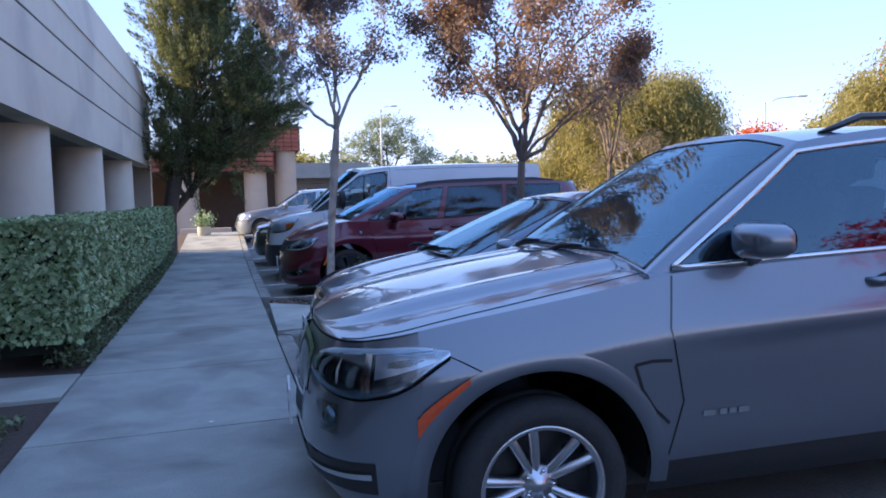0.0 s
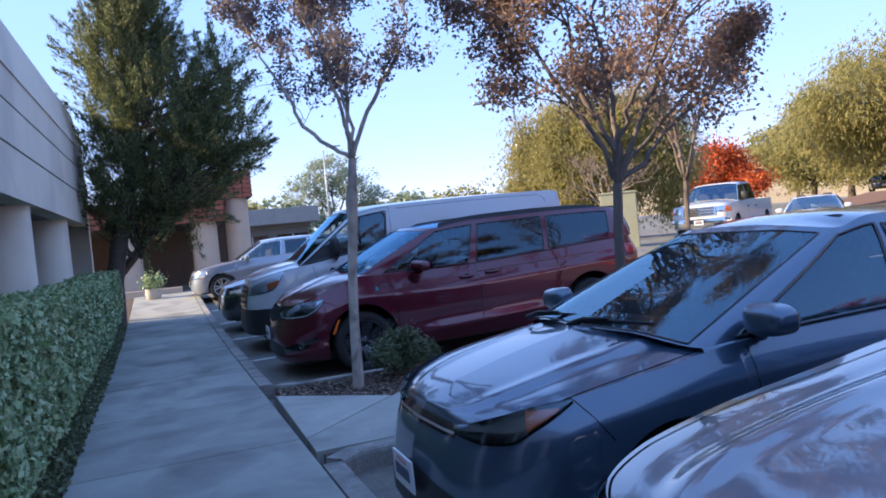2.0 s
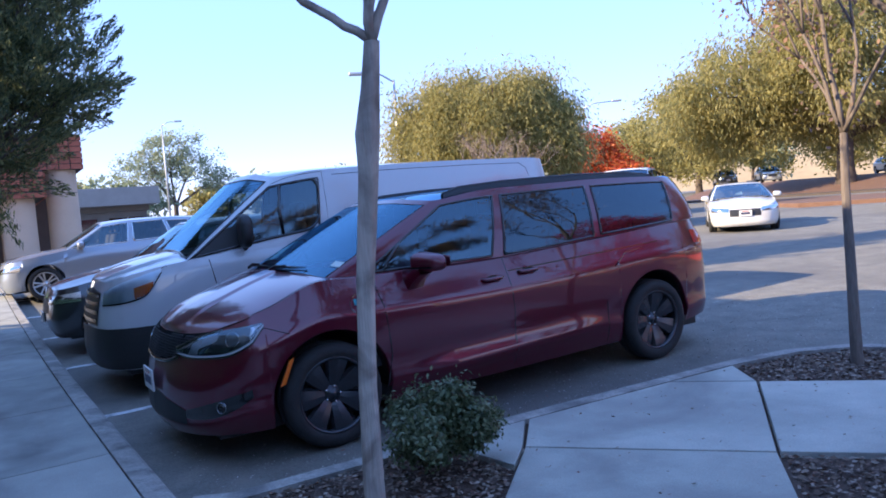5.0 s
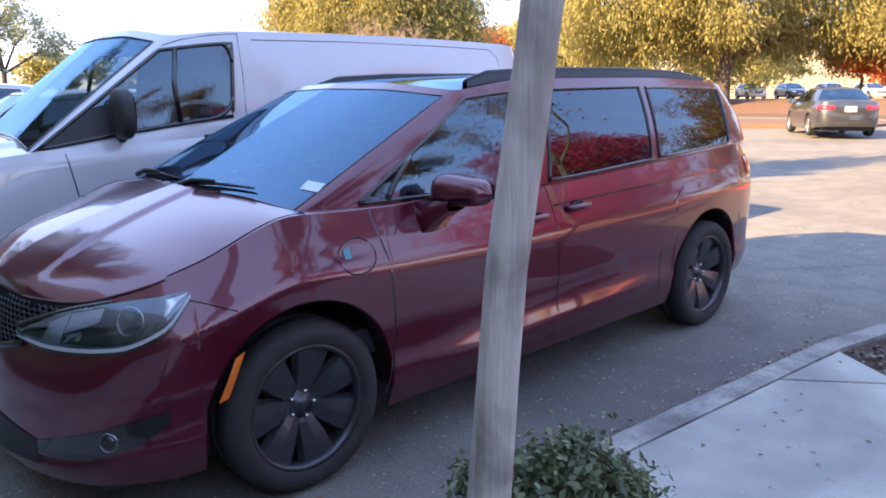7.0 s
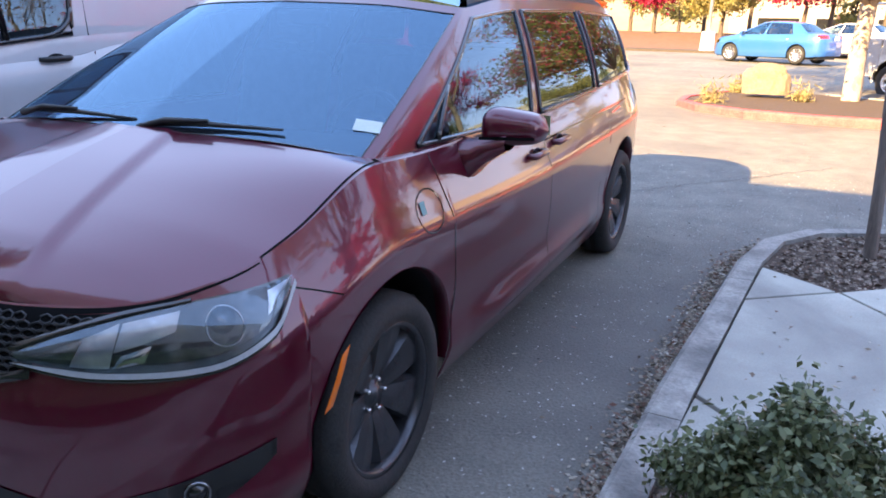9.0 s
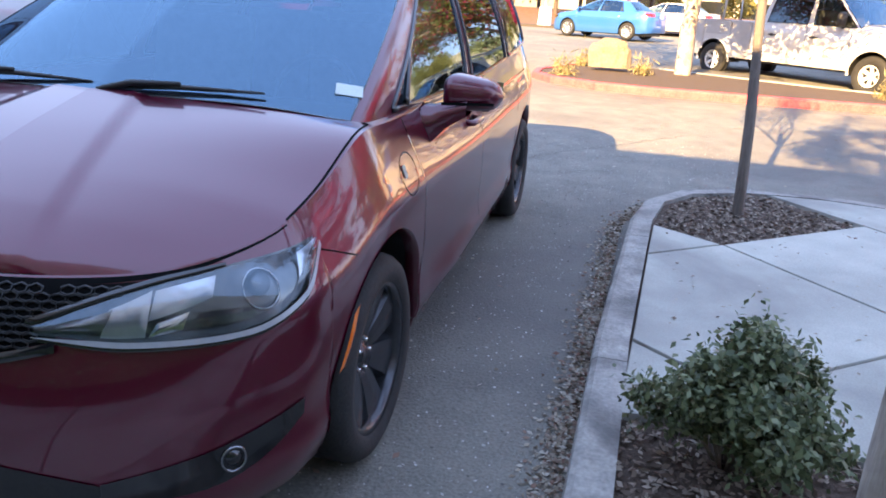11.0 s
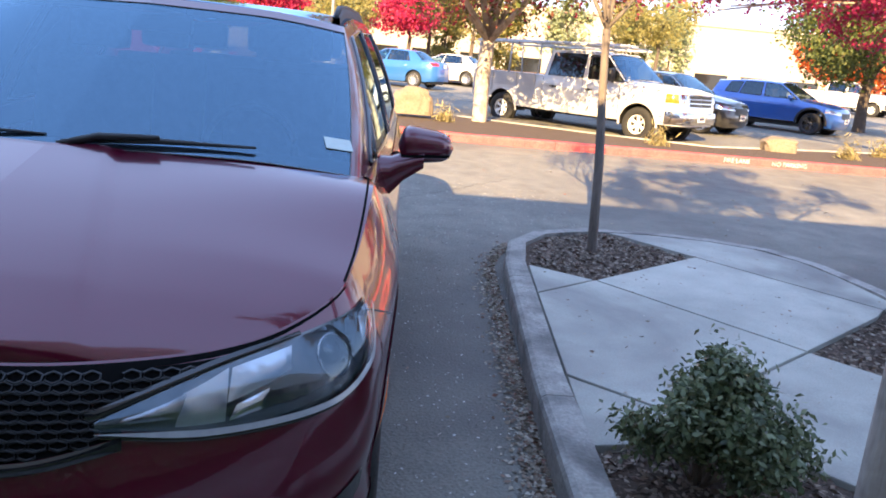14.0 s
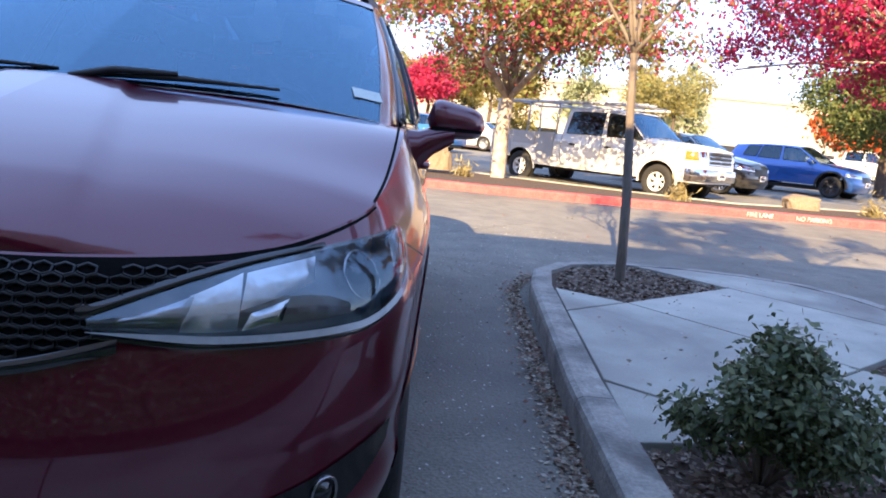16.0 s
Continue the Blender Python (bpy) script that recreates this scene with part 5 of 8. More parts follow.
# the grey SUV
SUV = dict(L=4.886, hw=0.965, xf=0.86, xr=3.79, R=0.338, Ra=0.435, zs=0.24, tyre=0.255, rim_r=0.238,
           outline=[(0, 0), (0.02, 0.35), (0.07, 0.6), (0.19, 0.8), (0.42, 0.915), (0.86, 0.955), (1.6, 0.955), (2.8, 0.955), (3.79, 0.965), (4.35, 0.94), (4.68, 0.85), (4.82, 0.6), (4.886, 0)],
           rim=[(0, 0.90), (0.1, 0.905), (0.3, 0.93), (0.6, 0.98), (1.0, 1.035), (1.45, 1.095), (2.4, 1.125), (3.4, 1.15), (4.3, 1.18), (4.9, 1.18)],
           bottom=[(0, 0.24), (0.3, 0.26), (0.9, 0.30), (1.32, 0.39), (3.3, 0.40), (4.3, 0.36), (4.9, 0.36)],
           inset_f=[(0, 0.10), (0.2, 0.02), (0.4, 0.0), (0.6, 0.015), (0.85, 0.05), (1, 0.10)],
           inset_s=[(0, 0.08), (0.1, 0.045), (0.25, 0.02), (0.45, 0.012), (0.74, 0.0), (0.80, 0.012), (1, 0.065)],
           inset_b=[(0, 0.06), (0.3, 0.0), (0.7, 0.02), (1, 0.1)],
           cowl_side=1.34, cowl=1.32, hood=[(0.08, 0.915), (0.25, 0.985), (0.6, 1.06), (1.0, 1.115), (1.35, 1.15)], crease=0.016, hood_p=1.9,
           cabin=[(0, (1.38, 0, 1.15), (2.08, 0, 1.66)), (1, (1.36, 0.45, 1.145), (2.11, 0.36, 1.655)), (2, (1.32, 0.87, 1.10), (2.13, 0.69, 1.595)),
                  (3, (2.62, 0.885, 1.13), (2.68, 0.68, 1.645)), (4, (3.45, 0.89, 1.155), (3.35, 0.67, 1.645)), (5, (4.1, 0.85, 1.18), (3.95, 0.61, 1.61)),
                  (6, (4.55, 0.76, 1.18), (4.4, 0.55, 1.56)), (7, (4.72, 0.4, 1.17), (4.55, 0.35, 1.6)), (8, (4.75, 0, 1.17), (4.6, 0, 1.61))],
           windows=[("windscreen", 0, 1.74, 0.02, 0.95, CLEAR_SCREEN), ("front_window", 2.17, 2.95, 0.03, 0.90, SIDE_GLASS), ("rear_door_window", 3.08, 4.05, 0.04, 0.90, TINTED), ("rear_quarter_window", 4.15, 4.95, 0.06, 0.85, TINTED), ("rear_window", 6.2, 8, 0.15, 0.9, TINTED)],
           bulge=0.025, crown=0.05, tail_key=5.9, rim_mat=ALLOY, side_crease=(1.3, 0.86, 4.3, 0.98, 0.014), hood_gap=(0.34, 0.5, 3), style=(5, 0.034, 0.042, 0.21), seal=0.013, seal_mat=CHROME, cladding=0.065, clad_mat=GREY, cowl_mat=GREY, screen_seal=0.005)
suv = thing("suv", "steel grey SUV with silver alloy wheels parked nose over the kerb", "suv", car_pose(0.935, 1.735, -2.5))
sb = build_car(SUV, suv, GREY)
for sd in (-1, 1):
    seam(suv, sb, [[(1.33, 0.33), (1.42, 0.62), (1.37, 0.9), (1.41, 1.09)], [(2.66, 0.33), (2.68, 0.7), (2.66, 1.12)], [(3.42, 0.8), (3.35, 1.1)]], 0.007, side=sd)
    seam(suv, sb, [[(0.50, 0.875), (0.58, 0.835), (0.645, 0.80)]], 0.005, "bumper_gap", sd)
    seam(suv, sb, [[(1.22, 0.775), (1.29, 0.785), (1.37, 0.78)], [(1.22, 0.775), (1.25, 0.68), (1.30, 0.60), (1.36, 0.54)]], 0.013, "air_vent", sd)
    for hx in (2.35, 3.35):
        handle(suv, sb, hx, 1.02, sd, GREY)
    mirror(suv, sb, 1.76, 1.20, 0.87, sd, GREY, (0.115, 0.12, 0.07), 0.06)
    s_in, s_out = sb["s_of_y"](0.47), sb["s_of_x"](0.53)
    lo = curve([(0, 0.775), (0.12, 0.752), (0.5, 0.717), (0.68, 0.735), (1, 0.862)])
    hi = curve([(0, 0.815), (0.2, 0.868), (0.5, 0.892), (0.8, 0.90), (1, 0.88)])
    lamp = patch("headlamp", sb, s_in, s_out, lo, hi, 0.003, BOWL, suv, sd, 30, 10, label="clear headlamp with chrome projectors")
    patch("reflector", sb, s_in + 0.62 * (s_out - s_in), s_out - 0.05, lambda u: 0.785 + 0.06 * u, lambda u: 0.872, 0.006, FLUTED, lamp, sd, 18, 5, -0.004)
    for u0, u1 in ((0.05, 0.14), (0.30, 0.36), (0.50, 0.60)):
        w = s_out - s_in
        patch("prism", sb, s_in + w * u0, s_in + w * u1, lambda u: float(lo(u0 + (u1 - u0) * u)) + 0.018, lambda u: float(hi(u0 + (u1 - u0) * u)) - 0.012, 0.010, CHROME, lamp, sd, 5, 5, 0.006)
    patch("brow", sb, s_in + 0.04, s_out - 0.06, lambda u: float(hi(0.1 + 0.78 * u)) - 0.010 - 0.015 * math.sin(math.pi * u) ** 0.6, lambda u: float(hi(0.1 + 0.78 * u)) - 0.004, 0.011, LAMP_SILVER, lamp, sd, 18, 3)
    cover = patch("cover", sb, s_in, s_out, lo, hi, 0.016, LENS, lamp, sd, 30, 10, 0.02)
    cover.visible_shadow = False
    patch("chrome_edge", sb, s_in, s_out, lambda u: lo(u) + 0.004, lambda u: lo(u) + 0.014, 0.012, CHROME, lamp, sd, 24, 3)
    patch("lamp_gap", sb, s_in, s_out, lambda u: lo(u) - 0.012, lambda u: lo(u) + 0.003, 0.006, VOID, lamp, sd, 24, 3)
    patch("side_marker", sb, sb["s_of_x"](0.405), sb["s_of_x"](0.595), lambda u: 0.575 + 0.19 * u ** 0.8, lambda u: 0.645 + 0.14 * u ** 0.8, 0.012, REFLECTOR, suv, sd, 8, 4, 0.003, "amber side reflector")
    kid = patch("kidney_grille", sb, 0.03, sb["s_of_y"](0.40), lambda u: 0.66, lambda u: 0.862 - 0.03 * u ** 3, 0.004, GLOSS_BLACK, suv, sd, 10, 8)
    patch("chrome_frame", sb, 0.02, sb["s_of_y"](0.41), lambda u: 0.852 - 0.03 * u ** 3, lambda u: 0.874 - 0.03 * u ** 3, 0.016, CHROME, kid, sd, 10, 3)
    patch("chrome_frame", sb, sb["s_of_y"](0.395), sb["s_of_y"](0.42), lambda u: 0.655, lambda u: 0.845, 0.016, CHROME, kid, sd, 4, 8)
    patch("chrome_frame", sb, 0.02, sb["s_of_y"](0.41), lambda u: 0.645, lambda u: 0.662, 0.016, CHROME, kid, sd, 10, 3)
    for k in range(9):
        y = 0.05 + 0.036 * k
        patch("slat", sb, sb["s_of_y"](y), sb["s_of_y"](y + 0.008), lambda u: 0.665, lambda u: 0.83, 0.012, PLASTIC, kid, sd, 2, 8)
    fogr = patch("fog_lamp_recess", sb, sb["s_of_y"](0.62), sb["s_of_y"](0.73), lambda u: 0.57, lambda u: 0.68, 0.002, BOWL, suv, sd, 8, 6)
    c = sb["surf"](sb["s_of_y"](0.68), 0.625, -0.012)
    bm = bmesh.new()
    bmesh.ops.create_uvsphere(bm, u_segments=16, v_segments=10, radius=0.042)
    bmesh.ops.transform(bm, matrix=Matrix.Translation((c[0], sd * c[1], c[2])), verts=bm.verts)
    part("fog_lamp", bm, LENS, fogr, smooth=True)
    patch("side_intake", sb, sb["s_of_y"](0.42), sb["s_of_x"](0.25), lambda u: 0.36, lambda u: 0.46 + 0.02 * u, 0.004, PLASTIC, suv, sd, 12, 5)
    patch("chrome_blade", sb, sb["s_of_y"](0.45), sb["s_of_x"](0.24), lambda u: 0.40 + 0.02 * u, lambda u: 0.412 + 0.03 * u, 0.014, ALLOY, suv, sd, 12, 3)
    rail = [(2.3, sd * 0.60, 1.63), (2.5, sd * 0.61, 1.70), (3.3, sd * 0.61, 1.705), (4.0, sd * 0.6, 1.655), (4.15, sd * 0.59, 1.61)]
    tube("roof_rail", rail, [0.012, 0.018, 0.018, 0.018, 0.012], GLOSS_BLACK, suv)
    wiper(suv, (1.30, 0.1 if sd < 0 else 0.62, 1.14), (1.345, -0.58 if sd < 0 else 0.02, 1.15))
    patch("sill", sb, sb["s_of_x"](1.29), sb["s_of_x"](3.36), lambda u: 0.26, lambda u: 0.402, -0.012, PLASTIC, suv, sd, 20, 4, 0.008, "black plastic sill")
    # model badge on the door: plain bars
    for bx, bw in ((1.50, 0.05), (1.57, 0.03), (1.61, 0.03), (1.65, 0.045)):
        s = sb["s_of_x"](bx)
        patch("badge", sb, s, sb["s_of_x"](bx + bw), lambda u: 0.552, lambda u: 0.574, 0.005, CHROME, suv, sd, 3, 2)
for sd in (-1, 1):
    s_e = sb["s_of_x"](0.42)
    patch("hood_edge_gap", sb, 0.0, s_e, lambda u: float(sb["top"](s_e * u)) - 0.010 + 0.005 * u ** 3, lambda u: float(sb["top"](s_e * u)) - 0.003, 0.002, VOID, suv, sd, 30, 3)
patch("lower_intake", sb, 0.0, sb["s_of_y"](0.4), lambda u: 0.33, lambda u: 0.45, 0.004, PLASTIC, suv, 0, 12, 5)
plate(suv, -0.02, 0, 0.46)
seats(suv, [(2.15, (-0.4, 0.4)), (3.1, (-0.4, 0.4))], 0.9, 0.62, CLOTH, dash_x=1.65, dash_z=1.06)

# the slate blue sedan
SEDAN = dict(L=4.65, hw=0.885, xf=0.94, xr=3.64, R=0.318, Ra=0.36, zs=0.19, tyre=0.205, rim_r=0.215,
             outline=[(0, 0), (0.02, 0.32), (0.1, 0.58), (0.28, 0.75), (0.5, 0.83), (0.94, 0.872), (1.6, 0.885), (2.8, 0.885), (3.64, 0.88), (4.1, 0.85), (4.45, 0.76), (4.6, 0.55), (4.65, 0)],
             rim=[(0, 0.735), (0.12, 0.748), (0.3, 0.795), (0.6, 0.855), (0.95, 0.90), (1.35, 0.945), (2.4, 0.965), (3.4, 0.985), (3.9, 1.0), (4.65, 1.0)],
             bottom=[(0, 0.19), (0.3, 0.2), (1.5, 0.2), (3.2, 0.21), (4.1, 0.25), (4.65, 0.3)],
             inset_f=[(0, 0.06), (0.15, 0.0), (0.5, 0.02), (0.8, 0.06), (1, 0.13)],
             inset_s=[(0, 0.07), (0.1, 0.035), (0.25, 0.01), (0.6, 0.0), (0.8, 0.01), (1, 0.07)],
             inset_b=[(0, 0.06), (0.3, 0.0), (0.7, 0.02), (1, 0.1)],
             cowl_side=1.18, cowl=0.97, hood=[(0.1, 0.752), (0.3, 0.835), (0.6, 0.915), (0.98, 0.99)], crease=0.010, hood_p=2.3,
             cabin=[(0, (0.99, 0, 1.0), (2.0, 0, 1.40)), (1, (1.03, 0.42, 0.995), (2.04, 0.36, 1.395)), (2, (1.15, 0.79, 0.945), (2.2, 0.58, 1.36)),
                    (3, (2.3, 0.815, 0.965), (2.42, 0.585, 1.405)), (4, (3.1, 0.81, 0.98), (3.05, 0.575, 1.385)), (5, (3.75, 0.76, 1.0), (3.35, 0.53, 1.35)),
                    (6, (3.95, 0.66, 1.02), (3.45, 0.45, 1.355)), (7, (4.02, 0.3, 1.03), (3.48, 0.22, 1.37)), (8, (4.02, 0, 1.03), (3.5, 0, 1.375))],
             windows=[("windscreen", 0, 1.72, 0.02, 0.95, CLEAR_SCREEN), ("front_window", 2.22, 2.95, 0.04, 0.90, SIDE_GLASS), ("rear_door_window", 3.07, 4.4, 0.04, 0.88, SIDE_GLASS), ("rear_window", 5.8, 8, 0.1, 0.93, SIDE_GLASS)],
             bulge=0.025, crown=0.05, tail_key=5.3, deck=[(3.9, 1.03), (4.3, 1.04), (4.6, 1.02)], deck_side=3.7, deck_x=3.98,
             rim_mat=ALLOY, hood_gap=(0.50, 0.3, 1.5), style=(10, 0.03, 0.07), seal=0.010, cowl_mat=SLATE, screen_seal=0.005)
sedan = thing("sedan", "slate blue compact sedan parked beside the concrete island", "sedan", car_pose(1.20, 4.30))
cb = build_car(SEDAN, sedan, SLATE)
for sd in (-1, 1):
    seam(sedan, cb, [[(1.33, 0.25), (1.36, 0.6), (1.35, 0.93)], [(2.40, 0.25), (2.42, 0.6), (2.40, 0.96)], [(3.35, 0.6), (3.3, 0.97)]], 0.006, side=sd)
    seam(sedan, cb, [[(0.50, 0.838), (0.57, 0.76), (0.64, 0.66)]], 0.005, "bumper_gap", sd)
    for hx in (2.15, 3.15):
        handle(sedan, cb, hx, 0.80, sd, SLATE)
    mirror(sedan, cb, 1.42, 1.03, 0.82, sd, SLATE, (0.105, 0.115, 0.07), 0.05)
    s_in, s_out = cb["s_of_y"](0.40), cb["s_of_x"](0.50)
    lo = curve([(0, 0.70), (0.35, 0.685), (0.55, 0.69), (0.75, 0.745), (1, 0.83)])
    hi = curve([(0, 0.722), (0.4, 0.775), (0.8, 0.828), (1, 0.842)])
    lamp = patch("headlamp", cb, s_in, s_out, lo, hi, 0.003, DARK_ALLOY, sedan, sd, 28, 8, label="clear headlamp with amber corner")
    patch("reflector", cb, s_in + 0.02, s_in + 0.7 * (s_out - s_in), lambda u: float(hi(0.04 + 0.66 * u)) - 0.014, lambda u: float(hi(0.04 + 0.66 * u)) - 0.003, 0.008, CHROME, lamp, sd, 14, 4)
    patch("lamp_gap", cb, s_in, s_out, lambda u: lo(u) - 0.008, lambda u: lo(u) + 0.003, 0.006, VOID, lamp, sd, 28, 3)
    patch("indicator", cb, s_in + 0.68 * (s_out - s_in), s_in + 0.9 * (s_out - s_in), lambda u: float(lo(0.68 + 0.22 * u)) + 0.006, lambda u: float(hi(0.68 + 0.22 * u)) - 0.012 - 0.012 * u, 0.009, AMBER, lamp, sd, 8, 4)
    cover = patch("cover", cb, s_in, s_out, lo, hi, 0.014, LENS, lamp, sd, 28, 8, 0.015)
    cover.visible_shadow = False
    wiper(sedan, (0.99, 0.08 if sd < 0 else 0.58, 1.0), (1.12, -0.50 if sd < 0 else 0.02, 1.02))
patch("grille", cb, 0.0, cb["s_of_y"](0.42), lambda u: 0.675, lambda u: 0.725, 0.004, GLOSS_BLACK, sedan, 0, 14, 4)
patch("chrome_bar", cb, 0.0, cb["s_of_y"](0.42), lambda u: 0.690, lambda u: 0.700, 0.012, ALLOY, sedan, 0, 14, 3)
patch("lower_intake", cb, 0.0, cb["s_of_y"](0.5), lambda u: 0.27, lambda u: 0.50 - 0.06 * u, 0.004, PLASTIC, sedan, 0, 16, 6)
plate(sedan, -0.012, 0, 0.38)
seats(sedan, [(2.1, (-0.36, 0.36)), (2.95, (-0.36, 0.36))], 0.82, 0.45, CLOTH, dash_x=1.5, dash_z=0.93)

# the white van
CARGO = dict(L=5.5, hw=1.02, xf=0.95, xr=4.25, R=0.355, Ra=0.41, zs=0.24, tyre=0.235, rim_r=0.215,
             outline=[(0, 0), (0.02, 0.4), (0.09, 0.7), (0.24, 0.88), (0.5, 0.97), (0.95, 1.01), (1.6, 1.02), (3.0, 1.02), (4.25, 1.02), (4.9, 1.01), (5.35, 0.98), (5.48, 0.9), (5.5, 0)],
             rim=[(0, 1.10), (0.15, 1.13), (0.4, 1.185), (0.7, 1.23), (0.95, 1.25), (1.3, 1.26), (2.2, 1.30), (2.6, 1.36), (5.5, 1.38)],
             bottom=[(0, 0.28), (0.5, 0.28), (5.5, 0.34)],
             inset_f=[(0, 0.06), (0.2, 0.0), (0.5, 0.02), (0.8, 0.07), (1, 0.13)],
             inset_s=[(0, 0.05), (0.1, 0.015), (0.5, 0.0), (0.9, 0.01), (1, 0.04)],
             inset_b=[(0, 0.03), (0.5, 0.0), (1, 0.02)],
             cowl_side=0.90, cowl=0.84, hood=[(0.1, 1.12), (0.3, 1.20), (0.6, 1.28), (0.87, 1.325)], hood_p=2.3, crease=0.014,
             cabin=[(0, (0.88, 0, 1.325), (1.70, 0, 2.06)), (1, (0.86, 0.5, 1.31), (1.74, 0.42, 2.055)), (2, (0.84, 0.95, 1.235), (1.90, 0.80, 2.0)),
                    (3, (2.3, 0.965, 1.41), (2.35, 0.85, 2.04)), (4, (3.6, 0.975, 1.45), (3.6, 0.85, 2.05)), (5, (5.3, 0.955, 1.38), (5.25, 0.84, 2.02)),
                    (6, (5.46, 0.9, 1.38), (5.42, 0.8, 2.0)), (7, (5.48, 0.4, 1.38), (5.45, 0.4, 2.03)), (8, (5.48, 0, 1.38), (5.45, 0, 2.04))],
             windows=[("windscreen", 0, 1.76, 0.02, 0.93, WINDSCREEN), ("front_window", 2.10, 2.95, 0.03, 0.86, SIDE_GLASS)],
             bulge=0.012, crown=0.05, tail_key=5.8, rim_mat=ALLOY, style=(8, 0.04, 0.06), seal=0.016)
van = thing("cargo_van", "white cargo van with a black bumper parked in a bay", "van", car_pose(1.16, 13.2))
tb = build_car(CARGO, van, VAN_WHITE)
for sd in (-1, 1):
    seam(van, tb, [[(1.05, 0.36), (1.12, 0.8), (1.05, 1.23)], [(2.35, 0.36), (2.36, 1.33)], [(3.9, 0.4), (3.9, 1.37)]], 0.008, side=sd)
    handle(van, tb, 2.1, 1.29, sd, PLASTIC)
    mi = mirror(van, tb, 1.42, 1.46, 0.95, sd, PLASTIC, (0.085, 0.11, 0.165), 0.08)
    s_in, s_out = tb["s_of_y"](0.60), tb["s_of_x"](0.60)
    lo = curve([(0, 0.90), (0.5, 0.92), (0.75, 0.96), (1, 1.17)])
    hi = curve([(0, 1.02), (0.5, 1.11), (1, 1.20)])
    lamp = patch("headlamp", tb, s_in, s_out, lo, hi, 0.004, LAMP_SILVER, van, sd, 18, 8, label="large headlamp with amber corner")
    patch("reflector", tb, s_in + 0.06 * (s_out - s_in), s_in + 0.6 * (s_out - s_in), lambda u: float(lo(0.06 + 0.54 * u)) + 0.02, lambda u: float(hi(0.06 + 0.54 * u)) - 0.02, 0.008, LAMP_SILVER, lamp, sd, 12, 5, 0.004)
    patch("lamp_gap", tb, s_in, s_out, lambda u: lo(u) - 0.012, lambda u: lo(u) + 0.003, 0.006, VOID, lamp, sd, 18, 3)
    patch("indicator", tb, s_in + 0.64 * (s_out - s_in), s_in + 0.88 * (s_out - s_in), lambda u: float(lo(0.64 + 0.24 * u)) + 0.006, lambda u: 1.045 + 0.045 * u, 0.009, AMBER, lamp, sd, 8, 4)
    patch("cover", tb, s_in, s_out, lo, hi, 0.016, LENS, lamp, sd, 18, 8, 0.015).visible_shadow = False
    sail = [tb["cab"](2.02, 0.0, 0.012), tb["cab"](2.11, 0.36, 0.012), tb["cab"](2.38, 0.36, 0.012), tb["cab"](2.50, 0.02, 0.012)]
    link_mesh("window_corner", [(p[0], sd * p[1], p[2]) for p in sail], [(0, 1, 2, 3)], PLASTIC, van)
    for v_c, v_r in ((0.03, 0.22), (0.86, -0.22)):      # rounded rear corners of the door window
        arc = [(2.95 - 0.11 * (1 - math.sin(a)), v_c + v_r * (1 - math.cos(a))) for a in np.linspace(0, math.pi / 2, 8)]
        fan = [tb["cab"](2.955, v_c - 0.01 * (v_r > 0) + 0.01 * (v_r < 0), 0.007)] + [tb["cab"](a, b, 0.007) for a, b in arc]
        link_mesh("window_gusset", [(p[0], sd * p[1], p[2]) for p in fan], [(0, k, k + 1) for k in range(1, len(fan) - 1)], VAN_WHITE, van, smooth=False)
        tube("gusset_seal", [(p[0], sd * p[1], p[2]) for p in (tb["cab"](a, b, 0.008) for a, b in arc)], 0.014, GLOSS_BLACK, van, sides=6)
    for name_, line in (("window_divider", [(2.72, 0.04), (2.60, 0.45), (2.35, 0.85)]), ("door_gap", [(3.03, -0.0), (3.03, 0.5), (3.02, 0.97)]), ("door_gap", [(2.04, 0.9), (2.3, 0.95), (2.7, 0.965), (3.02, 0.97)]), ("flank_crease", [(3.15, 0.9), (3.8, 0.9), (4.4, 0.9), (4.75, 0.9), (4.82, 0.8), (4.85, 0.2)])):
        pts = [tb["cab"](a, b, 0.004 if name_ == "window_divider" else 0.0) for a, b in line]
        tube(name_, [(p[0], sd * p[1], p[2]) for p in pts], 0.018 if name_ == "window_divider" else 0.0035, GLOSS_BLACK, van, sides=6)
    seam(van, tb, [[(0.60, 1.20), (0.63, 1.215), (0.66, 1.22)]], 0.008, "hood_gap", sd)
patch("bumper", tb, 0.0, tb["s_of_x"](0.52), lambda u: 0.29, lambda u: 0.68, 0.015, PLASTIC, van, 0, 26, 7)
gr = patch("grille", tb, 0.0, tb["s_of_y"](0.5), lambda u: 0.70, lambda u: 1.05 - 0.04 * u, 0.006, PLASTIC, van, 0, 14, 6)
for k in range(4):
    patch("grille_bar", tb, 0.0, tb["s_of_y"](0.5), lambda u, k=k: 0.73 + 0.08 * k, lambda u, k=k: 0.765 + 0.08 * k, 0.02, DARK_ALLOY, gr, 0, 14, 3)
box("partition", 2.5, 2.53, -0.8, 0.8, 0.5, 1.98, METAL_POLE, van)
seats(van, [(1.95, (-0.45, 0.45))], 0.95, 0.75, CLOTH, dash_x=1.35, dash_z=1.25)

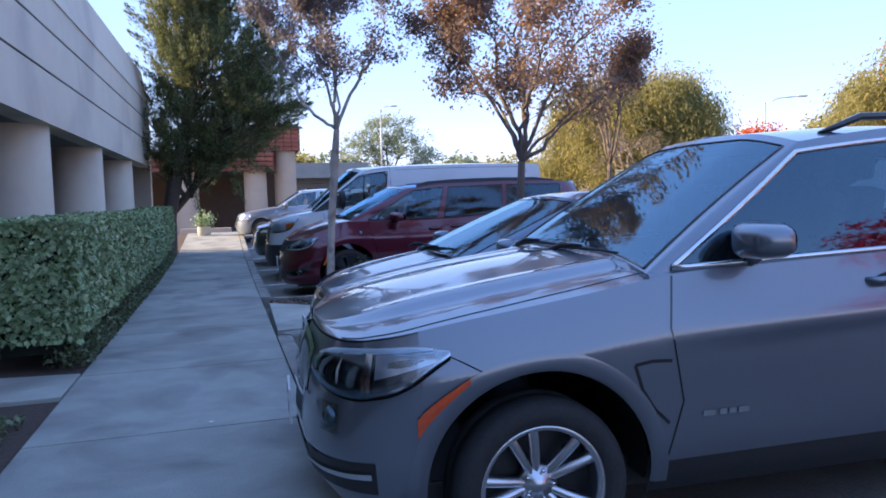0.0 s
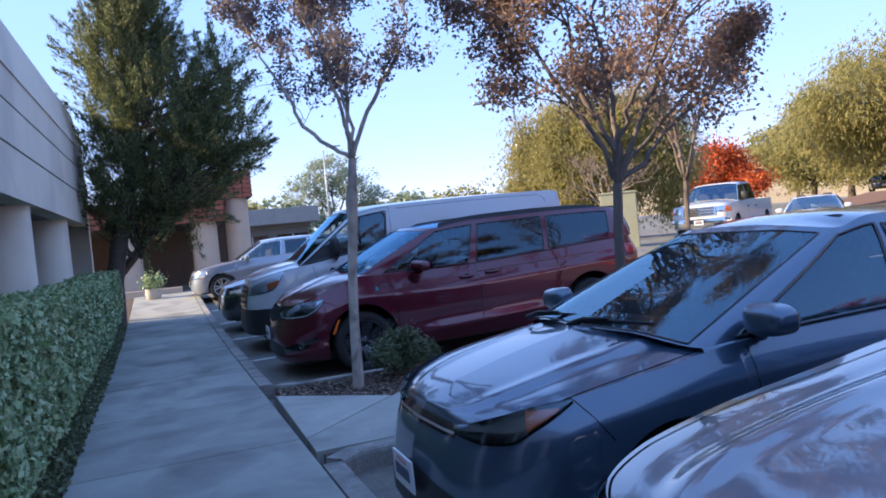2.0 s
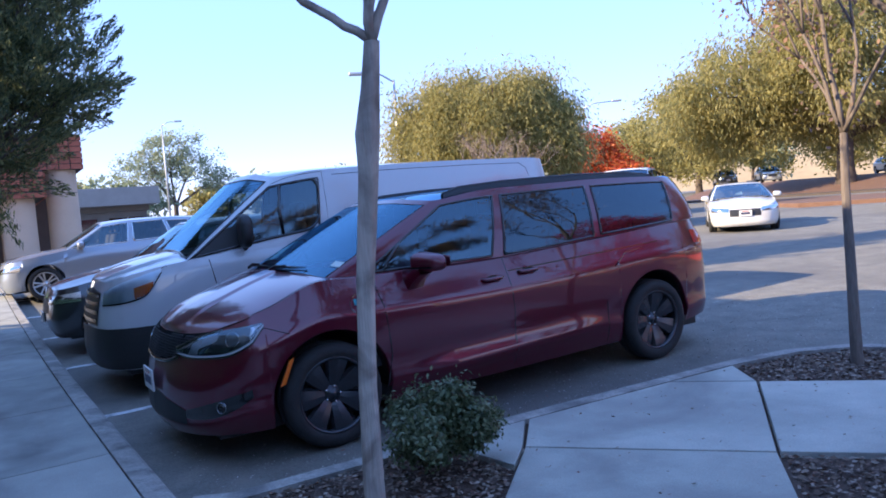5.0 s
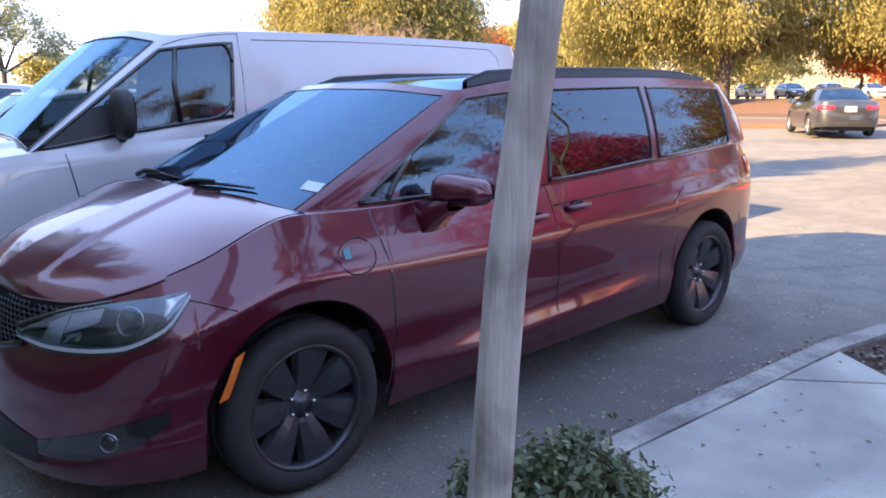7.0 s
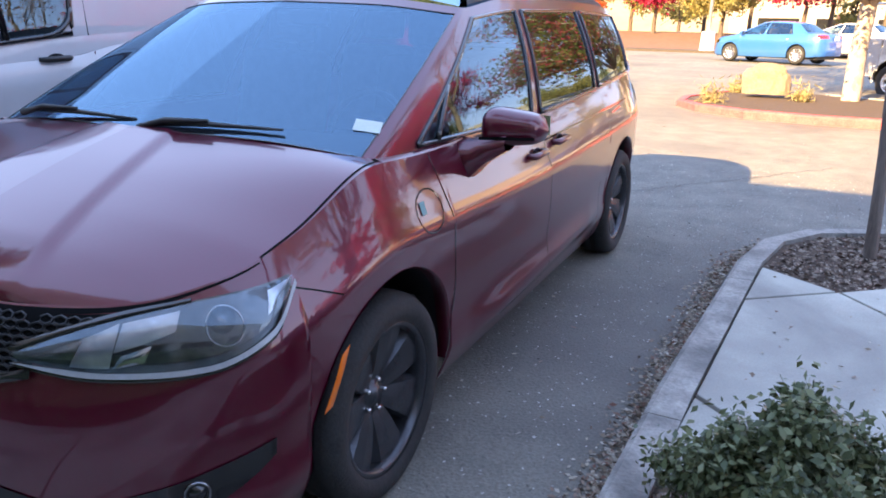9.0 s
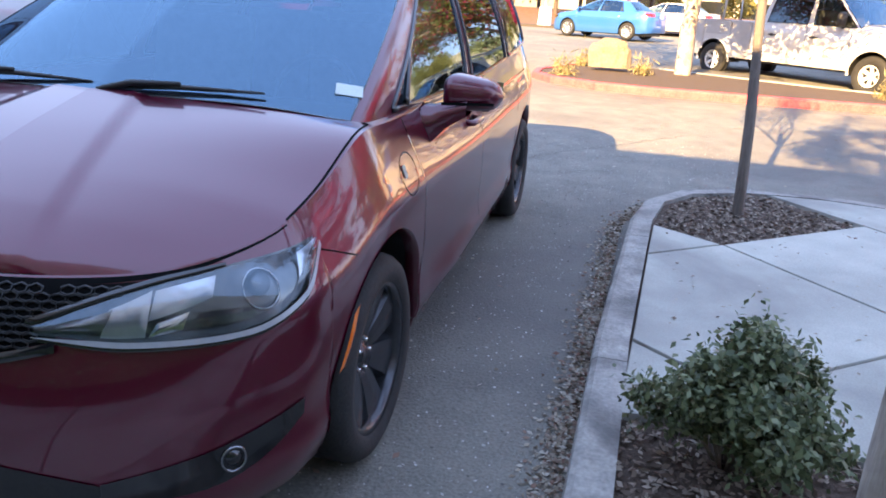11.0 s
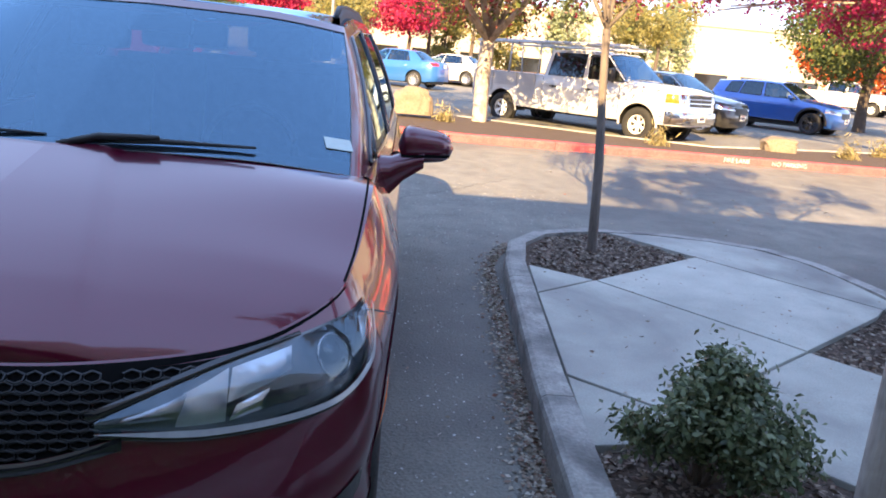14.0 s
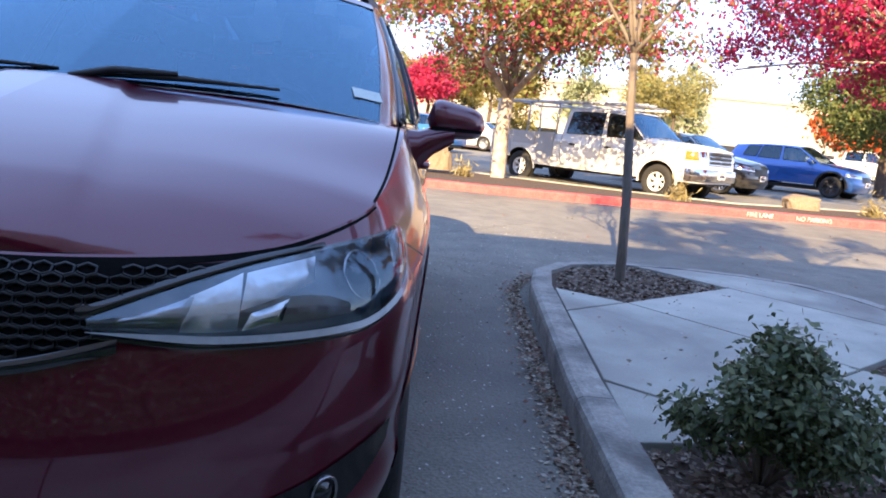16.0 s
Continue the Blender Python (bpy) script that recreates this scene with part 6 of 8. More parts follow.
# ---- plants ----
def leaves_mesh(name, centres, size, material, parent, seed=0, up=0.0, aspect=0.55, jitter=0.4, out=None, label="", along=None):
    """One diamond-shaped leaf for each centre, folded a little; up: how far the leaf blades face upwards."""
    r = np.random.default_rng(seed)
    c = np.asarray(centres, float)
    n = len(c)
    nrm = r.normal(size=(n, 3))
    if out is not None:
        nrm = nrm * 0.7 + np.asarray(out)
    nrm[:, 2] += up
    nrm /= np.linalg.norm(nrm, axis=1)[:, None] + 1e-9
    t = np.cross(nrm, r.normal(size=(n, 3)))
    if along is not None:
        t = np.asarray(along) + r.normal(size=(n, 3)) * 0.35
        nrm = np.cross(t, r.normal(size=(n, 3)))
        nrm /= np.linalg.norm(nrm, axis=1)[:, None] + 1e-9
    t /= np.linalg.norm(t, axis=1)[:, None] + 1e-9
    b = np.cross(nrm, t)
    s = size * (1 + jitter * r.uniform(-1, 1, (n, 1)))
    v = np.stack([c - t * s * 0.5, c + b * s * aspect * 0.5 - t * s * 0.08 + nrm * s * 0.06, c + t * s * 0.5, c - b * s * aspect * 0.5 - t * s * 0.08 + nrm * s * 0.06], 1).reshape(-1, 3)
    me = bpy.data.meshes.new(name)
    me.vertices.add(4 * n)
    me.vertices.foreach_set("co", v.astype(np.float32).ravel())
    me.loops.add(4 * n)
    me.loops.foreach_set("vertex_index", np.arange(4 * n, dtype=np.int32))
    me.polygons.add(n)
    me.polygons.foreach_set("loop_start", np.arange(0, 4 * n, 4, dtype=np.int32))
    me.update(calc_edges=True)
    me.validate()
    me.materials.append(material)
    ob = new(name, me)
    if parent:
        ob.parent = parent
    if label:
        tagged(ob, label)
    return ob


def branching(rng, start, heading, length, radius, depth, spread, lift, segs, tips, split=(2, 3), shrink_by=0.72, wob=0.12, leafy=1):
    """Grows a limb and its branches; collects tapered tubes in segs and twig ends in tips."""
    p, d = Vector(start), Vector(heading).normalized()
    pts = [p.copy()]
    n = 4
    for i in range(n):
        d = (d + Vector(rng.normal(0, wob, 3)) + Vector((0, 0, lift * 0.25))).normalized()
        p = p + d * length / n
        pts.append(p.copy())
        if depth <= leafy:
            tips.append((p.copy(), d.copy()))
    segs.append(tube_data(pts, [radius * (1 - 0.45 * i / n) for i in range(n + 1)], 7 if radius > 0.02 else 5))
    if depth > 0:
        k = int(rng.integers(split[0], split[1] + 1))
        for j in range(k):
            q = pts[-1] if j < 2 else pts[int(rng.integers(2, n))]
            side = Vector(rng.normal(0, 1, 3))
            side = (side - side.dot(d) * d).normalized()
            h = (d + side * spread * rng.uniform(0.6, 1.3) + Vector((0, 0, lift * 0.4))).normalized()
            branching(rng, q, h, length * shrink_by * rng.uniform(0.8, 1.15), radius * 0.58, depth - 1, spread, lift, segs, tips, split, shrink_by, wob, leafy)


def trunk_data(path, radii, sides=24, flutes=4, amp=0.085, seed=1):
    """A fluted, slightly crooked trunk."""
    pts = []
    for (a, ra), (b, rb) in zip(zip(path, radii), zip(path[1:], radii[1:])):
        for t in np.linspace(0, 1, 9)[:-1]:
            pts.append((Vector(a).lerp(Vector(b), t), ra + (rb - ra) * t))
    pts.append((Vector(path[-1]), radii[-1]))
    verts, faces = [], []
    for i, (p, r) in enumerate(pts):
        for k in range(sides):
            a = 2 * math.pi * k / sides
            rr = r * (1 + amp * math.sin(flutes * a + p.z * 1.2) + amp * 1.1 * noise.noise((math.cos(a) * 1.5 + seed, math.sin(a) * 1.5, p.z * 2.2)))
            verts.append((p.x + rr * math.cos(a), p.y + rr * math.sin(a), p.z))
    for i in range(len(pts) - 1):
        for k in range(sides):
            faces.append((i * sides + k, i * sides + (k + 1) % sides, (i + 1) * sides + (k + 1) % sides, (i + 1) * sides + k))
    return verts, faces


def street_tree(name, label, path, radii, limbs, n_leaf, leaf_size, leaf, bark, seed, depth=3, spread=0.55, lift=0.35, cloud=0.16, keep=None, aspect=0.55, leafy=3):
    """A small tree: fluted trunk, forked limbs, leaves in clusters on the twigs."""
    r = np.random.default_rng(seed)
    tr = thing(name, label, "tree")
    v, f = trunk_data(path, radii, seed=seed)
    link_mesh("trunk", v, f, bark, tr)
    segs, tips = [], []
    top = path[-1]
    for poly, h, ln, rad in limbs:
        pts = [Vector(top), *[Vector(top) + Vector(p) for p in poly]]
        if poly:
            way = [pts[0]]
            for a, b in zip(pts, pts[1:]):      # crooked between the bends
                for k in (1, 2, 3):
                    way.append(a.lerp(b, k / 3) + Vector(r.normal(0, 0.012, 3)) * (k < 3))
            v, f = tube_data(way, [rad * (1.5 - 0.5 * i / len(way)) for i in range(len(way))], 8)
            link_mesh("limb", v, f, bark, tr)
            for q in pts[2:]:
                few = []
                for _ in range(2):
                    branching(r, q, Vector(h) + Vector(r.normal(0, 0.6, 3)), ln * 0.55, rad * 0.3, 2, spread, lift, segs, few, leafy=2)
                tips += few[::2]
        branching(r, pts[-1], h, ln, rad, depth, spread, lift, segs, tips, leafy=leafy)
    tagged(joined("twig_work", segs, bark, tr), kind="stuff")
    w = r.integers(0, len(tips), n_leaf)
    base = np.array([tuple(t[0]) for t in tips])[w]
    clump = r.normal(size=(len(tips), 3)) * cloud * 0.7
    c = base + clump[w] + r.normal(size=(n_leaf, 3)) * cloud
    if keep is not None:
        c = c[keep(c - np.array(top))]
    lv = leaves_mesh("crown", c, leaf_size, leaf, tr, seed, aspect=aspect)
    tagged(lv, kind="stuff")
    return tr


PLUM = leaf_mat("plum brown leaves", [(0.13, 0.115, 0.125), (0.18, 0.155, 0.16), (0.24, 0.19, 0.185), (0.17, 0.155, 0.14), (0.30, 0.215, 0.185)], 0.45)
RUST = leaf_mat("rust leaves", [(0.17, 0.125, 0.11), (0.25, 0.165, 0.125), (0.35, 0.21, 0.135), (0.22, 0.175, 0.12), (0.46, 0.26, 0.14)], 0.5)
HEDGE_LEAF = leaf_mat("privet leaves", [(0.13, 0.19, 0.08), (0.23, 0.32, 0.14), (0.36, 0.46, 0.22), (0.55, 0.62, 0.37)], 0.2, 0.4)
SHRUB_LEAF = leaf_mat("dark green leaves", [(0.06, 0.082, 0.038), (0.10, 0.13, 0.06), (0.155, 0.185, 0.088), (0.24, 0.265, 0.14)], 0.25, 0.35)
JUNIPER = leaf_mat("juniper sprays", [(0.055, 0.075, 0.038), (0.095, 0.12, 0.055), (0.17, 0.19, 0.075), (0.30, 0.29, 0.10)], 0.4, 0.6)
OLIVE = leaf_mat("olive yellow foliage", [(0.25, 0.235, 0.075), (0.32, 0.295, 0.10), (0.38, 0.34, 0.12), (0.44, 0.385, 0.145)], 0.6, 0.7)
CRIMSON = leaf_mat("crimson leaves", [(0.32, 0.015, 0.06), (0.46, 0.025, 0.09), (0.56, 0.05, 0.12), (0.30, 0.02, 0.05)], 0.4)
RED_GREEN = leaf_mat("turning leaves", [(0.10, 0.14, 0.035), (0.16, 0.19, 0.05), (0.46, 0.03, 0.10), (0.13, 0.17, 0.04), (0.19, 0.21, 0.055), (0.40, 0.03, 0.09)], 0.4)
ORANGE = leaf_mat("orange leaves", [(0.55, 0.10, 0.02), (0.65, 0.18, 0.03), (0.45, 0.05, 0.03), (0.7, 0.25, 0.05)], 0.4)
GREEN_LEAF = leaf_mat("mid green leaves", [(0.06, 0.09, 0.025), (0.10, 0.13, 0.035), (0.14, 0.17, 0.05), (0.20, 0.20, 0.06)], 0.45)
CRIMSON_GREEN = leaf_mat("crimson and green leaves", [(0.36, 0.02, 0.08), (0.52, 0.03, 0.13), (0.12, 0.13, 0.045), (0.58, 0.05, 0.15), (0.50, 0.03, 0.12), (0.40, 0.02, 0.09)], 0.45)
PINE = leaf_mat("grey green needles", [(0.20, 0.24, 0.14), (0.28, 0.32, 0.19), (0.37, 0.41, 0.26)], 0.4)
DRY = leaf_mat("dry grass", [(0.25, 0.20, 0.09), (0.40, 0.33, 0.16), (0.30, 0.27, 0.12)], 0.3)

LFT, FWD = Vector((-0.95, 0.31, 0)), Vector((0.31, 0.95, 0))


def spread_limbs(items):
    """Limbs given by sideways, forward and upward steps from the fork."""
    out = []
    for poly, h, ln, rad in items:
        f = lambda p: tuple(LFT * p[0] + FWD * p[1] + Vector((0, 0, p[2])))
        out.append(([f(p) for p in poly], f(h), ln, rad))
    return out


street_tree("street_tree", "slim young tree with grey fluted trunk and sparse plum leaves", [(1.81, 8.07, -0.1), (1.826, 8.075, 0.6), (1.855, 8.06, 1.1), (1.90, 8.02, 1.62), (1.905, 8.005, 1.80), (1.925, 7.98, 2.0), (1.943, 7.96, 2.22)], [0.058, 0.047, 0.044, 0.045, 0.054, 0.041, 0.034],
            spread_limbs([([(0.17, 0.03, 0.12), (0.46, 0.1, 0.37), (0.53, 0.12, 0.60), (0.65, 0.12, 0.81)], (0.5, 0.1, 0.85), 0.46, 0.015), ([(0.02, -0.05, 0.25), (0.0, -0.05, 0.45), (-0.03, -0.05, 0.76)], (0.05, -0.05, 1.0), 0.46, 0.017),
                          ([(-0.14, 0.0, 0.34), (-0.31, 0.0, 0.62), (-0.48, 0.02, 0.89)], (-0.65, 0.0, 0.75), 0.46, 0.016), ([(0.03, -0.14, 0.3), (0.1, -0.35, 0.65), (0.14, -0.42, 0.85)], (0.2, -0.5, 0.85), 0.42, 0.013), ([(-0.03, 0.12, 0.3), (0.06, 0.3, 0.6), (0.1, 0.42, 0.85)], (0.1, 0.5, 0.85), 0.42, 0.013)]),
            19000, 0.042, PLUM, BARK_GREY, 11, depth=4, spread=0.6, lift=0.2, cloud=0.05, leafy=3, keep=lambda c: c[:, 2] > 0.38 + 0.5 * np.hypot(c[:, 0], c[:, 1]) + 0.12 * np.sin(c[:, 0] * 9) * np.sin(c[:, 1] * 9))
street_tree("street_tree", "young tree with a wide crown of rust brown leaves", [(3.87, 6.50, -0.1), (3.86, 6.47, 0.7), (3.84, 6.41, 1.3), (3.85, 6.37, 1.70)], [0.056, 0.047, 0.043, 0.038],
            spread_limbs([([(-0.01, 0.0, 0.26), (0.12, 0, 0.55), (0.27, 0.05, 0.85)], (0.15, 0.1, 1.0), 0.55, 0.021), ([(0.1, -0.05, 0.3), (0.33, -0.1, 0.68), (0.58, -0.12, 1.08)], (0.35, -0.1, 0.9), 0.42, 0.015), ([(-0.05, 0.03, 0.3), (-0.03, 0.08, 0.6), (-0.03, 0.1, 0.95)], (-0.05, 0.1, 1.0), 0.55, 0.020),
                          ([(-0.1, -0.05, 0.24), (-0.22, -0.12, 0.54), (-0.35, -0.2, 0.8)], (-0.4, -0.3, 0.85), 0.55, 0.018), ([(-0.25, 0, 0.14), (-0.44, 0.02, 0.40), (-0.76, 0.05, 0.62)], (-0.85, 0.05, 0.42), 0.5, 0.017), ([(-0.04, 0.14, 0.2), (-0.1, 0.36, 0.5), (-0.12, 0.6, 0.75)], (-0.15, 0.7, 0.65), 0.5, 0.016),
                          ([(0.02, -0.16, 0.25), (0.0, -0.4, 0.55), (-0.1, -0.62, 0.75)], (-0.2, -0.7, 0.6), 0.5, 0.016), ([(0.06, 0.1, 0.3), (0.2, 0.3, 0.6)], (0.3, 0.45, 0.8), 0.45, 0.014), ([(-0.2, 0.12, 0.25), (-0.5, 0.3, 0.5)], (-0.75, 0.4, 0.5), 0.5, 0.014)]),
            30000, 0.043, RUST, BARK_WARM, 23, depth=4, spread=0.6, lift=0.12, cloud=0.06, keep=lambda c: c[:, 2] > 0.34 + 0.35 * np.maximum(0, -0.95 * c[:, 0] + 0.31 * c[:, 1]) + 0.1 * np.sin(c[:, 0] * 8) * np.sin(c[:, 1] * 8))
street_tree("street_tree", "thin sapling with bare reddish twigs in a mulch bed", [(5.70, 7.91, -0.1), (5.73, 7.94, 0.7), (5.78, 7.98, 1.3), (5.82, 8.0, 1.75)], [0.042, 0.034, 0.030, 0.027],
            spread_limbs([([], (-0.45, -0.1, 0.85), 0.8, 0.02), ([], (0.05, 0.1, 1.0), 0.9, 0.024), ([], (0.5, 0.1, 0.85), 0.8, 0.02), ([], (0.1, -0.5, 0.9), 0.75, 0.018), ([], (-0.1, 0.5, 0.9), 0.75, 0.018)]), 2600, 0.045, RUST, BARK_WARM, 31, depth=3, spread=0.38, lift=0.6, cloud=0.1)

# the clipped hedge
hedge = thing("hedge", "clipped privet hedge along the pavement", "hedge")
rh = np.random.default_rng(5)
hy0, hy1, htop, hback = 4.85, 17.7, 1.2, 0.72


def hedge_front(y, z):
    return walk_left(y) - 0.03 - 0.16 * np.clip(0.45 - z, 0, 1)


n = 46000
yy = hy0 + (hy1 - hy0) * rh.uniform(0, 1, n) ** 1.35
pick = rh.uniform(0, 1, n)
side_m, top_m = pick < 0.62, (pick >= 0.62) & (pick < 0.94)
zz = np.where(side_m, rh.uniform(0.22, htop, n), htop)
depth_in = np.abs(rh.normal(0, 0.05, n))
bump = np.array([0.06 * noise.noise((y * 1.6, z * 1.9, 3.0)) + 0.035 * noise.noise((y * 5, z * 5, 7.0)) for y, z in zip(yy, zz)])
xx = np.where(side_m, hedge_front(yy, zz) - depth_in + bump, walk_left(yy) - 0.03 - rh.uniform(0, hback, n))
zz = np.where(side_m, zz, htop - depth_in + bump)
endm = pick >= 0.94
yy = np.where(endm, hy0 + depth_in, yy)
zz = np.where(endm, rh.uniform(0.2, htop, n), zz)
xx = np.where(endm, walk_left(hy0) - rh.uniform(0.05, hback, n), xx)
outv = np.where(side_m[:, None], np.array([1.0, 0, 0.35]), np.where(endm[:, None], np.array([0, -1.0, 0.3]), np.array([0.1, 0, 1.0])))
tagged(leaves_mesh("foliage", np.stack([xx, yy, zz], 1), 0.058, HEDGE_LEAF, hedge, 6, out=outv * 0.9, aspect=0.62), kind="stuff")
# Near-black sheet behind the leaves; the hedge's inner shade is its colour.
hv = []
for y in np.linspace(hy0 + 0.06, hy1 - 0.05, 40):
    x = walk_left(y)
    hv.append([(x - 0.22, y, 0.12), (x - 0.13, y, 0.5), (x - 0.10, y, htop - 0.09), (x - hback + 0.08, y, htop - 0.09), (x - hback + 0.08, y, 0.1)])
link_mesh("twig_core", np.array(hv).reshape(-1, 3), grid_faces(40, 5) + [(0, 1, 2, 3, 4)], surface("hedge inner shade", (0.006, 0.009, 0.005), (0.015, 0.02, 0.01), 30.0, 0.95, 0.5), hedge)
# low ground cover at its foot
low = thing("ground_cover", "low leafy ground cover under the hedge", "ground cover")
n = 13000
yy = rh.uniform(4.85, 17, n)
cz = np.abs(rh.normal(0.07, 0.06, n)) + 0.0
tagged(leaves_mesh("foliage", np.stack([walk_left(yy) + 0.03 - rh.uniform(0, 0.36, n), yy, cz], 1), 0.04, SHRUB_LEAF, low, 8, up=0.5), kind="stuff")
low2 = thing("ground_cover", "small leafy plants in the soil bed", "ground cover")
n = 2600
yy = rh.uniform(0.4, 3.5, n)
cz = np.abs(rh.normal(0.12, 0.09, n)) * (0.5 + 0.5 * np.sin(yy * 3.2))
tagged(leaves_mesh("foliage", np.stack([walk_left(yy) - 0.12 - rh.uniform(0, 0.8, n), yy, np.maximum(cz, 0) - 0.02], 1), 0.045, SHRUB_LEAF, low2, 9, up=0.5), kind="stuff")


def shrub(name, label, c, rx, ry, h, n, size, seed, material=None, core=True):
    """A rounded bush of leafy twigs."""
    r = np.random.default_rng(seed)
    ob = thing(name, label, "shrub", Matrix.Translation(c))
    segs, tips = [], []
    for k in range(26):
        a = r.uniform(0, 6.28)
        out = r.uniform(0.1, 1.0)
        end = Vector((rx * 0.85 * out * math.cos(a), ry * 0.85 * out * math.sin(a), h * math.sqrt(max(0.05, 1 - 0.75 * out * out)) * r.uniform(0.8, 1.0)))
        mid = end * 0.5 + Vector((0, 0, h * 0.12))
        segs.append(tube_data([(0.02 * math.cos(a), 0.02 * math.sin(a), 0), mid, end], [0.008, 0.006, 0.003], 5))
        for t in np.linspace(0.45, 1.05, 7):
            tips.append(mid.lerp(end, t * 2 - 1) if t > 0.5 else Vector((0, 0, 0)).lerp(mid, t * 2))
    tagged(joined("twig_work", segs, BARK_GREY, ob), kind="stuff")
    w = r.integers(0, len(tips), n)
    c = np.array([tuple(t) for t in tips])[w] + r.normal(size=(n, 3)) * np.array([rx, ry, h]) * 0.09
    c[:, 2] = np.maximum(c[:, 2], 0.03)
    o = c - np.array([0, 0, h * 0.3])
    o /= np.linalg.norm(o, axis=1)[:, None] + 1e-6
    tagged(leaves_mesh("foliage", c, size, material or SHRUB_LEAF, ob, seed, out=o * 0.8, up=0.3, aspect=0.5), kind="stuff")
    return ob


shrub("shrub", "dark green leafy shrub in the mulch bed beside the kerb", (2.35, 8.33, -0.01), 0.42, 0.36, 0.45, 20000, 0.031, 41)

# the dark juniper by the pavement
jun = thing("juniper", "tall dark juniper with upswept sprays leaning over the pavement", "tree")
rj = np.random.default_rng(9)
v1, f1 = trunk_data([(-1.05, 17.9, -0.1), (-1.0, 17.8, 1.0), (-0.75, 17.6, 2.2), (-0.3, 17.4, 4.0), (-0.1, 17.3, 6.5)], [0.2, 0.17, 0.15, 0.11, 0.05], seed=3)
link_mesh("trunk", v1, f1, BARK, jun)
v1, f1 = trunk_data([(-1.4, 19.1, -0.1), (-1.2, 18.9, 0.9), (-0.2, 18.0, 2.0), (0.7, 17.5, 3.6), (1.2, 17.2, 5.0)], [0.15, 0.13, 0.11, 0.08, 0.03], seed=5)
link_mesh("trunk", v1, f1, BARK, jun)
blobs = [((-0.45, 17.8, 3.0), (1.05, 1.1, 1.2)), ((0.6, 17.5, 3.1), (1.1, 1.1, 1.0)), ((1.35, 17.4, 3.9), (0.85, 0.9, 0.9)), ((0.1, 17.7, 4.4), (1.35, 1.2, 1.2)), ((1.35, 17.4, 4.9), (0.55, 0.6, 0.8)),
         ((-0.4, 17.9, 5.6), (0.95, 1.0, 1.2)), ((-0.15, 17.8, 6.2), (0.72, 0.9, 1.1)), ((-0.3, 17.9, 7.2), (0.75, 0.8, 1.2)), ((-0.1, 17.9, 8.3), (0.4, 0.4, 0.8)), ((-0.9, 17.8, 2.3), (0.5, 0.5, 0.5)), ((1.55, 17.3, 5.3), (0.35, 0.4, 0.6))]
base_p, dirs, limbs = [], [], []
vol = np.array([b[1][0] * b[1][1] * b[1][2] for b in blobs]) ** 0.75
for k in rj.choice(len(blobs), 1150, p=vol / vol.sum()):
    c, rad = Vector(blobs[k][0]), Vector(blobs[k][1])
    d = Vector(rj.normal(size=3)).normalized()
    q = rj.uniform(0.25, 0.95) ** 0.5
    b0 = c + Vector((d.x * rad.x, d.y * rad.y, d.z * rad.z)) * q
    ax = (d * 0.65 + Vector((0.15, 0, 0.75)) + Vector(rj.normal(0, 0.2, 3))).normalized()
    ln = rj.uniform(0.45, 1.0) if q > 0.7 else rj.uniform(0.25, 0.5)
    if rj.uniform() < 0.14:
        limbs.append(tube_data([Vector((c.x * 0.3 - 0.3, 17.7, max(1.5, b0.z - 0.9))), c.lerp(b0, 0.5) - Vector((0, 0, 0.25)), b0], [0.03, 0.02, 0.008], 5))
    for j in range(150):
        t = rj.uniform(0, 1)
        w = (0.015 + 0.075 * (1 - t) ** 0.8)
        base_p.append(tuple(b0 + ax * ln * t + Vector(rj.normal(0, w, 3))))
        dirs.append(tuple(ax))
tagged(joined("branch_work", limbs, BARK, jun), kind="stuff")
tagged(leaves_mesh("crown", base_p, 0.085, JUNIPER, jun, 10, aspect=0.24, along=dirs), kind="stuff")

# ---- cars farther off ----
def scaled(sp, kx, ky, kz, **more):
    """A copy of a body plan, stretched."""
    d = dict(sp)
    for k in ("L", "xf", "xr", "cowl", "cowl_side", "deck_side", "deck_x"):
        if k in d:
            d[k] = d[k] * kx
    d["hw"] *= ky
    d["zs"] *= kz
    d["outline"] = [(x * kx, y * ky) for x, y in sp["outline"]]
    for k in ("rim", "bottom", "hood", "deck"):
        if k in d:
            d[k] = [(x * kx, z * kz) for x, z in sp[k]]
    d["cabin"] = [(i, (a[0] * kx, a[1] * ky, a[2] * kz), (b[0] * kx, b[1] * ky, b[2] * kz)) for i, a, b in sp["cabin"]]
    d["nuts"] = False
    d.update(more)
    return d


def far_lamps(root, sh, lamp_z, tail_z, x_in=0.4, side_x=0.4):
    for sd in (-1, 1):
        lp = patch("headlamp", sh, sh["s_of_y"](x_in), sh["s_of_x"](side_x), lambda u: lamp_z - 0.05 + 0.03 * u, lambda u: lamp_z + 0.05 + 0.05 * u, 0.008, CHROME, root, sd, 8, 4, 0.01)
        patch("tail_lamp", sh, sh["s_of_x"](sh["X"](sh["end"]) - 0.32), sh["end"] - 0.42, lambda u: tail_z - 0.06, lambda u: tail_z + 0.06, 0.008, RED_LENS, root, sd, 8, 4, 0.01)
    patch("grille", sh, 0.0, sh["s_of_y"](x_in - 0.02), lambda u: lamp_z - 0.16, lambda u: lamp_z + 0.02, 0.006, PLASTIC, root, 0, 8, 4)


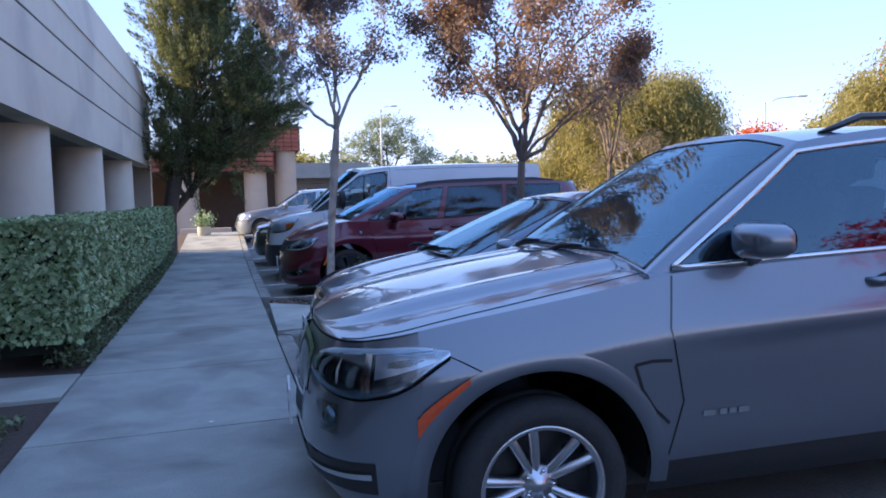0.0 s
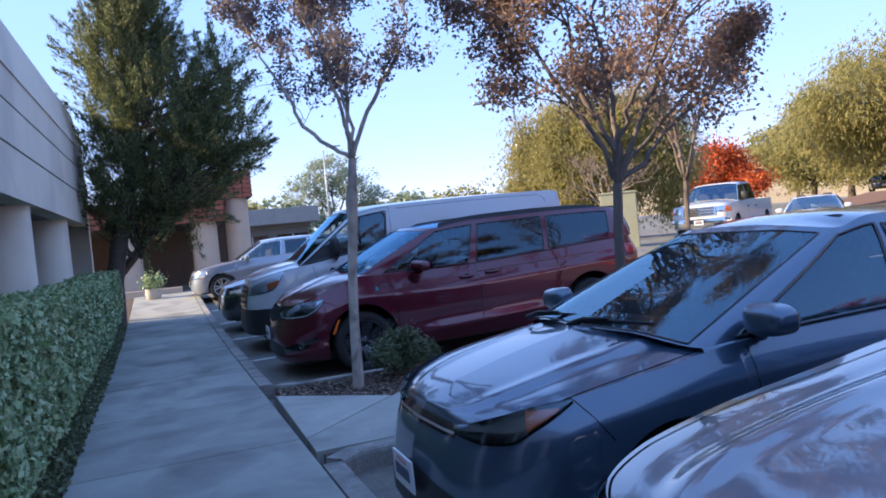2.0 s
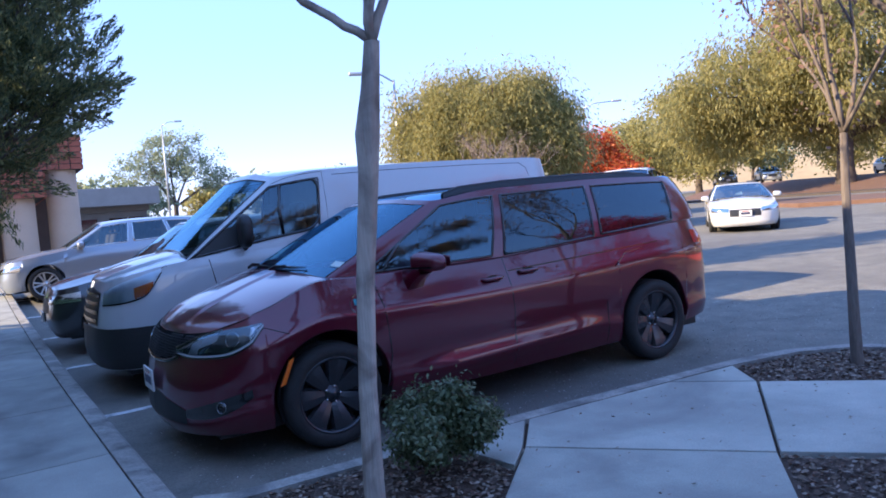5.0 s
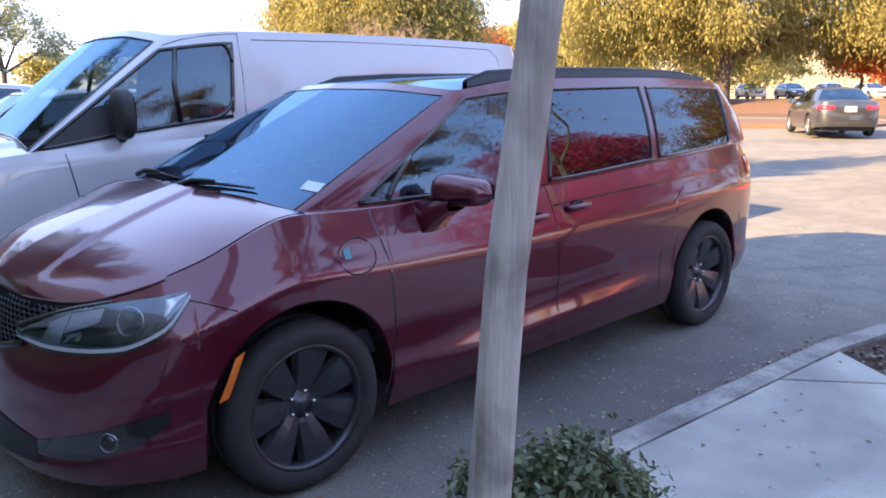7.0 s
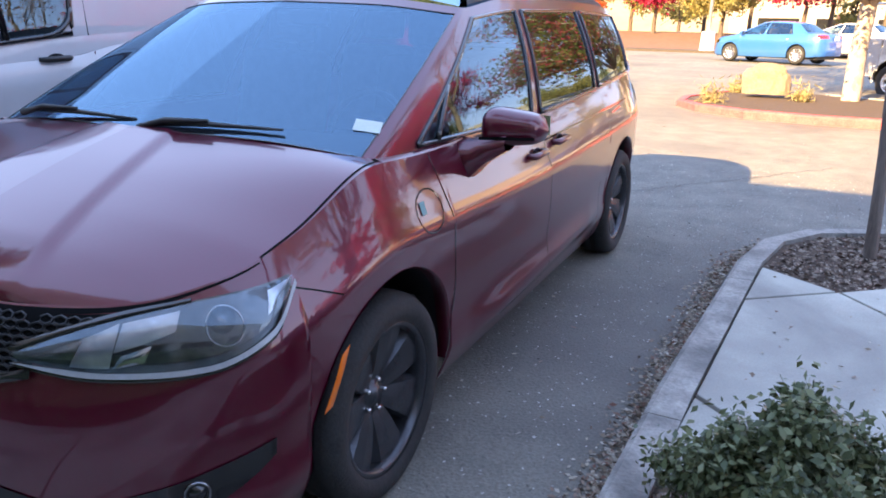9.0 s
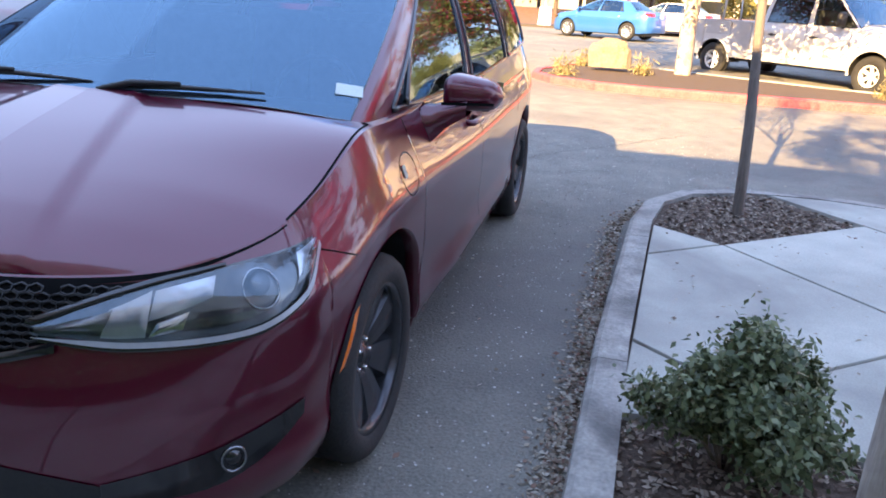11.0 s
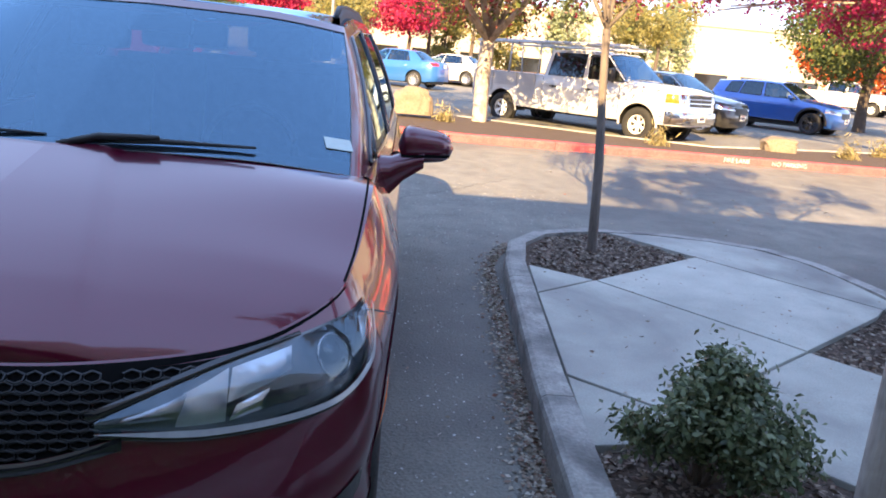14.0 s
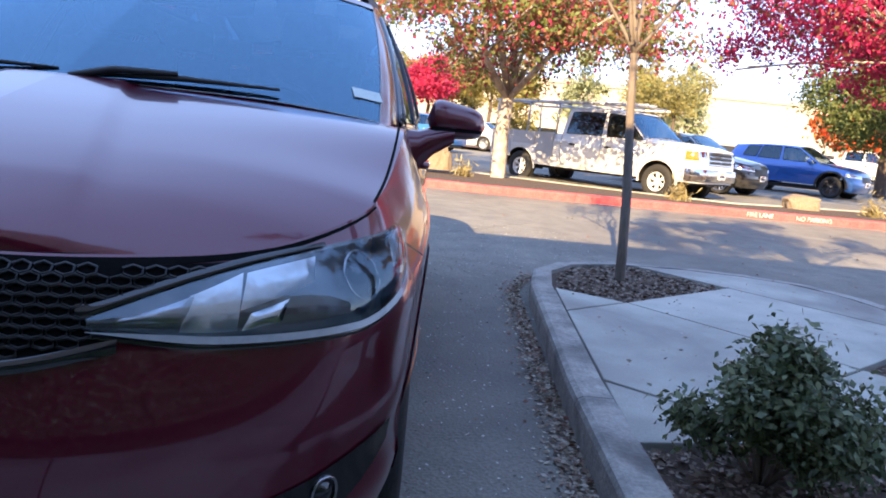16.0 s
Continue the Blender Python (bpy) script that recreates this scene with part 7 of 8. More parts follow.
def far_car(name, label, category, sp, m, mat, lamp_z, tail_z, dash_x, floor, rows, tan=False):
    root = thing(name, label, category, m)
    sh = build_car(sp, root, mat, 1)
    far_lamps(root, sh, lamp_z, tail_z)
    for sd in (-1, 1):
        mirror(root, sh, sp["cabin"][2][1][0] + 0.3, sp["cabin"][2][1][2] + 0.06, sp["hw"] - 0.08, sd, mat, (0.1, 0.1, 0.07), 0.05)
    seats(root, rows, sp["hw"] - 0.05, floor, CLOTH_TAN if tan else CLOTH, dash_x=dash_x, dash_z=sp["cabin"][2][1][2] - 0.02)
    plate(root, sp["L"] + 0.004, 0, tail_z - 0.12)
    plate(root, -0.006, 0, 0.42)
    return root, sh


def heading(x, y, nose_x, nose_y, z=None):
    """The pose of a car whose nose is at (x, y) and points along (nose_x, nose_y)."""
    return pose(x, y, ground_z(x, y) if z is None else z, 0, 0, math.degrees(math.atan2(-nose_y, -nose_x)))


TWO = [(2.1, (-0.36, 0.36)), (2.95, (-0.36, 0.36))]
dark_sp = scaled(SUV, 0.93, 0.95, 0.95, seal_mat=GLOSS_BLACK, rim_mat=DARK_ALLOY, cladding=0)
far_car("parked_car", "black car parked beyond the white van", "car", dark_sp, car_pose(0.95, 16.2), BLACKP, 0.72, 0.95, 1.55, 0.55, TWO)
wagon_sp = scaled(SUV, 0.96, 0.95, 0.90, seal_mat=CHROME, rim_mat=ALLOY, cladding=0, R=0.34, Ra=0.38)
far_car("wagon", "pale silver wagon with alloy wheels parked in a bay", "car", wagon_sp, car_pose(0.55, 22.9), paint("blue silver paint", (0.30, 0.33, 0.38), 0.5, 0.32, 0.04), 0.66, 0.9, 1.55, 0.45, TWO)
brz_sp = scaled(SEDAN, 0.91, 1.0, 0.90, R=0.315, Ra=0.35)
far_car("coupe", "white sports coupe parked in the sun", "car", brz_sp, heading(16.9, 17.0, -0.76, -0.65), WHITE, 0.58, 0.78, 1.4, 0.36, [(1.95, (-0.36, 0.36))])
bmw_sp = scaled(SEDAN, 1.04, 1.03, 1.01, rim_mat=ALLOY)
far_car("sedan", "dark grey sedan seen from behind, parked in the sun", "sedan", bmw_sp, heading(27.8, 18.0, 0.83, 0.56), DARK_GREY, 0.65, 0.84, 1.5, 0.42, TWO)
prius_sp = scaled(SEDAN, 0.97, 0.98, 1.03, rim_mat=ALLOY)
far_car("hatchback", "light blue hybrid hatchback parked in the sun", "car", prius_sp, heading(32.6, 12.0, 0.45, 0.89), LIGHT_BLUE, 0.68, 0.95, 1.5, 0.45, TWO)
far_car("parked_car", "white car parked behind the blue hatchback", "car", scaled(SEDAN, 0.98, 1.0, 1.0), heading(38.5, 9.5, 0.45, 0.89), WHITE, 0.68, 0.9, 1.5, 0.45, TWO)
kia_sp = scaled(SUV, 0.90, 0.94, 0.93, rim_mat=ALLOY, seal_mat=CHROME, cladding=0.05, clad_mat=PLASTIC)
far_car("crossover", "black crossover parked beside the work truck", "car", kia_sp, heading(20.0, 0.4, -0.74, -0.67), BLACKP, 0.72, 0.95, 1.5, 0.55, TWO)
cx_sp = scaled(SUV, 0.92, 0.95, 0.94, rim_mat=DARK_ALLOY, cladding=0.06, clad_mat=PLASTIC, seal_mat=GLOSS_BLACK)
far_car("crossover", "bright blue crossover parked in the sun", "car", cx_sp, heading(23.2, -4.4, -0.74, -0.67), BLUE, 0.72, 0.95, 1.5, 0.55, TWO)
for k, (x, y, c) in enumerate(((70, 40, WHITE), (73, 37.5, DARK_GREY), (76, 35, WHITE), (79, 32.5, SILVER), (82, 30, WHITE), (62, 47, SILVER), (59, 49.5, DARK_GREY))):
    far_car("distant_car", "car parked far off across the car park", "car", scaled(SUV, 0.92, 0.95, 0.9, cladding=0), heading(x, y, -0.7, -0.71, 1.5), c, 0.7, 0.9, 1.5, 0.5, TWO)

PICKUP = dict(L=6.1, hw=1.0, xf=0.98, xr=5.02, R=0.39, Ra=0.46, zs=0.42, tyre=0.25, rim_r=0.21, nuts=False,
              outline=[(0, 0), (0.01, 0.5), (0.06, 0.8), (0.2, 0.95), (0.5, 0.99), (0.98, 1.0), (2, 1.0), (3.4, 1.0), (5.0, 1.0), (5.7, 1.0), (6.02, 0.98), (6.09, 0.9), (6.1, 0)],
              rim=[(0, 1.18), (0.3, 1.2), (1.0, 1.24), (1.5, 1.26), (3.5, 1.28), (6.1, 1.32)],
              bottom=[(0, 0.45), (1.5, 0.45), (6.1, 0.5)],
              inset_f=[(0, 0.0), (0.4, 0.0), (0.8, 0.03), (1, 0.06)], inset_s=[(0, 0.05), (0.15, 0.01), (0.7, 0.0), (1, 0.04)], inset_b=[(0, 0.0), (1, 0.0)],
              cowl_side=1.42, cowl=1.36, hood=[(0.05, 1.2), (0.4, 1.28), (1.4, 1.36)], hood_p=2.6, crease=0.01,
              cabin=[(0, (1.44, 0, 1.36), (1.98, 0, 1.93)), (1, (1.42, 0.5, 1.35), (2.0, 0.45, 1.925)), (2, (1.38, 0.93, 1.26), (2.1, 0.74, 1.88)),
                     (3, (2.5, 0.95, 1.27), (2.55, 0.78, 1.93)), (4, (3.3, 0.95, 1.28), (3.25, 0.78, 1.93)), (5, (3.72, 0.94, 1.28), (3.66, 0.77, 1.9)),
                     (6, (3.78, 0.85, 1.28), (3.72, 0.7, 1.88)), (7, (3.8, 0.4, 1.28), (3.74, 0.4, 1.91)), (8, (3.8, 0, 1.28), (3.74, 0, 1.92))],
              windows=[("windscreen", 0, 1.85, 0.03, 0.94, WINDSCREEN), ("front_window", 2.12, 2.93, 0.05, 0.88, SIDE_GLASS), ("rear_door_window", 3.08, 4.6, 0.05, 0.88, TINTED), ("rear_window", 6.3, 8, 0.12, 0.85, TINTED)],
              bulge=0.012, crown=0.04, tail_key=5.6, rim_mat=WHITE_PAINT, style=(6, 0.06, 0.09), deck=[(3.8, 1.0), (5.9, 1.0)], deck_side=3.85, deck_x=3.85, cladding=0.05)


# Silver grey of the lockers, with some tree shade put into the colour.
LOCKER = surface("shaded grey locker paint", (0.34, 0.34, 0.35), (0.46, 0.46, 0.47), 4.0, 0.5, 0.05)


def pickup(label, m, service):
    root = thing("pickup_truck", label, "truck", m)
    sp = dict(PICKUP, clad_mat=WHITE)
    sh = build_car(sp, root, WHITE, 1)
    grille = patch("grille", sh, 0.0, sh["s_of_y"](0.55), lambda u: 0.86, lambda u: 1.15, 0.03, CHROME, root, 0, 10, 6)
    for k in range(3):
        patch("grille_slot", sh, 0.02, sh["s_of_y"](0.5), lambda u, k=k: 0.885 + 0.09 * k, lambda u, k=k: 0.945 + 0.09 * k, 0.038, PLASTIC, grille, 0, 8, 3)
    for sd in (-1, 1):
        lamp = patch("headlamp", sh, sh["s_of_y"](0.58), sh["s_of_y"](0.86), lambda u: 0.95, lambda u: 1.14, 0.012, CHROME, root, sd, 6, 4, 0.01)
        patch("indicator", sh, sh["s_of_y"](0.84), sh["s_of_x"](0.34), lambda u: 0.94, lambda u: 1.13, 0.012, AMBER, lamp, sd, 6, 4, 0.008)
        mirror(root, sh, 1.75, 1.42, 0.93, sd, PLASTIC, (0.08, 0.11, 0.15), 0.08)
        for hx in (2.35, 3.4):
            handle(root, sh, hx, 1.05, sd, PLASTIC)
        seam(root, sh, [[(1.5, 0.5), (1.52, 1.25)], [(2.52, 0.5), (2.55, 1.26)], [(3.7, 0.5), (3.72, 1.27)]], 0.012, side=sd)
        if service:
            for x0, x1 in ((3.95, 4.5), (4.55, 5.3), (5.35, 6.05)):
                box("locker_door", x0, x1, sd * 0.995, sd * 1.012, 0.98 if 4.5 < x0 < 5 else 0.62, 1.3, LOCKER, root, bevel=0.006)
            for x0 in (3.95, 4.9, 6.0):
                tube("rack_post", [(x0, sd * 0.93, 1.3), (x0, sd * 0.88, 2.05)], 0.025, METAL_POLE, root)
            tube("rack_rail", [(1.9, sd * 0.86, 2.06), (6.1, sd * 0.88, 2.06)], 0.03, METAL_POLE, root)
    if service:
        for x0 in (2.0, 2.6, 3.3, 4.0, 4.9, 6.0):
            tube("rack_bar", [(x0, -0.88, 2.09), (x0, 0.88, 2.09)], 0.02, METAL_POLE, root)
        for yy in (-0.35, 0.0):
            tube("ladder_rail", [(2.0, yy, 2.14), (6.2, yy, 2.14)], 0.03, METAL_POLE, root)
    patch("bumper", sh, 0.0, sh["s_of_x"](0.3), lambda u: 0.5, lambda u: 0.76, 0.06, CHROME, root, 0, 14, 5, 0.02)
    plate(root, -0.07, 0, 0.56)
    seats(root, [(2.3, (-0.45, 0.45)), (3.2, (-0.45, 0.45))], 0.92, 0.85, CLOTH, dash_x=1.75, dash_z=1.24)
    return root


dn = Vector((-0.74, -0.67))
off = Vector((0.67, -0.74)) * 0.93
fw = Vector((16.8, 4.24)) + off + dn * 0.98
pickup("white work truck with locker bodies and a ladder rack", heading(fw.x, fw.y, dn.x, dn.y, 0.1), True)
pickup("white pickup truck parked facing the bays", heading(16.75, 21.5, -0.83, -0.56), False)
pickup("white pickup truck parked far off", heading(43, -19, -0.74, -0.67), False)
pickup("white pickup truck parked far off", heading(47, -25, -0.74, -0.67), False)

# ---- the red-kerbed bed across the aisle ----
red_line = [(13.75, -34), (13.45, 0), (13.40, 8.3), (13.62, 9.4), (14.2, 10.25), (15.0, 10.7), (16.0, 10.75), (17.6, 10.4), (19.6, 9.7)]
far_bed = tagged(new("planted_bed"), "mulched planting bed edged with a red-painted kerb", "planting bed", kind="structure")
gz = ground_z(13.4)


kerb_run("kerb_stone", list(reversed(red_line)), far_bed, RED_KERB, 0.15, 3.2, 0.5, gz + 0.15)
inner_line = [(13.9, -34), (13.6, 0), (13.55, 8.25), (13.76, 9.3), (14.3, 10.12), (15.05, 10.55), (16.0, 10.6), (17.6, 10.25), (19.5, 9.55)]
back_line = [(18.6, 8.2), (16.4, 5.2), (15.4, 3.0), (16.6, 0.5), (17.5, -1.5), (18.4, -4.0), (19.2, -8), (18, -34)]
bed_m = part("mulch", slab_bm(inner_line + back_line, -0.2, gz + 0.13, 0), MULCH, far_bed)
kerb_run("kerb_stone", back_line, far_bed, CONCRETE, 0.15, 3.0, 0.5, gz + 0.15)
# stencilled words on the red kerb
for yy, text in ((3.35, "FIRE LANE"), (2.35, "NO PARKING")):
    words("kerb_lettering", text, 0.11, pose(13.41, yy, gz + 0.035, 90, 0, -90), WHITE_LINE, far_bed)


def boulder(label, c, sx, sy, sz, seed):
    bm = bmesh.new()
    bmesh.ops.create_icosphere(bm, subdivisions=4, radius=1.0)
    for v in bm.verts:
        p = v.co * 1.0
        k = 1 + 0.22 * noise.noise(p * 1.3 + Vector((seed, 0, 0))) + 0.08 * noise.noise(p * 4 + Vector((seed, 3, 0)))
        q = Vector([math.copysign(abs(a) ** 0.6, a) for a in p])
        v.co = (q.x * sx * k, q.y * sy * k, max(-0.2, q.z * sz * k))
    ob = tagged(part("boulder", bm, ROCK, smooth=False), label, "boulder")
    ob.matrix_basis = Matrix.Translation(c)


boulder("tall tan boulder in the planting bed", (17.0, 9.3, gz + 0.4), 0.27, 0.42, 0.37, 1.0)
boulder("low tan boulder in the planting bed", (15.9, 1.35, gz + 0.2), 0.28, 0.36, 0.22, 5.0)


def crown_cloud(r, blobs, n, clump=0.25):
    """Points gathered in clumps near the skin of several ellipsoids."""
    out, per = [], []
    vol = np.array([b[1][0] * b[1][1] * b[1][2] for b in blobs]) ** 0.7
    more = []
    for b, rd in blobs:
        for _ in range(9):
            q = r.normal(size=3)
            q /= np.linalg.norm(q)
            k = r.uniform(0.28, 0.5)
            more.append((np.array(b) + q * np.array(rd) * r.uniform(0.75, 1.0), np.array(rd) * k))
    blobs = [(np.array(b), np.array(rd) * 0.86) for b, rd in blobs] + more
    vol = np.array([b[1][0] * b[1][1] * b[1][2] for b in blobs]) ** 0.7
    k_all = max(30, n // 40)
    which = r.choice(len(blobs), k_all, p=vol / vol.sum())
    d = r.normal(size=(k_all, 3))
    d /= np.linalg.norm(d, axis=1)[:, None]
    rad = r.uniform(0.35, 1.0, (k_all, 1)) ** 0.45
    cen = np.array([blobs[i][0] for i in which]) + d * rad * np.array([blobs[i][1] for i in which])
    w = r.integers(0, k_all, n)
    wide = r.uniform(0.5, 1.3, (k_all, 1))
    return cen[w] + r.normal(size=(n, 3)) * clump * wide[w] * np.array([1.0, 1.0, 0.8]), d[w]


def big_tree(name, label, base, height, blobs, n, size, leaf, seed, trunk_r=0.25, bark=None, clump=0.3, fork=0.35, droop=0.0):
    """A full-grown tree: trunk, limbs to each part of the crown, clumped leaves."""
    r = np.random.default_rng(seed)
    tr = thing(name, label, "tree", Matrix.Translation(base))
    fz = height * fork
    v, f = trunk_data([(0, 0, -0.3), (0.05, 0.02, fz * 0.5), (0.1, -0.05, fz)], [trunk_r * 1.25, trunk_r, trunk_r * 0.85], 12, 4, 0.08, seed)
    link_mesh("trunk", v, f, bark or BARK, tr)
    segs = []
    for c, rad in blobs:
        a, b = Vector((0.1, -0.05, fz * 0.9)), Vector(c)
        mid = a.lerp(b, 0.5) + Vector((r.normal(0, 0.2), r.normal(0, 0.2), 0.25 * rad[2]))
        v, f = tube_data([a, mid, b], [trunk_r * 0.55, trunk_r * 0.36, trunk_r * 0.12], 6)
        link_mesh("limb", v, f, bark or BARK, tr)
        for _ in range(5):
            e = b + Vector((r.normal(0, rad[0] * 0.5), r.normal(0, rad[1] * 0.5), r.normal(0, rad[2] * 0.5)))
            segs.append(tube_data([mid, mid.lerp(e, 0.6) + Vector((0, 0, 0.1)), e], [trunk_r * 0.2, trunk_r * 0.12, 0.02], 5))
    tagged(joined("twig_work", segs, bark or BARK, tr), kind="stuff")
    if n:
        c, d = crown_cloud(r, blobs, n, clump)
        c[:, 2] -= droop * r.uniform(0, 1, len(c))
        if droop:
            tagged(leaves_mesh("crown", c, size * 1.7, leaf, tr, seed, aspect=0.3, along=d * 0.5 + np.array([0, 0, -0.9])), kind="stuff")
        else:
            tagged(leaves_mesh("crown", c, size, leaf, tr, seed, out=d * 0.5, aspect=0.6), kind="stuff")
    return tr


big_tree("maple", "broad tree turning from green to red in the planting bed", (17.38, 7.74, gz + 0.1), 7.5, [((0, 0.0, 4.15), (2.6, 2.6, 1.6)), ((-2.6, 0.9, 4.45), (2.4, 2.2, 1.4)), ((1.8, -1.6, 4.75), (2.0, 2.0, 1.4)), ((0.3, 2.4, 4.75), (2.0, 2.0, 1.3)), ((-1.2, -1.4, 3.45), (1.6, 1.6, 0.8)), ((-2.6, 0.8, 3.05), (1.9, 2.2, 0.55)), ((-3.6, -1.4, 3.25), (1.7, 1.9, 0.6)), ((0, 0.0, 6.15), (2.4, 2.4, 1.2))], 44000, 0.098, RED_GREEN, 51, 0.15, BARK_GREY, 0.22, 0.27)
big_tree("maple", "broad tree with crimson and green leaves in the planting bed", (15.8, -2.3, gz + 0.1), 7.5, [((-0.6, 3.7, 4.00), (2.6, 2.4, 1.4)), ((0.6, 1.1, 4.20), (2.6, 2.4, 1.5)), ((-1.0, 2.5, 5.70), (2.6, 2.6, 1.5)), ((-1.6, 4.9, 4.70), (1.8, 1.6, 1.2))], 40000, 0.098, CRIMSON_GREEN, 52, 0.17, BARK_GREY, 0.22, 0.26)
big_tree("maple", "green lower crown of a roadside tree", (19.5, -7.0, gz + 0.1), 6.5, [((0, 0, 3.6), (2.4, 2.6, 1.4)), ((-0.8, 1.5, 4.6), (2.2, 2.0, 1.3))], 6000, 0.18, RED_GREEN, 53, 0.16, BARK_GREY, 0.22, 0.35)
big_tree("maple", "crimson tree standing behind the bays", (13.9, -9.0, gz + 0.1), 7.0, [((0, 0, 4.4), (2.8, 2.8, 1.8)), ((0.3, 1.8, 5.4), (2.2, 2.2, 1.4))], 9000, 0.18, CRIMSON, 54, 0.17, BARK_GREY, 0.25, 0.35)
big_tree("broadleaf_tree", "full green tree behind the parked cars", (27.0, -7.2, 0.4), 6.5, [((0, 0, 3.6), (2.4, 2.6, 1.5)), ((-0.6, 1.8, 3.2), (1.8, 1.8, 1.1)), ((0.4, -1.6, 4.6), (2.4, 2.4, 1.5)), ((0, 0, 5.6), (2.2, 2.2, 1.2))], 26000, 0.16, GREEN_LEAF, 55, 0.2, BARK, 0.3, 0.28)
big_tree("evergreen_tree", "spreading evergreen with olive yellow foliage", (45.0, 30.5, 0.7), 12, [((0, 0, 6.5), (5, 5, 2.6)), ((-5, 4, 6.8), (4.5, 4.5, 2.6)), ((4.5, -4, 6.3), (4.5, 4.5, 2.6)), ((0, 0, 9.5), (5, 5, 2.4)), ((-6.3, 5.4, 5.6), (3, 3, 2.2)), ((6.5, -7, 5.6), (3.2, 3.2, 2.2))], 140000, 0.16, OLIVE, 61, 0.5, BARK, 0.5, 0.3, 1.0)
big_tree("evergreen_tree", "tall evergreen with olive yellow foliage", (19.5, 31.9, 0.3), 7.4, [((-1.9, 1.3, 4.0), (1.7, 1.7, 2.3)), ((-1.3, 0.9, 6.1), (1.1, 1.1, 1.3)), ((0.8, -0.5, 4.3), (1.9, 1.8, 2.3)), ((1.2, -0.8, 5.9), (1.5, 1.4, 1.05)), ((2.4, -1.8, 3.6), (1.3, 1.3, 1.7)), ((-0.4, 0.2, 3.2), (2.0, 1.6, 1.5)), ((-3.0, 2.1, 2.9), (0.9, 0.9, 1.0)), ((0.0, 0.0, 5.1), (1.1, 1.1, 1.3)), ((-0.5, 0.3, 6.5), (0.6, 0.6, 0.7)), ((2.9, -2.1, 4.9), (0.8, 0.8, 0.8)), ((-2.7, 1.8, 5.5), (0.6, 0.6, 0.8)), ((2.1, -1.4, 6.5), (0.7, 0.7, 0.6))], 130000, 0.10, OLIVE, 62, 0.35, BARK, 0.4, 0.2, 0.8)
for x, y, h, sd in ((58, 52, 10, 66), (67, 43, 10, 67), (62, 60, 9, 68)):
    big_tree("evergreen_tree", "evergreen far across the car park", (x, y, 0.8), h, [((0, 0, h * 0.5), (h * 0.5, h * 0.5, h * 0.3)), ((h * 0.3, -h * 0.3, h * 0.45), (h * 0.4, h * 0.4, h * 0.28)), ((-h * 0.25, h * 0.25, h * 0.7), (h * 0.36, h * 0.36, h * 0.22))], 16000, 0.3, OLIVE, sd, 0.3, BARK, 0.5, 0.25)
TWIG = surface("mauve brown twigs", (0.22, 0.165, 0.13), (0.34, 0.26, 0.21), 9.0, 0.9, 0.4)


def bare_tree(base, seed):
    """A leafless tree: short trunk, spreading limbs, fine twigs."""
    r = np.random.default_rng(seed)
    tr = thing("bare_tree", "leafless tree with fine mauve brown twigs", "tree", Matrix.Translation(base))
    v, f = trunk_data([(0, 0, -0.3), (-0.1, 0.08, 0.8), (-0.3, 0.22, 1.5)], [0.13, 0.10, 0.085], 12, 4, 0.08, seed)
    link_mesh("trunk", v, f, TWIG, tr)
    for k in range(7):
        a = 2 * math.pi * k / 7
        segs = []
        branching(r, (-0.29, 0.21, 1.42), (math.cos(a) * 0.9, math.sin(a) * 0.9, 0.75), 1.0, 0.042, 5, 0.75, 0.12, segs, [], (2, 3), 0.74, 0.16)
        tagged(joined("limb", segs, TWIG, tr), kind="stuff")
    return tr


bare_tree((17.9, 28.2, 0.35), 63)
big_tree("maple", "orange red autumn tree", (32.7, 39.1, 0.4), 5.2, [((0.1, -0.1, 3.5), (1.3, 1.3, 1.3)), ((-0.9, 0.8, 2.6), (1.4, 1.4, 0.9)), ((1.0, -0.9, 2.6), (1.5, 1.5, 1.0)), ((0.2, 0, 4.3), (0.9, 0.9, 0.7))], 14000, 0.17, ORANGE, 64, 0.15, BARK, 0.35, 0.35)
for k, (x, y, h, leaf, sd) in enumerate(((45, 13.5, 3.4, OLIVE, 71), (47, 17.5, 4.4, CRIMSON, 72), (46, 9.5, 4.4, CRIMSON, 73), (52, 20, 5.5, OLIVE, 74), (49, 5.5, 6, OLIVE, 75), (52, 25, 4.0, ORANGE, 76), (50, 12.5, 5.6, OLIVE, 77), (51, 8.2, 6.0, OLIVE, 78), (50, -6.8, 6.4, OLIVE, 79), (53, 15.5, 5.2, OLIVE, 80))):
    big_tree("bank_tree", "small autumn tree on the mulch bank" if leaf is not OLIVE else "small evergreen on the mulch bank", (x, y, 1.3), h, [((0, 0, h * 0.68), (h * 0.42, h * 0.42, h * 0.27)), ((0.3, 0.8, h * 0.6), (h * 0.3, h * 0.36, h * 0.2))], 6500, 0.19, leaf, sd, 0.11, BARK, 0.28, 0.38)
big_tree("maple", "round orange autumn tree", (46.0, -17.5, 0.8), 5, [((0, 0, 2.9), (2.7, 2.7, 1.7)), ((0, 0, 3.6), (2, 2, 1.3))], 6000, 0.3, ORANGE, 81, 0.15, BARK, 0.35, 0.3)
big_tree("maple", "small red autumn tree", (50.0, -25.0, 0.8), 4.5, [((0, 0, 2.6), (2.4, 2.4, 1.5))], 3500, 0.3, CRIMSON, 82, 0.15, BARK, 0.35, 0.3)
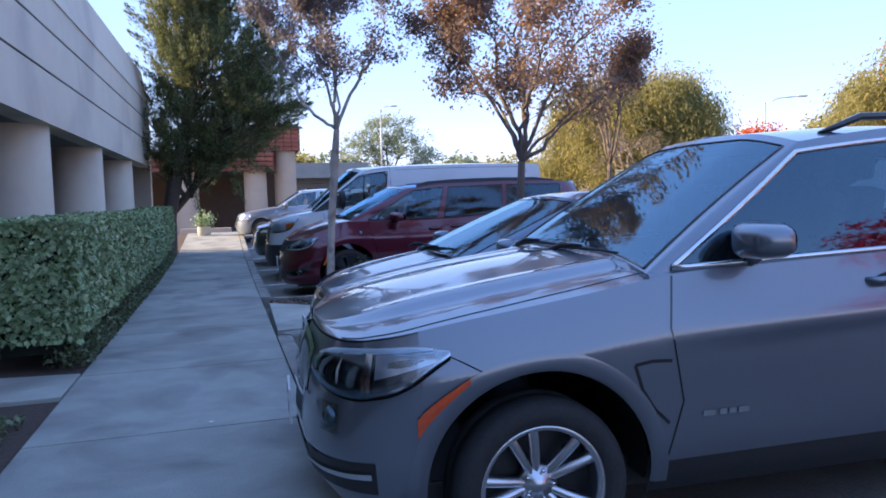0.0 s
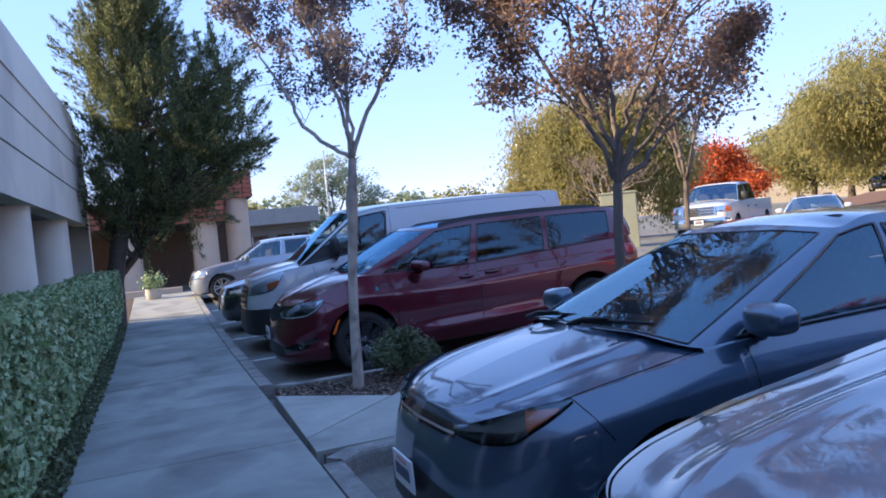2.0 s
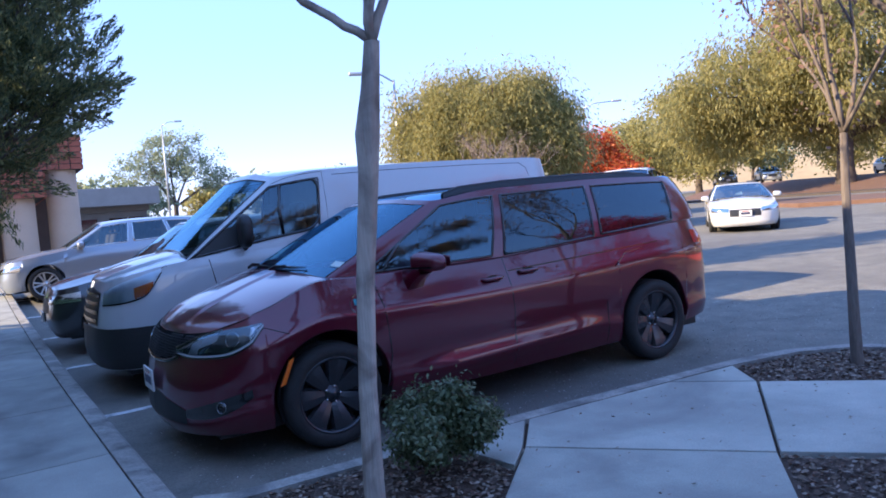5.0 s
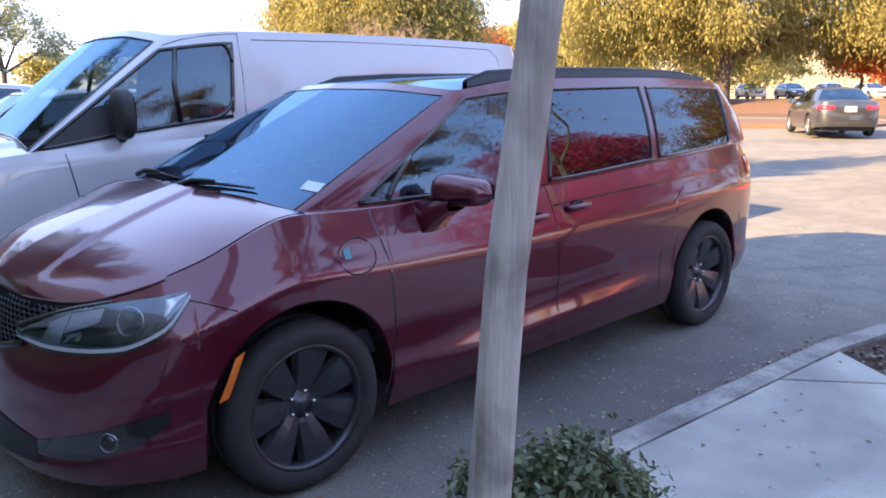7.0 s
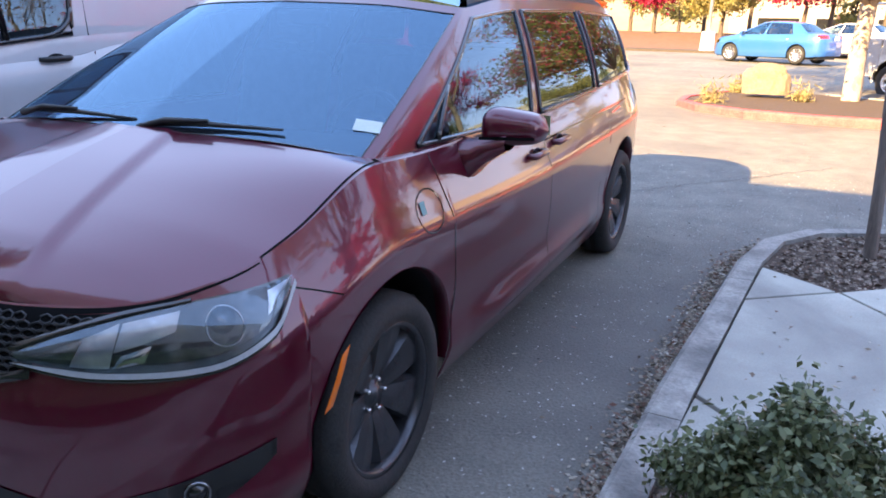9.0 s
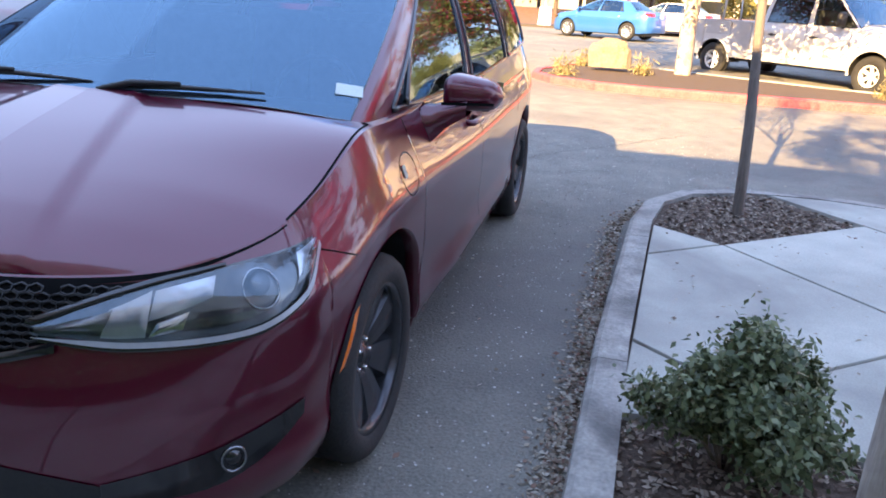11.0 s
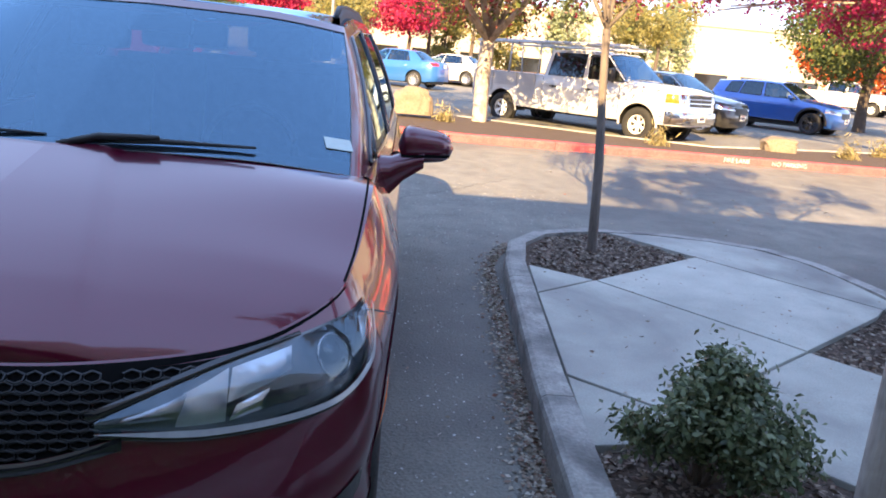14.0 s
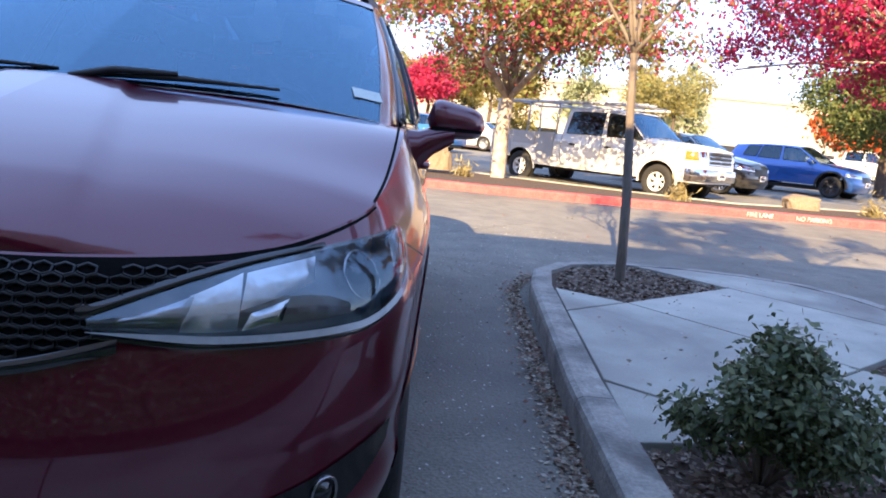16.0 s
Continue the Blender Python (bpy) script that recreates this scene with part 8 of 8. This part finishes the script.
for k, (x, y, h) in enumerate(((55, -6, 9), (56, -2, 8.0), (58, 2, 7), (60, -11, 8), (57, 7, 6))):
    big_tree("conifer", "grey green tree before the pale building", (x, y, 0.8), h, [((0, 0, h * 0.45), (1.4, 1.4, h * 0.28)), ((0, 0, h * 0.75), (0.9, 0.9, h * 0.22))], 3000, 0.3, PINE if k % 2 else OLIVE, 90 + k, 0.15, BARK, 0.3, 0.25)
big_tree("pine", "open pine far behind the building", (17.0, 82.0, 0.8), 11, [((-2.5, 0, 6.5), (2.6, 2.2, 1.6)), ((2.5, 0, 7.0), (3.0, 2.4, 1.5)), ((0, 0, 8.8), (3.0, 2.4, 1.4)), ((4.6, 0, 5.6), (2.0, 1.8, 1.1)), ((-1.0, 0, 5.0), (2.0, 1.8, 1.0))], 12000, 0.22, PINE, 95, 0.25, BARK, 0.4, 0.3)
for k, (x, y, h, leaf) in enumerate(((10.5, 80, 6, PINE), (7.5, 84, 6.5, OLIVE), (27, 88, 6.5, PINE), (36, 92, 7, OLIVE), (44, 90, 7.5, PINE), (52, 86, 7, OLIVE), (60, 76, 7, PINE), (70, 70, 8, OLIVE), (22, 90, 5, OLIVE), (80, 62, 8, PINE), (88, 48, 8, OLIVE), (92, 36, 7, ORANGE), (95, 24, 7, OLIVE))):
    big_tree("distant_tree", "hazy tree on the far side of the car park", (x, y, 1.0), h, [((0, 0, h * 0.6), (h * 0.55, h * 0.5, h * 0.32)), ((h * 0.4, 0, h * 0.5), (h * 0.4, h * 0.4, h * 0.26))], 2600, 0.5, leaf, 100 + k, 0.2, BARK, 0.5, 0.3)
for x, y, k in ((17.9, 9.9, 1), (15.0, 10.1, 2), (16.4, 8.6, 3), (15.2, 0.2, 4), (16.6, -1.4, 5), (14.8, 4.4, 6)):
    rg = np.random.default_rng(200 + k)
    tuft = thing("dry_plant", "dry straw coloured tuft in the planting bed", "plant", Matrix.Translation((x, y, gz + 0.13)))
    c = np.abs(rg.normal(0, 1, (260, 3))) * np.array([0.0, 0.0, 0.16]) + rg.normal(0, 1, (260, 3)) * np.array([0.11, 0.11, 0.0])
    tagged(leaves_mesh("blade_tuft", c, 0.16, DRY, tuft, k, aspect=0.12), kind="stuff")

# the mulch bank and the far buildings
BANK = surface("red brown bank mulch", (0.11, 0.06, 0.038), (0.20, 0.115, 0.075), 3.0, 0.95, 0.6)
SOIL = surface("dark bed soil", (0.05, 0.04, 0.032), (0.09, 0.07, 0.055), 4.0, 0.95, 0.6)
HILL = surface("dry grass hill", (0.30, 0.22, 0.11), (0.42, 0.32, 0.17), 0.02, 0.95, 0.3, fine=0.3)
PALE = surface("pale office wall", (0.33, 0.29, 0.25), (0.42, 0.37, 0.315), 0.4, 0.85, 0.1)
bx, by = np.linspace(40, 62, 9), np.linspace(-3, 42, 16)
bv = [(x, y, 0.62 + 0.9 * min(1, max(0, (x - 40.5 - 0.06 * (y - 8)) / 6)) * min(1, max(0, (y + 3) / 3)) + 0.08 * noise.noise((x * 0.4, y * 0.4, 0))) for x in bx for y in by]
tagged(link_mesh("bank", bv, grid_faces(len(bx), len(by)), BANK), "low bank of red brown mulch at the edge of the car park", "bank", kind="structure")
strip = slab_bm([(37.6, 6), (40.6, 6), (42.5, 40), (38.5, 40)], 0.3, ground_z(40) + 0.06, 0)
tagged(part("dark_bed", strip, SOIL), "strip of dark soil before the bank", "planting bed", kind="structure")
isl = slab_bm([(27.5, 22.4), (29.4, 17.0), (35, 17.0), (40, 24), (52, 30), (50, 36), (33, 30)], 0.0, ground_z(30) + 0.13, 0.02)
tagged(part("tree_island", isl, BANK), "mulched tree island with a pale kerb", "planting bed", kind="structure")


def hall(label, x0, x1, y0, y1, z1, wall, band_z=None):
    b = tagged(new("building"), label, "building", kind="structure")
    box("wall", x0, x1, y0, y1, -0.3, z1, wall, b, bevel=0.05)
    box("parapet", x0 - 0.15, x1 + 0.15, y0 - 0.15, y1 + 0.15, z1 - 0.003, z1 + 0.35, wall, b, bevel=0.05)
    return b


pale = hall("long pale two-storey office building in the sun", 72, 96, -50, 16, 7.2, PALE)
for k in range(14):
    y = -48 + 4.5 * k
    for z in (1.4,):
        w = box("window", 71.9, 72.02, y, y + 3.2, z, z + 1.5, DARK_GLASS, pale, bevel=0)
# Wall coloured dark throughout: the shade under the eave is painted in.
greyb = hall("long low grey building with a deep dark eave beyond the bays", -14, 9.6, 56, 68, 2.9, surface("shaded grey wall", (0.16, 0.15, 0.14), (0.24, 0.225, 0.205), 1.0, 0.85, 0.1))
box("eave", -14.8, 10.2, 54.6, 69, 3.24, 4.35, surface("weathered grey fascia", (0.22, 0.215, 0.205), (0.32, 0.31, 0.295), 1.5, 0.8, 0.2), greyb, bevel=0.04)
for k in range(8):
    gw = box("window", -13 + 2.9 * k, -10.8 + 2.9 * k, 55.9, 56.05, 0.9, 2.5, DARK_GLASS, greyb, bevel=0)
    box("window_bar", -11.94 + 2.9 * k, -11.86 + 2.9 * k, 55.84, 55.9, 0.9, 2.5, METAL_POLE, gw, bevel=0)
hv2 = []
for i, a in enumerate(np.linspace(-0.35, 1.25, 50)):
    az = math.pi / 2 - 0.9 + a
    for j, (d, q) in enumerate(((230, 0), (300, 0.5), (420, 1.0), (600, 1.0))):
        top_z = 40 * (0.55 + 0.45 * math.sin(a * 2.6 + 0.4) + 0.06 * noise.noise((a * 9, 0, 0)))
        hv2.append((d * math.sin(az), d * math.cos(az), -2 + top_z * q))
tagged(link_mesh("hill", hv2, grid_faces(50, 4), HILL), "dry grassy hill on the skyline", "hill", kind="structure")

# the red-roofed portico at the end of the pavement
portico = tagged(new("portico_building"), "building with tan columns and a red tiled fascia at the end of the pavement", "building", kind="structure")
portico.location.x = -0.55
for x, y, top_ in ((3.15, 30.85, 3.56), (1.9, 32.4, 3.56), (1.9, 30.3, 2.71), (-0.8, 30.3, 2.71), (-3.6, 30.3, 2.71)):
    v, f = lathe_data([(0.48, -0.3), (0.46, 1.2), (0.45, top_)], sides=28)
    link_mesh("column", [(x + a, y + c, b) for a, b, c in v], [tuple(reversed(q)) for q in f], TAN, portico)


for x0, x1, y0, z0, z1 in ((0.2, 3.72, 30.3, 3.55, 4.6), (-6.5, 2.6, 29.7, 2.7, 3.5)):
    fa = box("tiled_fascia", x0, x1, y0, y0 + 9, z0, z1, REVEAL, portico, bevel=0.01)
    rows = max(3, int((z1 - z0) / 0.16))
    nt = int((x1 - x0) / 0.3)
    me = None
    for r in range(rows):
        for k in range(nt):
            if me is None:
                tb_ = box("tile", -0.145, 0.145, -0.05, 0.0, 0.0, 0.15, ROOF_TILE, fa, bevel=0.008)
                me = tb_.data
            else:
                tb_ = new("tile", me)
                tb_.parent = fa
            tb_.matrix_basis = pose(x0 + 0.15 + k * (x1 - x0 - 0.3) / max(1, nt - 1), y0 - 0.004, z0 + r * (z1 - z0) / rows, 4, 0, 0)
    n_side = 24
    for r in range(rows):
        for k in range(n_side):
            tb_ = new("tile", me)
            tb_.parent = fa
            tb_.matrix_basis = pose(x1 + 0.004, y0 + 0.15 + k * 0.3, z0 + r * (z1 - z0) / rows, 0, -4, 90)
# Browned well below the tan: the porch's shade is put into this colour.
box("rear_wall", -7, 3.4, 36, 36.4, -0.2, 3.0, surface("shaded brown entrance wall", (0.09, 0.06, 0.045), (0.15, 0.10, 0.075), 3.0, 0.85, 0.2), portico)
box("low_wall", -0.9, 0.9, 27.0, 27.3, -0.1, 0.5, TAN, portico)
pot = thing("potted_plant", "leafy plant in a pale round pot", "plant", Matrix.Translation((-0.45, 23.6, 0.30)) @ Matrix.Scale(0.75, 4))
v, f = lathe_data([(0.16, 0.0), (0.26, 0.1), (0.3, 0.3), (0.27, 0.42), (0.29, 0.46), (0.25, 0.46), (0.22, 0.38)], sides=24)
link_mesh("pot", [(a, c, b) for a, b, c in v], f, TERRACOTTA, pot)
cp = np.random.default_rng(7).normal(size=(700, 3)) * np.array([0.2, 0.2, 0.16]) + np.array([0, 0, 0.75])
tagged(leaves_mesh("foliage", cp, 0.09, HEDGE_LEAF, pot, 3), kind="stuff")


def street_lamp(x, y, h, arm, base_h=0.0, z=0.4):
    lp = thing("street_lamp", "tall metal lamp post with a curved arm", "street lamp", Matrix.Translation((x, y, z)))
    if base_h:
        v, f = lathe_data([(0.42, -0.2), (0.34, 0.25), (0.30, base_h), (0.0, base_h)], sides=16)
        link_mesh("footing", [(a, c, b) for a, b, c in v], [tuple(reversed(q)) for q in f], WHITE_PAINT, lp)
    tube("pole", [(0, 0, 0), (0, 0, h * 0.6), (0, 0, h)], [0.10, 0.075, 0.05], METAL_POLE, lp)
    a = Vector((arm[0], arm[1], 0))
    tube("arm", [Vector((0, 0, h - 0.1)), a * 0.4 + Vector((0, 0, h + 0.25)), a + Vector((0, 0, h + 0.3))], 0.04, METAL_POLE, lp)
    bm = box_bm(bmesh.new(), -0.35, 0.35, -0.14, 0.14, -0.06, 0.08, 0.05)
    ang = math.degrees(math.atan2(arm[1], arm[0]))
    part("lamp_head", bm, METAL_POLE, lp, smooth=True).matrix_basis = pose(arm[0] * 1.15, arm[1] * 1.15, h + 0.3, 0, 0, ang)


street_lamp(16.5, 34.2, 7.0, (-1.35, 0.42), 0, 0.3)
street_lamp(38.5, 46.0, 7.6, (1.8, -1.2))
street_lamp(15.0, 75.0, 10.5, (1.2, -0.2))
street_lamp(39.3, 13.4, 8.5, (1.4, 0.2), 1.0, 0.55)
cab_box = thing("utility_cabinet", "pale green utility cabinet beyond the bays", "cabinet", Matrix.Translation((14.6, 22.9, 0.1)) @ Matrix.Rotation(math.radians(-35), 4, "Z"))
box("body", -0.6, 0.6, -0.4, 0.4, -0.1, 2.1, surface("pale green metal", (0.27, 0.27, 0.17), (0.34, 0.34, 0.23), 3.0, 0.6, 0.1), cab_box, bevel=0.03)
box("lid", -0.63, 0.63, -0.43, 0.43, 2.097, 2.16, surface("pale green metal", (0.3, 0.3, 0.3), (0.3, 0.3, 0.3)), cab_box, bevel=0.02)

# cracks in the asphalt
rc = np.random.default_rng(12)
for (xa, ya), (xb, yb) in (((7.2, 9.9), (9.6, 8.1)), ((6.2, 10.6), (8.4, 10.9)), ((7.9, 4.2), (9.8, 6.6))):
    pts = []
    for t in np.linspace(0, 1, 26):
        x, y = xa + (xb - xa) * t + rc.normal(0, 0.025), ya + (yb - ya) * t + rc.normal(0, 0.025)
        pts.append((x, y, ground_z(x, y) + 0.004))
    v, f = ribbon(pts, [(0, 0, 1)] * len(pts), 0.009)
    tagged(link_mesh("asphalt_crack", v, f, REVEAL, smooth=False), "thin dark crack in the worn asphalt", "crack", kind="structure")

# the pavement and its edges climb gently towards the far end
for root_ in (pavement, kerb, hedge, low, verge):
    for ob in root_.children:
        for v in ob.data.vertices:
            v.co.z += rise(v.co.x, v.co.y)
for ob in [o for o in scene.objects if o.name.startswith("bay_line")]:
    for v in ob.data.vertices:
        v.co.z += rise(v.co.x, v.co.y)
